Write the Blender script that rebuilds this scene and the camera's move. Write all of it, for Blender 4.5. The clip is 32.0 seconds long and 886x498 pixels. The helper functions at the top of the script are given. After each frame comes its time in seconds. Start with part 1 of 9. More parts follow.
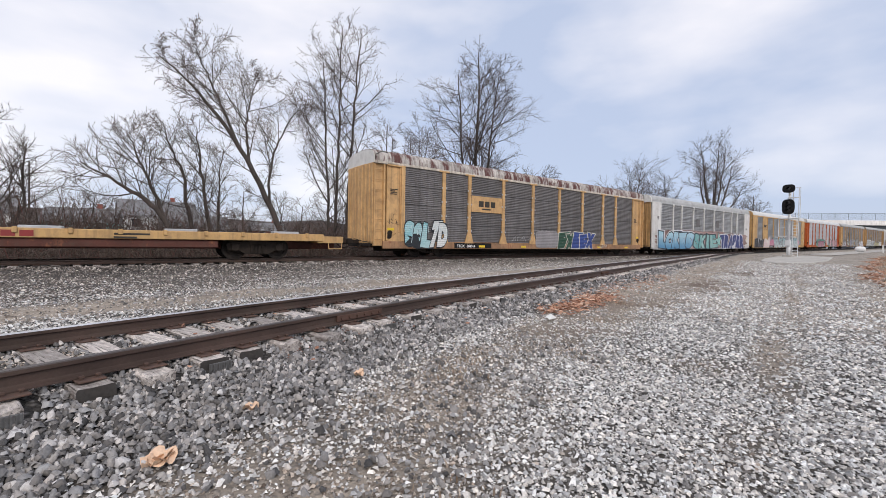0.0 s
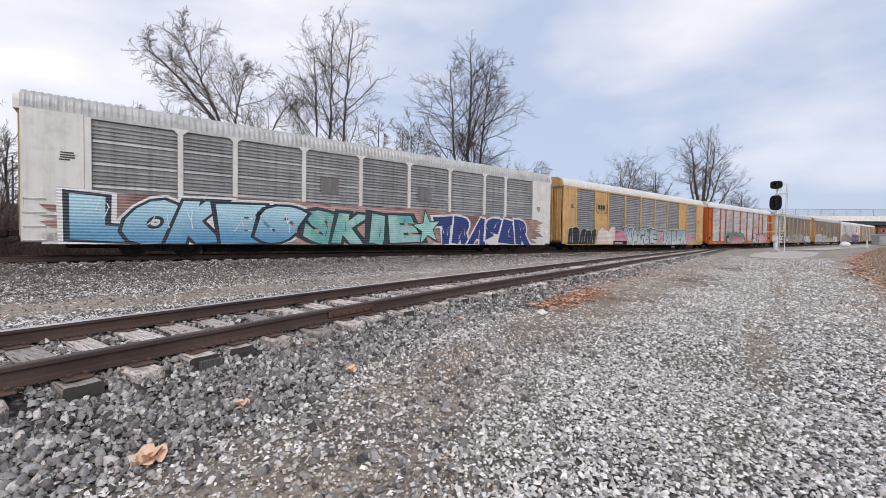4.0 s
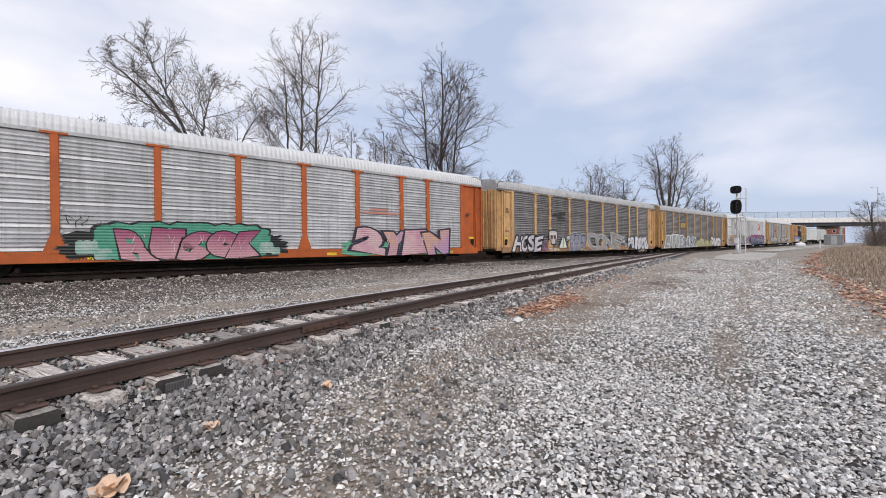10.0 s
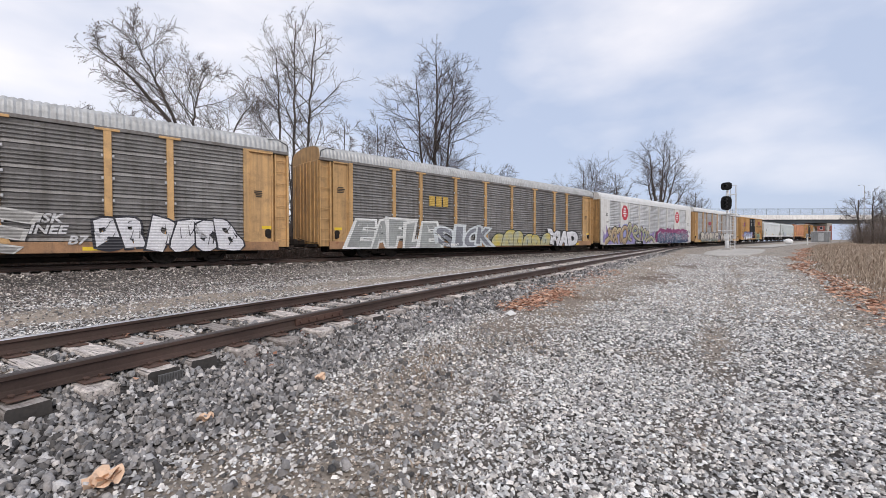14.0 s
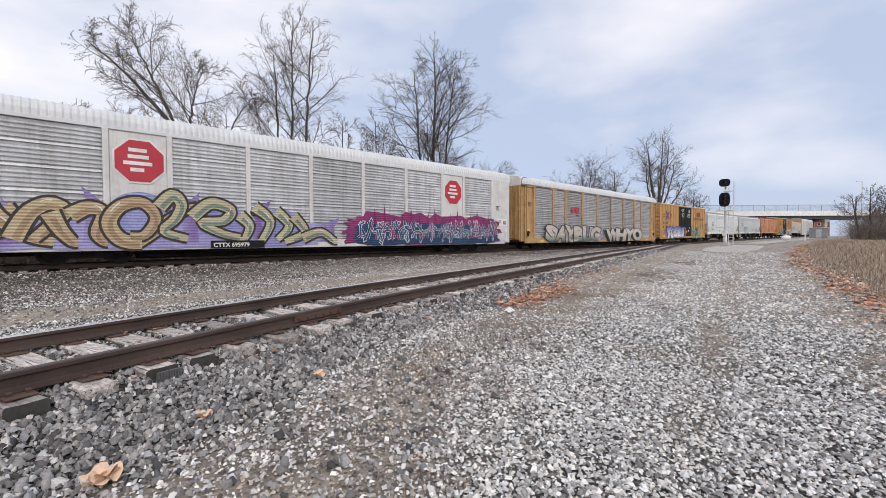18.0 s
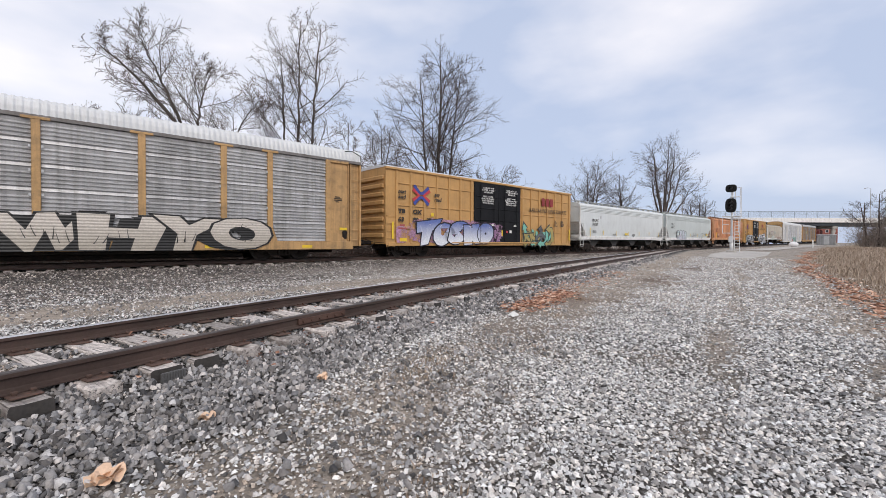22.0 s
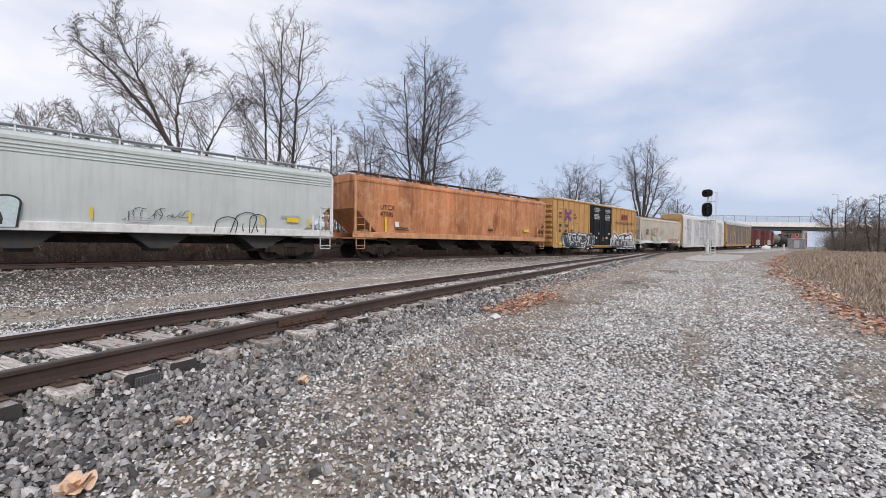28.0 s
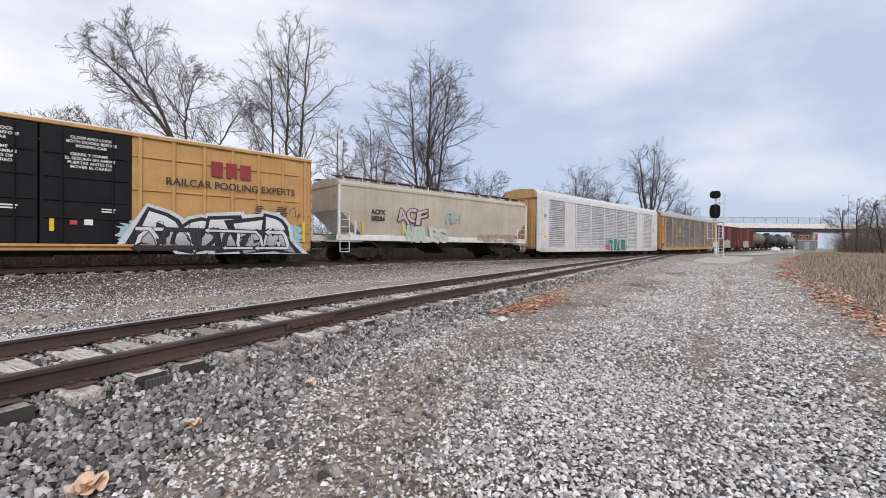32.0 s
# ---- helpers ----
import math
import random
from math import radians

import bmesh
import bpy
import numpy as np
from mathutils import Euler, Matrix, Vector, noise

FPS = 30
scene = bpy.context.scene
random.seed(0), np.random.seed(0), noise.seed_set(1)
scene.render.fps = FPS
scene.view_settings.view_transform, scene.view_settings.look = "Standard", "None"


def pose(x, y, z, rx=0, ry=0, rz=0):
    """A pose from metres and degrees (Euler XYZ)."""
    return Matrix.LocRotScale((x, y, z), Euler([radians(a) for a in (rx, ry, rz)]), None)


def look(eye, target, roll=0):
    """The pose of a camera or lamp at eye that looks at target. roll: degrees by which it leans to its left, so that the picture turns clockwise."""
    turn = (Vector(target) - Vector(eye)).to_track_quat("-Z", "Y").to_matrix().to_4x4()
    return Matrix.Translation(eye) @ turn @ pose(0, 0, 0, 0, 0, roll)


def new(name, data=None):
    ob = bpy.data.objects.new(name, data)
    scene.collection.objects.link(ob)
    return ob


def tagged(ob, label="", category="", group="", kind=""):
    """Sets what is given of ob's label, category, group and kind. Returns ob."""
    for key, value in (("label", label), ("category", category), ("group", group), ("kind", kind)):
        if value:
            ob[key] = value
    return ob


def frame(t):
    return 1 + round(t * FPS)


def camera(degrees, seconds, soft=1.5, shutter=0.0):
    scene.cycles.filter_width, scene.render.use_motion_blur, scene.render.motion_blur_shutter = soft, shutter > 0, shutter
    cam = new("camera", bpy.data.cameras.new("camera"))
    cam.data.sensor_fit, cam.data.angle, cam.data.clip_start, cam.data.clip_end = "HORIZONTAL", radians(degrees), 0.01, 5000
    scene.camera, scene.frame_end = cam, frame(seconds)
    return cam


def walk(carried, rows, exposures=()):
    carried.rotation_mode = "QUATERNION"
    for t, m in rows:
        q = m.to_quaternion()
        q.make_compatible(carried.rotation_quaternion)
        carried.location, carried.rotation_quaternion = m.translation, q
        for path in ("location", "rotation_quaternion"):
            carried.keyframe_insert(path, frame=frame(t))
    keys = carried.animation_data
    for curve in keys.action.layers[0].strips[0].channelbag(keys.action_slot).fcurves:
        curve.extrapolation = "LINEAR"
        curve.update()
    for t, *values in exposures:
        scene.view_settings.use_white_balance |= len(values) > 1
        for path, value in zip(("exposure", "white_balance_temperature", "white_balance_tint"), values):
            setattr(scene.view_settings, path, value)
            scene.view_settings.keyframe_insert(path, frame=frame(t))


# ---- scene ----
# ---- camera: x runs along the main track, y away from the camera, z = 0 is the top of rail ----
cam = camera(93.5, 32.0, 0.8)
VIEWS = [  # seconds, eye x, y, z, turn from +y towards +x, tilt, roll in degrees
    (0, 0.004, -0.005, 0.892, 36.13, -1.04, 0.92),
    (0.5, 0.006, -0.007, 0.886, 36.19, -1.07, 0.64),
    (1, 0.007, -0.001, 0.888, 36.26, -1.23, 0.45),
    (1.5, 0.011, 0.002, 0.885, 36.50, -1.30, 0.37),
    (2, 0.008, -0.005, 0.895, 36.84, -1.45, 0.53),
    (2.5, 0.008, -0.005, 0.892, 37.20, -1.56, 0.72),
    (3, 0.011, 0.001, 0.886, 37.31, -1.59, 0.78),
    (3.5, 0.008, -0.001, 0.889, 37.22, -1.58, 0.90),
    (5.5, 0.025, -0.005, 0.888, 37.33, -1.58, 0.32),
    (6, 0.042, -0.006, 0.896, 37.97, -1.83, 0.44),
    (6.5, 0.045, 0.005, 0.885, 39.08, -2.04, 0.67),
    (7, -0.024, 0.044, 0.891, 40.11, -2.03, 0.82),
    (7.5, -0.038, 0.037, 0.891, 40.84, -1.73, 0.83),
    (8, -0.015, 0.016, 0.888, 40.92, -1.13, 0.48),
    (8.5, 0.008, -0.006, 0.897, 40.58, -0.62, 0.11),
    (9, 0.017, -0.020, 0.899, 40.22, -0.29, -0.26),
    (9.5, 0.022, -0.014, 0.892, 40.27, -0.13, -0.57),
    (10, 0.019, -0.009, 0.897, 40.52, -0.24, -0.52),
    (10.5, 0.023, -0.004, 0.895, 40.55, -0.39, -0.55),
    (11, 0.016, -0.007, 0.901, 40.33, -0.59, -0.40),
    (11.5, 0.016, -0.008, 0.896, 39.78, -0.72, -0.30),
    (12, 0.003, -0.000, 0.898, 39.48, -0.94, 0.04),
    (12.5, -0.002, -0.003, 0.897, 39.62, -1.00, 0.11),
    (13, -0.004, 0.001, 0.894, 40.11, -1.03, 0.14),
    (13.5, -0.000, -0.002, 0.895, 40.83, -1.06, 0.06),
    (14, -0.000, -0.005, 0.896, 41.51, -1.14, -0.02),
    (14.5, 0.003, -0.006, 0.890, 41.85, -1.14, -0.12),
    (16.5, 0.012, -0.006, 0.897, 41.76, -1.39, -0.40),
    (17, 0.011, -0.004, 0.893, 41.72, -1.37, -0.49),
    (17.5, 0.013, -0.001, 0.893, 41.67, -1.52, -0.36),
    (18, 0.005, -0.005, 0.889, 41.68, -1.50, -0.20),
    (18.5, 0.003, -0.001, 0.896, 41.66, -1.62, 0.07),
    (19, -0.005, -0.006, 0.896, 41.71, -1.48, 0.20),
    (19.5, -0.004, -0.011, 0.893, 41.82, -1.30, 0.21),
    (20, -0.003, -0.006, 0.898, 42.01, -1.16, 0.30),
    (20.5, 0.001, 0.001, 0.894, 42.19, -1.00, 0.32),
    (21, 0.008, 0.002, 0.898, 42.11, -1.03, 0.37),
    (21.5, 0.008, -0.002, 0.897, 41.73, -1.04, 0.36),
    (22, 0.007, 0.004, 0.892, 41.10, -1.04, 0.33),
    (22.5, 0.004, 0.003, 0.898, 40.52, -1.12, 0.41),
    (23, 0.000, 0.000, 0.900, 40.20, -1.11, 0.41),
    (23.5, 0.004, 0.001, 0.895, 40.42, -1.12, 0.39),
    (24, 0.005, -0.005, 0.896, 41.09, -1.14, 0.46),
    (24.5, 0.002, -0.006, 0.900, 41.83, -1.16, 0.60),
    (25, -0.002, -0.004, 0.899, 42.33, -1.15, 0.70),
    (25.5, -0.003, -0.002, 0.886, 42.67, -1.00, 0.74),
    (27.5, -0.001, 0.001, 0.898, 43.37, -0.84, 0.79),
    (28, 0.003, -0.008, 0.904, 43.39, -0.83, 0.72),
    (28.5, 0.003, -0.007, 0.900, 43.28, -0.77, 0.72),
    (29, -0.004, -0.008, 0.903, 43.07, -0.76, 0.87),
    (29.5, -0.005, -0.004, 0.898, 42.79, -0.74, 0.91),
    (30, -0.010, -0.002, 0.893, 42.58, -0.67, 0.89),
    (30.5, -0.011, -0.002, 0.893, 42.48, -0.67, 0.81),
    (31, -0.004, -0.001, 0.898, 42.44, -0.64, 0.70),
    (31.5, -0.005, -0.007, 0.901, 42.49, -0.56, 0.55),
    (32, -0.006, -0.007, 0.897, 42.58, -0.42, 0.50),
]


def view(x, y, z, turn, tilt, roll):
    a, b = radians(turn), radians(tilt)
    way = Vector((math.sin(a) * math.cos(b), math.cos(a) * math.cos(b), math.sin(b)))
    return look((x, y, z), Vector((x, y, z)) + way, roll)


walk(cam, [(v[0], view(*v[1:])) for v in VIEWS])

# ---- daylight: an overcast sky with thin bluish gaps ----
world = bpy.data.worlds.new("overcast_sky")
scene.world = world
world.use_nodes = True
wn, wl = world.node_tree.nodes, world.node_tree.links
wn.clear()
sky = wn.new("ShaderNodeTexSky")
sky.sky_type, sky.sun_disc = "NISHITA", False
sky.sun_elevation, sky.sun_rotation = radians(38), radians(200)
sky_bg = wn.new("ShaderNodeBackground")
sky_bg.inputs["Strength"].default_value = 0.10
wl.new(sky.outputs["Color"], sky_bg.inputs["Color"])
w_co = wn.new("ShaderNodeTexCoord")
w_map = wn.new("ShaderNodeMapping")
w_map.inputs["Scale"].default_value = (1.0, 1.0, 2.4)
wl.new(w_co.outputs["Generated"], w_map.inputs["Vector"])
w_noise = wn.new("ShaderNodeTexNoise")
w_noise.inputs["Scale"].default_value = 2.1
w_noise.inputs["Detail"].default_value = 5.0
w_noise.inputs["Roughness"].default_value = 0.48
wl.new(w_map.outputs["Vector"], w_noise.inputs["Vector"])
w_ramp = wn.new("ShaderNodeValToRGB")
w_ramp.color_ramp.elements[0].position, w_ramp.color_ramp.elements[1].position = 0.30, 0.62
w_ramp.color_ramp.elements[0].color = (0.51, 0.585, 0.765, 1)
w_ramp.color_ramp.elements[1].color = (0.985, 0.957, 0.995, 1)
# the cloud is thicker and bluer low over the far end of the line
w_sep = wn.new("ShaderNodeSeparateXYZ")
wl.new(w_co.outputs["Generated"], w_sep.inputs["Vector"])
w_low = wn.new("ShaderNodeMapRange")
w_low.inputs["From Min"].default_value, w_low.inputs["From Max"].default_value = 0.55, 0.02
wl.new(w_sep.outputs["Z"], w_low.inputs["Value"])
w_east = wn.new("ShaderNodeMapRange")
w_east.inputs["From Min"].default_value, w_east.inputs["From Max"].default_value = 0.2, 0.95
wl.new(w_sep.outputs["X"], w_east.inputs["Value"])
w_mul = wn.new("ShaderNodeMath")
w_mul.operation = "MULTIPLY"
wl.new(w_low.outputs["Result"], w_mul.inputs[0])
wl.new(w_east.outputs["Result"], w_mul.inputs[1])
w_sub = wn.new("ShaderNodeMath")
w_sub.operation, w_sub.use_clamp = "MULTIPLY_ADD", True
w_sub.inputs[1].default_value = -0.31
wl.new(w_mul.outputs["Value"], w_sub.inputs[0])
wl.new(w_noise.outputs["Fac"], w_sub.inputs[2])
wl.new(w_sub.outputs["Value"], w_ramp.inputs["Fac"])
cloud_bg = wn.new("ShaderNodeBackground")
cloud_bg.inputs["Strength"].default_value = 1.15
wl.new(w_ramp.outputs["Color"], cloud_bg.inputs["Color"])
w_mix = wn.new("ShaderNodeMixShader")
w_mix.inputs["Fac"].default_value = 0.85
wl.new(sky_bg.outputs["Background"], w_mix.inputs[1])
wl.new(cloud_bg.outputs["Background"], w_mix.inputs[2])
w_out = wn.new("ShaderNodeOutputWorld")
wl.new(w_mix.outputs["Shader"], w_out.inputs["Surface"])

sun = new("sun", bpy.data.lights.new("sun", "SUN"))
sun.data.energy, sun.data.angle, sun.data.color = 1.5, radians(20), (1.0, 0.915, 0.835)
sun.matrix_world = look((-14, -38, 32), (0, 0, 0))

# ---- plan: track lines and ground heights ----
def smooth_table(xs, ys, lo, hi, reach):
    grid = np.arange(lo - reach, hi + reach + 0.5, 0.5)
    raw = np.interp(grid, xs, ys)
    # straight continuation past the ends
    raw = np.where(grid < xs[0], ys[0] + (grid - xs[0]) * (ys[1] - ys[0]) / (xs[1] - xs[0]), raw)
    raw = np.where(grid > xs[-1], ys[-1] + (grid - xs[-1]) * (ys[-1] - ys[-2]) / (xs[-1] - xs[-2]), raw)
    n = int(reach)
    core = np.convolve(np.pad(raw, n, mode="reflect", reflect_type="odd"), np.ones(2 * n + 1) / (2 * n + 1), "valid")
    return grid, core


MAIN_X, MAIN_Y = smooth_table([-120, 20, 45, 58, 85, 113, 134, 175, 200], [19.77, 21.03, 21.755, 22.27, 23.215, 23.917, 24.356, 24.925, 25.25], -120, 200, 14)
SIDE_X, SIDE_Y = smooth_table([-30, -10, -1, 0, 2, 4, 6, 9, 12.35, 20.8, 27, 36, 45, 54, 64], [-5.0, 1.45, 4.80, 5.19, 5.95, 6.64, 7.26, 8.12, 9.07, 11.4, 13.0, 15.4, 17.9, 20.3, 22.4], -30, 64, 4)


def main_y(x):
    return np.interp(x, MAIN_X, MAIN_Y)


def side_y(x):
    return np.interp(x, SIDE_X, SIDE_Y)


def grade(x):
    """The line climbs gently beyond the signal."""
    u = np.clip(np.asarray(x, float) - 38.0, 0, 170)
    return np.where(u < 16, 0.0085 * u * u / 32, 0.0085 * (u - 8))


def side_drop(x):
    """The siding lies a little lower than the main line before they meet."""
    return -0.05 * np.clip((30.0 - np.asarray(x, float)) / 20.0, 0, 1)


# the main track as a table of arc length: x, y, z, heading
TRACK_S = np.arange(-130.0, 620.0, 0.5)


def track_table():
    xs, ys, hs = [], [], []
    x, y, h = -130.0, float(main_y(-130.0)), 0.0
    for s in TRACK_S:
        if s < 188:
            h = math.atan(float(main_y(x + 1) - main_y(x - 1)) / 2)
        else:
            h += 0.5 / 330 if h < 1.9 else 0
        xs.append(x), ys.append(y), hs.append(h)
        x, y = x + 0.5 * math.cos(h), y + 0.5 * math.sin(h)
    return np.array(xs), np.array(ys), np.array(hs)


TRACK_PX, TRACK_PY, TRACK_H = track_table()
S_SHIFT = float(np.interp(0.0, TRACK_PX, TRACK_S))


def on_track(s):
    s = s + S_SHIFT
    x, y = float(np.interp(s, TRACK_S, TRACK_PX)), float(np.interp(s, TRACK_S, TRACK_PY))
    return x, y, float(grade(x if s < 200 else 200.0))


def ground_z(x, y):
    x, y = np.asarray(x, float), np.asarray(y, float)
    slope = np.interp(x, SIDE_X, np.gradient(SIDE_Y, SIDE_X))
    d = (side_y(x) - y) / np.sqrt(1 + slope ** 2)
    d = np.where(x > 64, 99, d)
    m = main_y(x) - y
    base = np.interp(x, [-20, 12, 40, 60], [-0.47, -0.45, -0.22, -0.2])
    near = np.interp(d, [-2.6, -1.35, 0.72, 1.0, 1.4, 2.7], [0, 1, 1, 0.78, 0.52, 0])
    mainb = np.interp(m, [-3.6, -1.7, 1.6, 3.2], [0, 1, 1, 0])
    z = base + np.maximum(np.where(np.abs(d) < 2.7, near, 0) * (-0.205 + side_drop(x) - base), mainb * (-0.25 - base))
    behind = np.interp(m, [-9, -3.6, -1.7], [1, 0.4, 0])
    z = z - 0.8 * np.where(m < -1.7, behind, 0)
    return z + grade(x)


def value(x, y, k):
    """Gentle unevenness."""
    return np.sin(x * 1.7 * k + 1.3 * np.sin(y * 1.1 * k)) * np.cos(y * 1.9 * k + np.sin(x * 0.7 * k))

# ---- materials ----
def nodes_of(name):
    m = bpy.data.materials.new(name)
    m.use_nodes = True
    t = m.node_tree
    return m, t.nodes, t.links, t.nodes["Principled BSDF"]


def noise_node(n, l, co, scale, detail=4.0, rough=0.55, stretch=None):
    tex = n.new("ShaderNodeTexNoise")
    tex.inputs["Scale"].default_value, tex.inputs["Detail"].default_value, tex.inputs["Roughness"].default_value = scale, detail, rough
    if stretch:
        mp = n.new("ShaderNodeMapping")
        mp.inputs["Scale"].default_value = stretch
        l.new(co, mp.inputs["Vector"])
        co = mp.outputs["Vector"]
    l.new(co, tex.inputs["Vector"])
    return tex.outputs["Fac"]


def ramp_node(n, l, fac, lo, hi, a=(0, 0, 0, 1), b=(1, 1, 1, 1)):
    r = n.new("ShaderNodeValToRGB")
    r.color_ramp.elements[0].position, r.color_ramp.elements[1].position = lo, hi
    r.color_ramp.elements[0].color, r.color_ramp.elements[1].color = a, b
    l.new(fac, r.inputs["Fac"])
    return r.outputs["Color"]


def mix_node(n, l, fac, a, b, mode="MIX"):
    m = n.new("ShaderNodeMix")
    m.data_type, m.blend_type = "RGBA", mode
    for socket, v in ((m.inputs[0], fac), (m.inputs[6], a), (m.inputs[7], b)):
        if hasattr(v, "links"):
            l.new(v, socket)
        else:
            socket.default_value = v if not isinstance(v, tuple) or len(v) == 4 else (*v, 1)
    return m.outputs[2]


def bump_node(n, l, height, strength, distance, bsdf):
    b = n.new("ShaderNodeBump")
    b.inputs["Strength"].default_value, b.inputs["Distance"].default_value = strength, distance
    l.new(height, b.inputs["Height"])
    l.new(b.outputs["Normal"], bsdf.inputs["Normal"])


def surface(name, color, rough=0.7, metal=0.0, vary=0.25, scale=1.2, rust_stretch=(1.0, 1.0, 0.55), grain=30.0, dirt=(0.08, 0.065, 0.05), dirty=0.25, streak=0.0, rust=0.0,
            rust_color=(0.16, 0.06, 0.03), bump=0.15, depth=0.01, stretch=None, random=0.0, seed=0.0, crack=0.0, gloss=0.5):
    """A worn surface: broad and fine variation of the colour, dirt, runs of rain, rust and fine relief."""
    m, n, l, bsdf = nodes_of(name)
    tc = n.new("ShaderNodeTexCoord")
    mp = n.new("ShaderNodeMapping")
    mp.inputs["Location"].default_value = (seed * 3.7, seed * 1.3, seed * 2.1)
    l.new(tc.outputs["Object"], mp.inputs["Vector"])
    co = mp.outputs["Vector"]
    broad = noise_node(n, l, co, scale, 4, 0.6, stretch)
    fine = noise_node(n, l, co, grain, 4, 0.65, stretch)
    dark, light = tuple(c * (1 - vary) for c in color), tuple(min(1, c * (1 + vary)) for c in color)
    c = ramp_node(n, l, broad, 0.3, 0.7, (*dark, 1), (*light, 1))
    fine_c = ramp_node(n, l, fine, 0.25, 0.75, (1 - vary * 0.7,) * 3 + (1,), (1 + vary * 0.5,) * 3 + (1,))
    c = mix_node(n, l, 1.0, c, fine_c, "MULTIPLY")
    if random:
        oi = n.new("ShaderNodeObjectInfo")
        rc = ramp_node(n, l, oi.outputs["Random"], 0, 1, (1 - random,) * 3 + (1,), (1 + random,) * 3 + (1,))
        c = mix_node(n, l, 1.0, c, rc, "MULTIPLY")
    if dirty:
        d = noise_node(n, l, co, scale * 2.3, 6, 0.7)
        c = mix_node(n, l, ramp_node(n, l, d, 0.48, 0.78, (0, 0, 0, 1), (dirty * 2.2,) * 3 + (1,)), c, dirt)
    if crack:
        k = noise_node(n, l, co, 1.0, 3, 0.6, (42.0, 1.6, 42.0))
        c = mix_node(n, l, ramp_node(n, l, k, 0.58, 0.64, (0, 0, 0, 1), (crack,) * 3 + (1,)), c, (0.03, 0.025, 0.022))
    if streak:
        s = noise_node(n, l, co, 1.0, 5, 0.7, (5.0, 5.0, 0.22))
        c = mix_node(n, l, ramp_node(n, l, s, 0.47, 0.72, (0, 0, 0, 1), (streak * 2,) * 3 + (1,)), c, dirt)
    if rust:
        r = noise_node(n, l, co, scale * 1.1 + 0.5, 7, 0.72, rust_stretch)
        rc = mix_node(n, l, fine, rust_color, tuple(min(1, v * 1.9) for v in rust_color))
        c = mix_node(n, l, ramp_node(n, l, r, 0.70 - rust * 0.35, 0.76 - rust * 0.3), c, rc)
    l.new(c, bsdf.inputs["Base Color"])
    bsdf.inputs["Roughness"].default_value, bsdf.inputs["Metallic"].default_value = rough, metal
    bsdf.inputs["Specular IOR Level"].default_value = gloss
    if bump:
        bump_node(n, l, fine, bump, depth, bsdf)
    return m


def island_surface(name, a, b, rough=0.85, bump=0.4, grain=60.0, c=None, hue=0.0):
    """Many small joined pieces: each island takes its own tone between two or three colours."""
    m, n, l, bsdf = nodes_of(name)
    geo = n.new("ShaderNodeNewGeometry")
    tone = ramp_node(n, l, geo.outputs["Random Per Island"], 0.0, 1.0, (*a, 1), (*b, 1))
    if c:
        wn2 = n.new("ShaderNodeTexWhiteNoise")
        wn2.noise_dimensions = "1D"
        l.new(geo.outputs["Random Per Island"], wn2.inputs["W"])
        tone = mix_node(n, l, ramp_node(n, l, wn2.outputs["Value"], 0.82, 0.9), tone, c)
    if hue:
        wn3 = n.new("ShaderNodeTexWhiteNoise")
        wn3.noise_dimensions = "2D"
        l.new(geo.outputs["Random Per Island"], wn3.inputs["Vector"])
        tint = ramp_node(n, l, wn3.outputs["Value"], 0.15, 0.85, (1 - hue, 1.0, 1 + hue * 1.1, 1), (1 + hue, 1.0, 1 - hue, 1))
        tone = mix_node(n, l, 1.0, tone, tint, "MULTIPLY")
    tc = n.new("ShaderNodeTexCoord")
    fine = noise_node(n, l, tc.outputs["Object"], grain, 4, 0.65)
    tone = mix_node(n, l, 1.0, tone, ramp_node(n, l, fine, 0.25, 0.75, (0.72, 0.72, 0.72, 1), (1.2, 1.2, 1.2, 1)), "MULTIPLY")
    l.new(tone, bsdf.inputs["Base Color"])
    bsdf.inputs["Roughness"].default_value = rough
    if bump:
        bump_node(n, l, fine, bump, 0.01, bsdf)
    return m


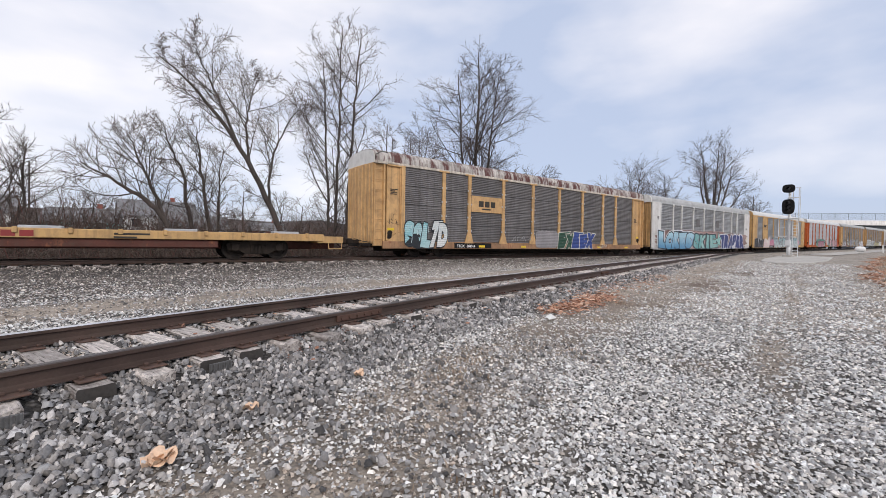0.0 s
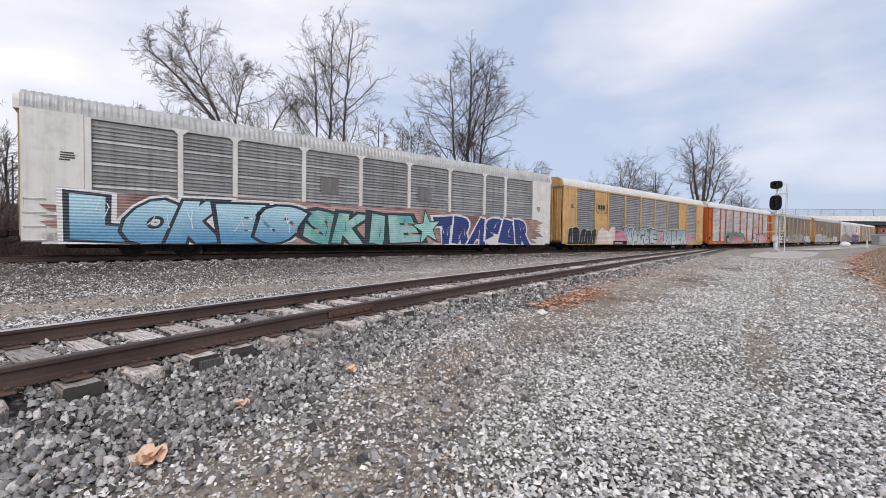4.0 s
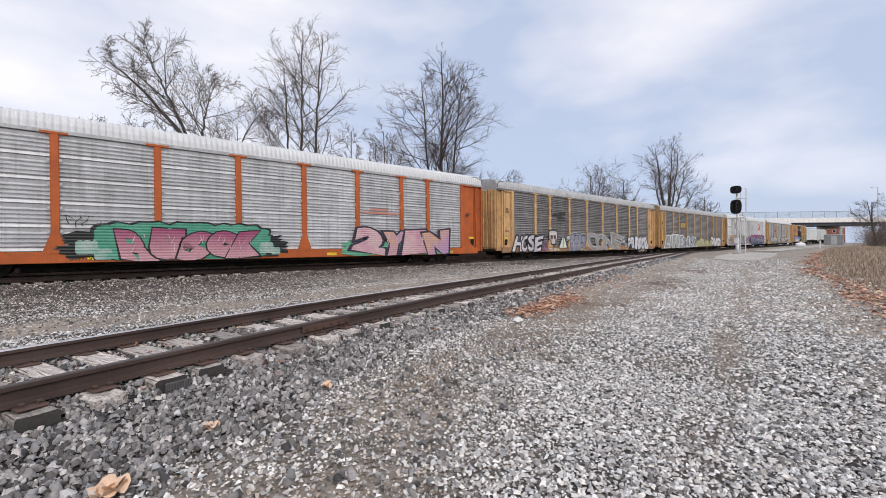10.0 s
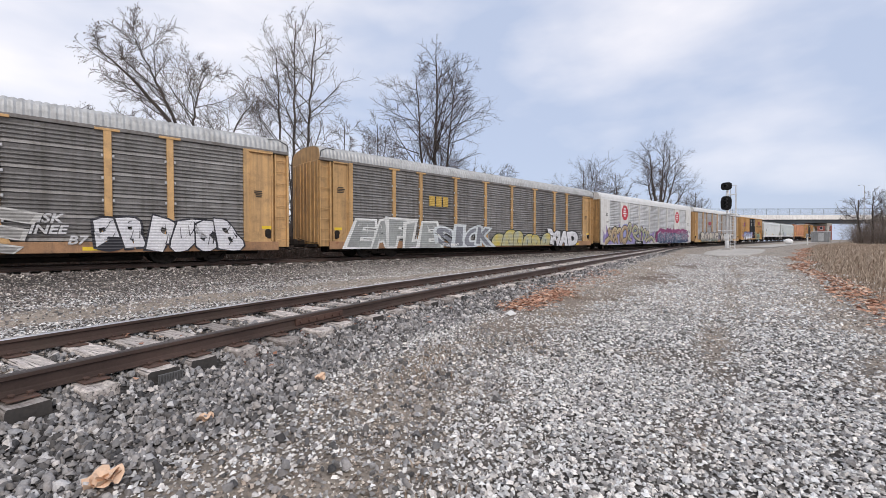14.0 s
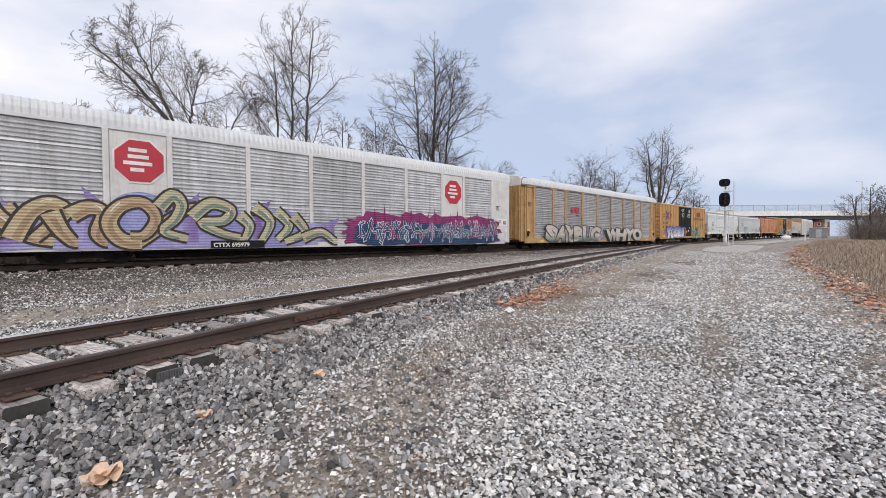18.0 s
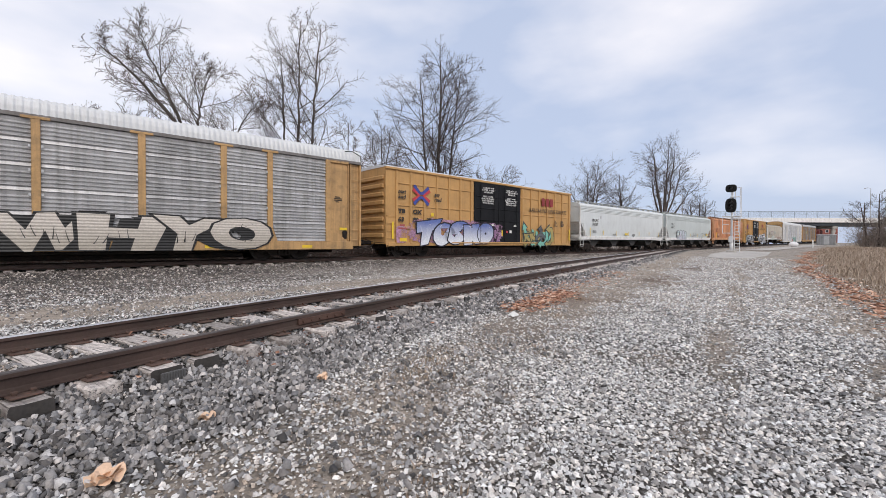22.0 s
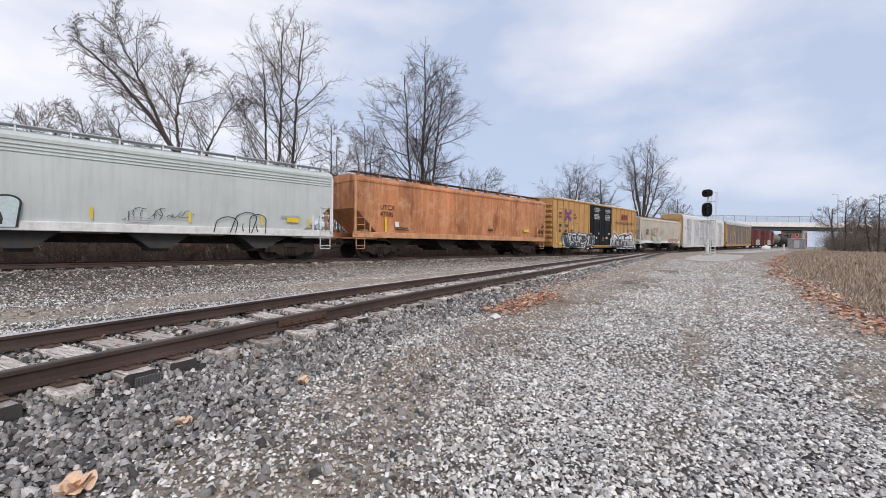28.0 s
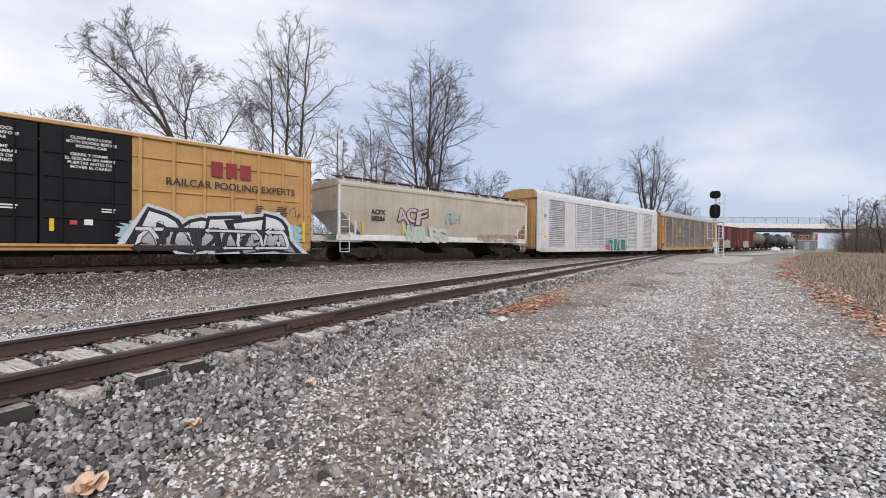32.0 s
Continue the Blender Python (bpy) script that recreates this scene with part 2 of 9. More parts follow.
def spray_paint(name, color, cloud=None, rough=0.5, ribs=0.4, soft=0.0, fade=None):
    """Sprayed paint over ribbed sheet: fades between two tones."""
    m, n, l, bsdf = nodes_of(name)
    tc = n.new("ShaderNodeTexCoord")
    co = tc.outputs["Object"]
    a = noise_node(n, l, co, 0.9, 5, 0.6)
    c = ramp_node(n, l, a, 0.38, 0.62, (*color, 1), (*(cloud or tuple(v * 0.8 for v in color)), 1))
    if fade:
        # sprayed from one colour at the foot of the letters to the other at the top
        sp = n.new("ShaderNodeSeparateXYZ")
        l.new(co, sp.inputs["Vector"])
        mr = n.new("ShaderNodeMapRange")
        mr.inputs["From Min"].default_value, mr.inputs["From Max"].default_value = fade
        l.new(sp.outputs["Z"], mr.inputs["Value"])
        c = ramp_node(n, l, mix_node(n, l, 0.35, mr.outputs["Result"], a), 0.25, 0.75, (*color, 1), (*(cloud or color), 1))
    fine = noise_node(n, l, co, 14, 5, 0.7)
    c = mix_node(n, l, 1.0, c, ramp_node(n, l, fine, 0.3, 0.7, (0.8, 0.8, 0.8, 1), (1.1, 1.1, 1.1, 1)), "MULTIPLY")
    l.new(c, bsdf.inputs["Base Color"])
    bsdf.inputs["Roughness"].default_value = rough
    wave = n.new("ShaderNodeTexWave")
    wave.bands_direction = "Z"
    wave.inputs["Scale"].default_value, wave.inputs["Distortion"].default_value = 2.9, 0.15
    l.new(co, wave.inputs["Vector"])
    if ribs:
        bump_node(n, l, wave.outputs["Fac"], ribs, 0.03, bsdf)
    if soft:
        s = noise_node(n, l, co, 2.2, 6, 0.75)
        l.new(ramp_node(n, l, s, 0.5 - soft * 0.35, 0.62), bsdf.inputs["Alpha"])
    return m


def plain(name, color, rough=0.6, metal=0.0, **k):
    return surface(name, color, rough, metal, vary=k.pop("vary", 0.12), dirty=k.pop("dirty", 0.12), bump=k.pop("bump", 0.05), **k)


STEEL_DARK = surface("dark_running_gear", (0.026, 0.022, 0.02), 0.85, 0.1, gloss=0.2, dirty=0.25, dirt=(0.09, 0.06, 0.04), rust=0.15)
RAIL_SIDE = surface("rusty_rail_side", (0.075, 0.048, 0.039), 0.7, 0.2, vary=0.3, grain=50, rust=0.12, rust_color=(0.10, 0.055, 0.042), dirty=0.3)
RAIL_TOP = surface("worn_rail_head", (0.70, 0.69, 0.69), 0.36, 0.95, vary=0.2, grain=40, dirty=0.1)
RAIL_TOP_DULL = surface("dull_rail_head", (0.1, 0.085, 0.08), 0.5, 0.6, vary=0.3, grain=40, dirty=0.3)
TIE_WOOD = surface("weathered_tie_wood", (0.56, 0.51, 0.475), 0.9, vary=0.38, scale=3, grain=18, dirty=0.42, dirt=(0.10, 0.06, 0.045), bump=0.8, depth=0.02, stretch=(9, 1.0, 9), random=0.35, crack=0.85)
TIE_DARK = surface("creosote_tie_end", (0.05, 0.045, 0.042), 0.85, vary=0.4, scale=4, grain=25, dirty=0.3, bump=0.6)
GALV = surface("galvanised_steel", (0.52, 0.53, 0.54), 0.45, 0.5, vary=0.15, dirty=0.15)
GALV_LIGHT = surface("pale_galvanised_steel", (0.70, 0.71, 0.72), 0.5, 0.15, vary=0.1, dirty=0.1)
BLACK_PAINT = plain("black_paint", (0.01, 0.01, 0.011), 0.6, gloss=0.2)
CONCRETE = surface("pale_concrete", (0.44, 0.42, 0.39), 0.9, vary=0.18, scale=0.7, grain=25, dirty=0.25, dirt=(0.2, 0.18, 0.15), bump=0.25)
WHITE_PAINT = surface("white_paint", (0.74, 0.74, 0.72), 0.55, vary=0.06, dirty=0.15, streak=0.1)
YELLOW_MARK = plain("yellow_marking", (0.78, 0.55, 0.03), 0.5)
WHITE_MARK = plain("white_lettering", (0.75, 0.75, 0.73), 0.6)
DARK_MARK = plain("black_lettering", (0.03, 0.025, 0.02), 0.6)
BARK = surface("grey_brown_bark", (0.075, 0.061, 0.055), 0.95, vary=0.35, scale=2, grain=20, dirty=0.2, bump=0.6, stretch=(1, 1, 0.35))
TWIG = island_surface("bare_twigs", (0.07, 0.054, 0.05), (0.18, 0.142, 0.128), 0.95, bump=0)
BRUSH = island_surface("dry_brush_stems", (0.05, 0.038, 0.032), (0.16, 0.12, 0.098), 0.95, bump=0, c=(0.13, 0.06, 0.05))
GRASS = island_surface("dry_tan_grass", (0.27, 0.21, 0.16), (0.52, 0.43, 0.345), 0.95, bump=0, c=(0.24, 0.17, 0.12))
HAZEL = island_surface("grey_field_brush", (0.13, 0.105, 0.092), (0.30, 0.25, 0.215), 0.95, bump=0)
LEAF = island_surface("fallen_brown_leaves", (0.27, 0.13, 0.085), (0.64, 0.38, 0.26), 0.85, bump=0.2, c=(0.74, 0.53, 0.40))
LEAF_PALE = surface("curled_tan_leaf", (0.78, 0.56, 0.40), 0.8, vary=0.22, grain=60, dirty=0.1, bump=0.3)
BALLAST = island_surface("grey_ballast_stone", (0.04, 0.0375, 0.037), (0.395, 0.378, 0.367), 0.6, c=(0.62, 0.59, 0.57), hue=0.03, bump=0.7)
FINES = island_surface("brown_grey_fine_gravel", (0.10, 0.08, 0.066), (0.60, 0.525, 0.455), 0.8, c=(0.70, 0.65, 0.59), hue=0.05, bump=0.7)
GRAVEL = island_surface("pale_limestone_gravel", (0.19, 0.184, 0.18), (0.86, 0.84, 0.815), 0.75, c=(0.93, 0.91, 0.88), hue=0.03, bump=0.7)
RUST_STONE = island_surface("rust_stained_ballast", (0.09, 0.045, 0.034), (0.30, 0.17, 0.13), 0.9)
MAIN_BALLAST = island_surface("oily_main_line_ballast", (0.055, 0.044, 0.038), (0.34, 0.30, 0.27), 0.9, c=(0.66, 0.61, 0.55))
# weed tones are lowered to carry the shade at the foot of the brush
WEED = island_surface("dead_lineside_weeds", (0.05, 0.036, 0.028), (0.16, 0.12, 0.088), 0.95, bump=0)
GRAVEL_WORN = island_surface("driven_road_gravel", (0.27, 0.26, 0.252), (0.95, 0.93, 0.90), 0.9, c=(0.38, 0.335, 0.30), hue=0.04)

# ---- mesh tools ----
class Shape:
    """Collects vertices and faces for one mesh."""

    def __init__(self):
        self.v, self.f = [], []

    def add(self, verts, faces):
        k = len(self.v)
        self.v += [tuple(p) for p in verts]
        self.f += [tuple(i + k for i in f) for f in faces]
        return self

    def box(self, x0, x1, y0, y1, z0, z1, c=0.0):
        """A block; c chamfers its edges."""
        if not c:
            v = [(x, y, z) for x in (x0, x1) for y in (y0, y1) for z in (z0, z1)]
            return self.add(v, [(0, 1, 3, 2), (4, 6, 7, 5), (0, 4, 5, 1), (2, 3, 7, 6), (0, 2, 6, 4), (1, 5, 7, 3)])
        c = min(c, (x1 - x0) * 0.45, (y1 - y0) * 0.45, (z1 - z0) * 0.45)
        v, ids = [], {}
        for i, x in enumerate((x0, x1)):
            for j, y in enumerate((y0, y1)):
                for k, z in enumerate((z0, z1)):
                    sx, sy, sz = (1, -1)[i] * c, (1, -1)[j] * c, (1, -1)[k] * c
                    for a, p in enumerate(((x, y + sy, z + sz), (x + sx, y, z + sz), (x + sx, y + sy, z))):
                        ids[i, j, k, a] = len(v)
                        v.append(p)
        f = []
        for a in range(3):
            for s in (0, 1):
                q = []
                for p, r in ((0, 0), (1, 0), (1, 1), (0, 1)):
                    key = [p, r]
                    key.insert(a, s)
                    q.append(ids[(*key, a)])
                f.append(tuple(q if s else q[::-1]))
        for a in range(3):
            b, d = [x for x in range(3) if x != a]
            for p in (0, 1):
                for r in (0, 1):
                    def at(s, face):
                        key = [0, 0, 0]
                        key[a], key[b], key[d] = s, p, r
                        return ids[(*key, face)]
                    f.append((at(0, b), at(1, b), at(1, d), at(0, d)))
        for i in (0, 1):
            for j in (0, 1):
                for k in (0, 1):
                    f.append((ids[i, j, k, 0], ids[i, j, k, 1], ids[i, j, k, 2]))
        return self.add(v, f)

    def tube(self, p, q, r, n=8, r2=None, caps=True):
        p, q = Vector(p), Vector(q)
        d = (q - p).normalized()
        a = d.orthogonal().normalized()
        b = d.cross(a)
        r2 = r if r2 is None else r2
        v = []
        for c, rad in ((p, r), (q, r2)):
            v += [c + (a * math.cos(2 * math.pi * i / n) + b * math.sin(2 * math.pi * i / n)) * rad for i in range(n)]
        f = [(i, (i + 1) % n, n + (i + 1) % n, n + i) for i in range(n)]
        if caps:
            f += [tuple(range(n))[::-1], tuple(range(n, 2 * n))]
        return self.add(v, f)

    def path(self, pts, r, n=6):
        for a, b in zip(pts, pts[1:]):
            self.tube(a, b, r, n)
        return self

    def sweep(self, profile, stations, close=False):
        """Joins copies of a profile of (y, z) set at the x stations."""
        k = len(profile)
        v = [(x, y, z) for x in stations for y, z in profile]
        f = []
        for s in range(len(stations) - 1):
            for i in range(k if close else k - 1):
                j = (i + 1) % k
                f.append((s * k + i, (s + 1) * k + i, (s + 1) * k + j, s * k + j))
        if close:
            f += [tuple(range(k)), tuple(range((len(stations) - 1) * k, len(stations) * k))[::-1]]
        return self.add(v, f)

    def prism(self, outline, y0, y1):
        """An outline of (x, z), given depth along y."""
        k = len(outline)
        v = [(x, y0, z) for x, z in outline] + [(x, y1, z) for x, z in outline]
        f = [tuple(range(k)), tuple(range(k, 2 * k))[::-1]] + [(i, k + i, k + (i + 1) % k, (i + 1) % k) for i in range(k)]
        return self.add(v, f)

    def mesh(self, name, material, smooth=False):
        me = bpy.data.meshes.new(name)
        me.from_pydata(self.v, [], self.f)
        bm = bmesh.new()
        bm.from_mesh(me)
        bmesh.ops.recalc_face_normals(bm, faces=bm.faces)
        bm.to_mesh(me)
        bm.free()
        if smooth:
            me.shade_smooth()
        me.materials.append(material)
        return me


def part(name, shape, material, parent, label="", smooth=False, m=None):
    me = shape if isinstance(shape, bpy.types.Mesh) else shape.mesh(name, material, smooth)
    ob = new(name, me)
    ob.parent = parent
    if m is not None:
        ob.matrix_basis = m
    if label:
        ob["label"] = label
    return ob


def thing(name, label, category, group="", m=None, kind=""):
    ob = tagged(new(name), label, category, group, kind)
    if m is not None:
        ob.matrix_basis = m
    return ob


def solid(name, shape, material, label, category="", group="", kind="", smooth=False, m=None):
    ob = new(name, shape.mesh(name, material, smooth))
    if m is not None:
        ob.matrix_basis = m
    return tagged(ob, label, category, group, kind)


def mesh_from_arrays(name, verts, faces, material):
    """A mesh of triangles or quads from number arrays."""
    me = bpy.data.meshes.new(name)
    k = faces.shape[1]
    me.vertices.add(len(verts))
    me.vertices.foreach_set("co", np.ascontiguousarray(verts, dtype=np.float32).ravel())
    me.loops.add(faces.size)
    me.loops.foreach_set("vertex_index", np.ascontiguousarray(faces, dtype=np.int32).ravel())
    me.polygons.add(len(faces))
    me.polygons.foreach_set("loop_start", np.arange(0, faces.size, k, dtype=np.int32))
    me.update(calc_edges=True)
    me.shade_flat()
    me.materials.append(material)
    return me


def lettering(text, size, material, parent, x, z, y, name="lettering", bold=0.0, shear=0.0, label="", widen=1.0):
    """Words on a side that faces -y; x, z is the lower left corner."""
    cu = bpy.data.curves.new(name, "FONT")
    cu.body, cu.size, cu.offset, cu.shear, cu.resolution_u = text, size, bold, shear, 3
    ob = bpy.data.objects.new(name, cu)
    me = bpy.data.meshes.new_from_object(ob)
    bpy.data.objects.remove(ob)
    bpy.data.curves.remove(cu)
    me.name = name
    me.materials.clear()
    me.materials.append(material)
    me.transform(Matrix.Translation((x, y, z)) @ Matrix.Rotation(radians(90), 4, "X") @ Matrix.Diagonal((widen, 1, 1, 1)))
    return part(name, me, None, parent, label)

# ---- ground ----
def ground_material():
    m, n, l, bsdf = nodes_of("gravel_and_soil_ground")
    tc = n.new("ShaderNodeTexCoord")
    co = tc.outputs["Object"]
    vor = n.new("ShaderNodeTexVoronoi")
    vor.inputs["Scale"].default_value = 24.0
    l.new(co, vor.inputs["Vector"])
    vor2 = n.new("ShaderNodeTexVoronoi")
    vor2.inputs["Scale"].default_value = 34.0
    l.new(co, vor2.inputs["Vector"])
    grey = n.new("ShaderNodeSeparateColor")
    l.new(vor.outputs["Color"], grey.inputs["Color"])
    stones = ramp_node(n, l, grey.outputs["Red"], 0.0, 1.0, (0.30, 0.292, 0.28, 1), (0.80, 0.785, 0.755, 1))
    # shade between the stones is put into the colour, darker away from each centre
    gap_shade = ramp_node(n, l, vor.outputs["Distance"], 0.2, 0.62, (1, 1, 1, 1), (0.26, 0.25, 0.24, 1))
    stones = mix_node(n, l, 1.0, stones, gap_shade, "MULTIPLY")
    fines = mix_node(n, l, noise_node(n, l, co, 26, 5, 0.7), (0.26, 0.23, 0.2), (0.50, 0.455, 0.40))
    # trodden soil shows through in broad patches
    patch = noise_node(n, l, co, 0.35, 5, 0.6)
    c = mix_node(n, l, ramp_node(n, l, patch, 0.50, 0.64, (0, 0, 0, 1), (0.75, 0.75, 0.75, 1)), stones, fines)
    # sheet colours: red = field, green = dark ballast and painted shade, blue = soil strip
    att = n.new("ShaderNodeVertexColor")
    att.layer_name = "cover"
    sep = n.new("ShaderNodeSeparateColor")
    l.new(att.outputs["Color"], sep.inputs["Color"])
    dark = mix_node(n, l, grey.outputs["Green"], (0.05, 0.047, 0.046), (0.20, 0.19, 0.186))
    dark = mix_node(n, l, 1.0, dark, gap_shade, "MULTIPLY")
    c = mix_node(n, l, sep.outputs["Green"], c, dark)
    soil = mix_node(n, l, noise_node(n, l, co, 8, 6, 0.7), (0.20, 0.17, 0.142), (0.54, 0.48, 0.41))
    c = mix_node(n, l, sep.outputs["Blue"], c, soil)
    field = mix_node(n, l, noise_node(n, l, co, 5, 6, 0.7), (0.21, 0.155, 0.105), (0.40, 0.31, 0.21))
    c = mix_node(n, l, sep.outputs["Red"], c, field)
    earth = mix_node(n, l, noise_node(n, l, co, 11, 6, 0.75), (0.085, 0.062, 0.05), (0.30, 0.24, 0.195))
    c = mix_node(n, l, att.outputs["Alpha"], earth, c)
    # damp and dusty drifts along the road
    drift = noise_node(n, l, co, 1.0, 7, 0.72, (0.7, 1.6, 1.0))
    c = mix_node(n, l, 1.0, c, ramp_node(n, l, drift, 0.32, 0.68, (0.68, 0.66, 0.64, 1), (1.18, 1.16, 1.12, 1)), "MULTIPLY")
    l.new(c, bsdf.inputs["Base Color"])
    bsdf.inputs["Roughness"].default_value = 0.95
    hgt = mix_node(n, l, 0.4, vor.outputs["Distance"], vor2.outputs["Distance"])
    b = n.new("ShaderNodeBump")
    b.invert = True
    b.inputs["Strength"].default_value, b.inputs["Distance"].default_value = 0.9, 0.045
    l.new(hgt, b.inputs["Height"])
    l.new(b.outputs["Normal"], bsdf.inputs["Normal"])
    return m


def field_edge(x):
    """Where the gravel road ends and the dry field begins."""
    return np.interp(x, [-6, 13.6, 19, 26.4, 39, 64.7, 95], [-3.6, 0.65, 1.95, 3.5, 5.3, 8.2, 11.0]) + 0.3 * np.sin(x * 0.6) * np.clip((x - 8) / 20, 0, 1)


def side_distance(x, y):
    slope = np.interp(x, SIDE_X, np.gradient(SIDE_Y, SIDE_X))
    d = (side_y(x) - y) / np.sqrt(1 + slope ** 2)
    return np.where(x > 62, 99.0, d)


def cover(x, y):
    """Shares of field, dark ballast and bare soil."""
    d, m = side_distance(x, y), main_y(x) - y
    wob = 0.35 * value(x, y, 0.8) + 0.25 * value(x, y, 2.3)
    field = np.clip((field_edge(x) - y + wob) / 0.8, 0, 1) * (x > 6)
    behind = np.clip((-m - 3.4 + wob) / 1.5, 0, 1)
    ballast = np.maximum(np.clip((np.where(d > 0, np.interp(x, [0, 2, 6], [2.55, 2.2, 2.1]), 2.3) + 0.6 * wob - np.abs(d)) / 0.5, 0, 1), np.clip((3.0 + wob - np.abs(m)) / 0.8, 0, 1))
    strip = np.clip(np.interp(x, [4, 8], [1.35, 1.7]) - np.abs(d - np.interp(x, [0, 1.5, 4], [3.15, 2.9, 2.75]) - 0.5 * wob) / np.interp(x, [0, 1.5, 4], [1.2, 1.0, 0.75]), 0, 1) * np.clip(0.85 + 0.3 * value(x, y, 1.6) + 0.2 * value(x, y, 0.5), 0.35, 1) * np.interp(x, [0, 1.5, 3.5, 6, 8], [1, 0.85, 0.6, 0.75, 1])
    # a paler tan strip lies between the tracks
    share = -d / np.maximum(m - d, 0.5)
    mid = np.clip(1.4 - np.abs(share - 0.315 - 0.05 * wob) / 0.055, 0, 1) * 0.95 * (x < 30) * (d < 0)
    # the trodden verge and the ridge between the wheel lines of the road
    e = y - field_edge(x)
    rut = np.maximum(np.clip(1.2 - np.abs(e - 0.6 - wob) / 0.7, 0, 1) * 0.75, np.clip(1.2 - np.abs(e - 2.62 - 0.3 * wob) / 0.3, 0, 1) * np.clip(0.55 + 0.4 * value(x, y, 0.9), 0.1, 0.85)) * np.clip((x - 2) / 3, 0, 1)
    worn = np.clip(0.9 * value(x + 3, y, 0.33) + 0.35 * value(x, y, 1.7) - 0.35, 0, 0.6) * (x > 4) * (d > 2.2)
    far_soil = np.clip((x - 26) / 20, 0, 1) * 0.55 * (d > 2.5)
    soil = np.clip(np.maximum.reduce([strip, mid, far_soil, rut, worn, behind * 0.9]), 0, 1) * (1 - ballast)
    # damp dark earth where cars leave the road for the signal
    damp = np.clip(1.5 - np.abs(d - 3.1 - 0.07 * (x - 6) - 0.8 * wob) / 0.6, 0, 1) * np.clip(0.6 + 0.75 * value(x + 7, y, 0.55) + 0.4 * value(x, y, 1.9), 0, 1) * np.clip((x - 3.5) / 3, 0, 1) * np.clip((30 - x) / 8, 0, 1)
    return field, ballast * (1 - field), soil * (1 - field), behind, damp


def loose(x, y):
    """How thickly loose stones lie: thinner on the packed ground behind the standing place."""
    return np.clip(np.minimum.reduce([(x + 0.32 * y + 0.5) / 0.5, (np.hypot(x, y) - 1.5) / 0.4, (y + 0.12 * x + 0.1) / 0.3]), 0.22, 1)


def build_ground():
    gx = np.concatenate([np.arange(-900, -40, 60.0), np.arange(-40, -3, 1.5), np.arange(-3, 16, 0.2), np.arange(16, 45, 0.4), np.arange(45, 130, 1.5), np.arange(130, 260, 5.0), np.arange(260, 1600, 60.0)])
    gy = np.concatenate([np.arange(-700, -20, 40.0), np.arange(-20, -1, 0.8), np.arange(-1, 14, 0.2), np.arange(14, 30, 0.4), np.arange(30, 60, 2.0), np.arange(60, 1500, 60.0)])
    x, y = np.meshgrid(gx, gy)
    z = ground_z(x, y) + 0.018 * value(x, y, 1.0) + 0.012 * value(x, y, 3.1)
    far = np.clip((np.hypot(x, y) - 400) / 1200, 0, 1)
    z = z * (1 - far) - far * 2.0
    n, k = x.shape
    i = np.arange(n * k).reshape(n, k)
    faces = np.stack([i[:-1, :-1], i[:-1, 1:], i[1:, 1:], i[1:, :-1]], -1).reshape(-1, 4)
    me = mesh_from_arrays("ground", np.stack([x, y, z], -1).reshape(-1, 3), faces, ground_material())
    f, b, s, behind, damp = cover(x, y)
    # the dark share also paints in shade, beyond the line and between stones
    # ground behind the main track is coloured dark for the shade below the brush
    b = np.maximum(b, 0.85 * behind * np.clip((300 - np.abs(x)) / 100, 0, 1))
    # packed fines and painted shade darken the gaps between the near road's stones
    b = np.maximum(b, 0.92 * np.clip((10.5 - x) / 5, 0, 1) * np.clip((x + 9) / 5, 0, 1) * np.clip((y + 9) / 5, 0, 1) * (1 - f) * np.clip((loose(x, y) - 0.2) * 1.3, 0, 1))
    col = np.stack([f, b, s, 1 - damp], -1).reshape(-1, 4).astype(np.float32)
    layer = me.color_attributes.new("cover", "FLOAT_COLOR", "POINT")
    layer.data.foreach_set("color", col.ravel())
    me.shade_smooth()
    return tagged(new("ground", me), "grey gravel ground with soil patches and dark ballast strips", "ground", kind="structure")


build_ground()

# a broken stone without its buried underside: a rim, a shoulder and a flat top
RIM = [(math.cos(2 * math.pi * i / 5), math.sin(2 * math.pi * i / 5), -0.45) for i in range(5)] + [(0.54 * math.cos(math.pi * i / 2 + 0.4), 0.54 * math.sin(math.pi * i / 2 + 0.4), 0.6) for i in range(4)]
RIM_F = [(0, 1, 5), (1, 6, 5), (1, 2, 6), (2, 3, 7), (2, 7, 6), (3, 4, 8), (3, 8, 7), (4, 0, 5), (4, 5, 8), (5, 6, 7), (5, 7, 8)]


# a plainer stone for the farther ground: four corners and a short ridge
WEDGE = [(0.8, 0.7, -0.45), (-0.7, 0.8, -0.45), (-0.8, -0.7, -0.45), (0.7, -0.8, -0.45), (0.35, 0.05, 0.6), (-0.35, -0.05, 0.6)]
WEDGE_F = [(0, 1, 5), (0, 5, 4), (2, 3, 4), (2, 4, 5), (1, 2, 5), (3, 0, 4)]


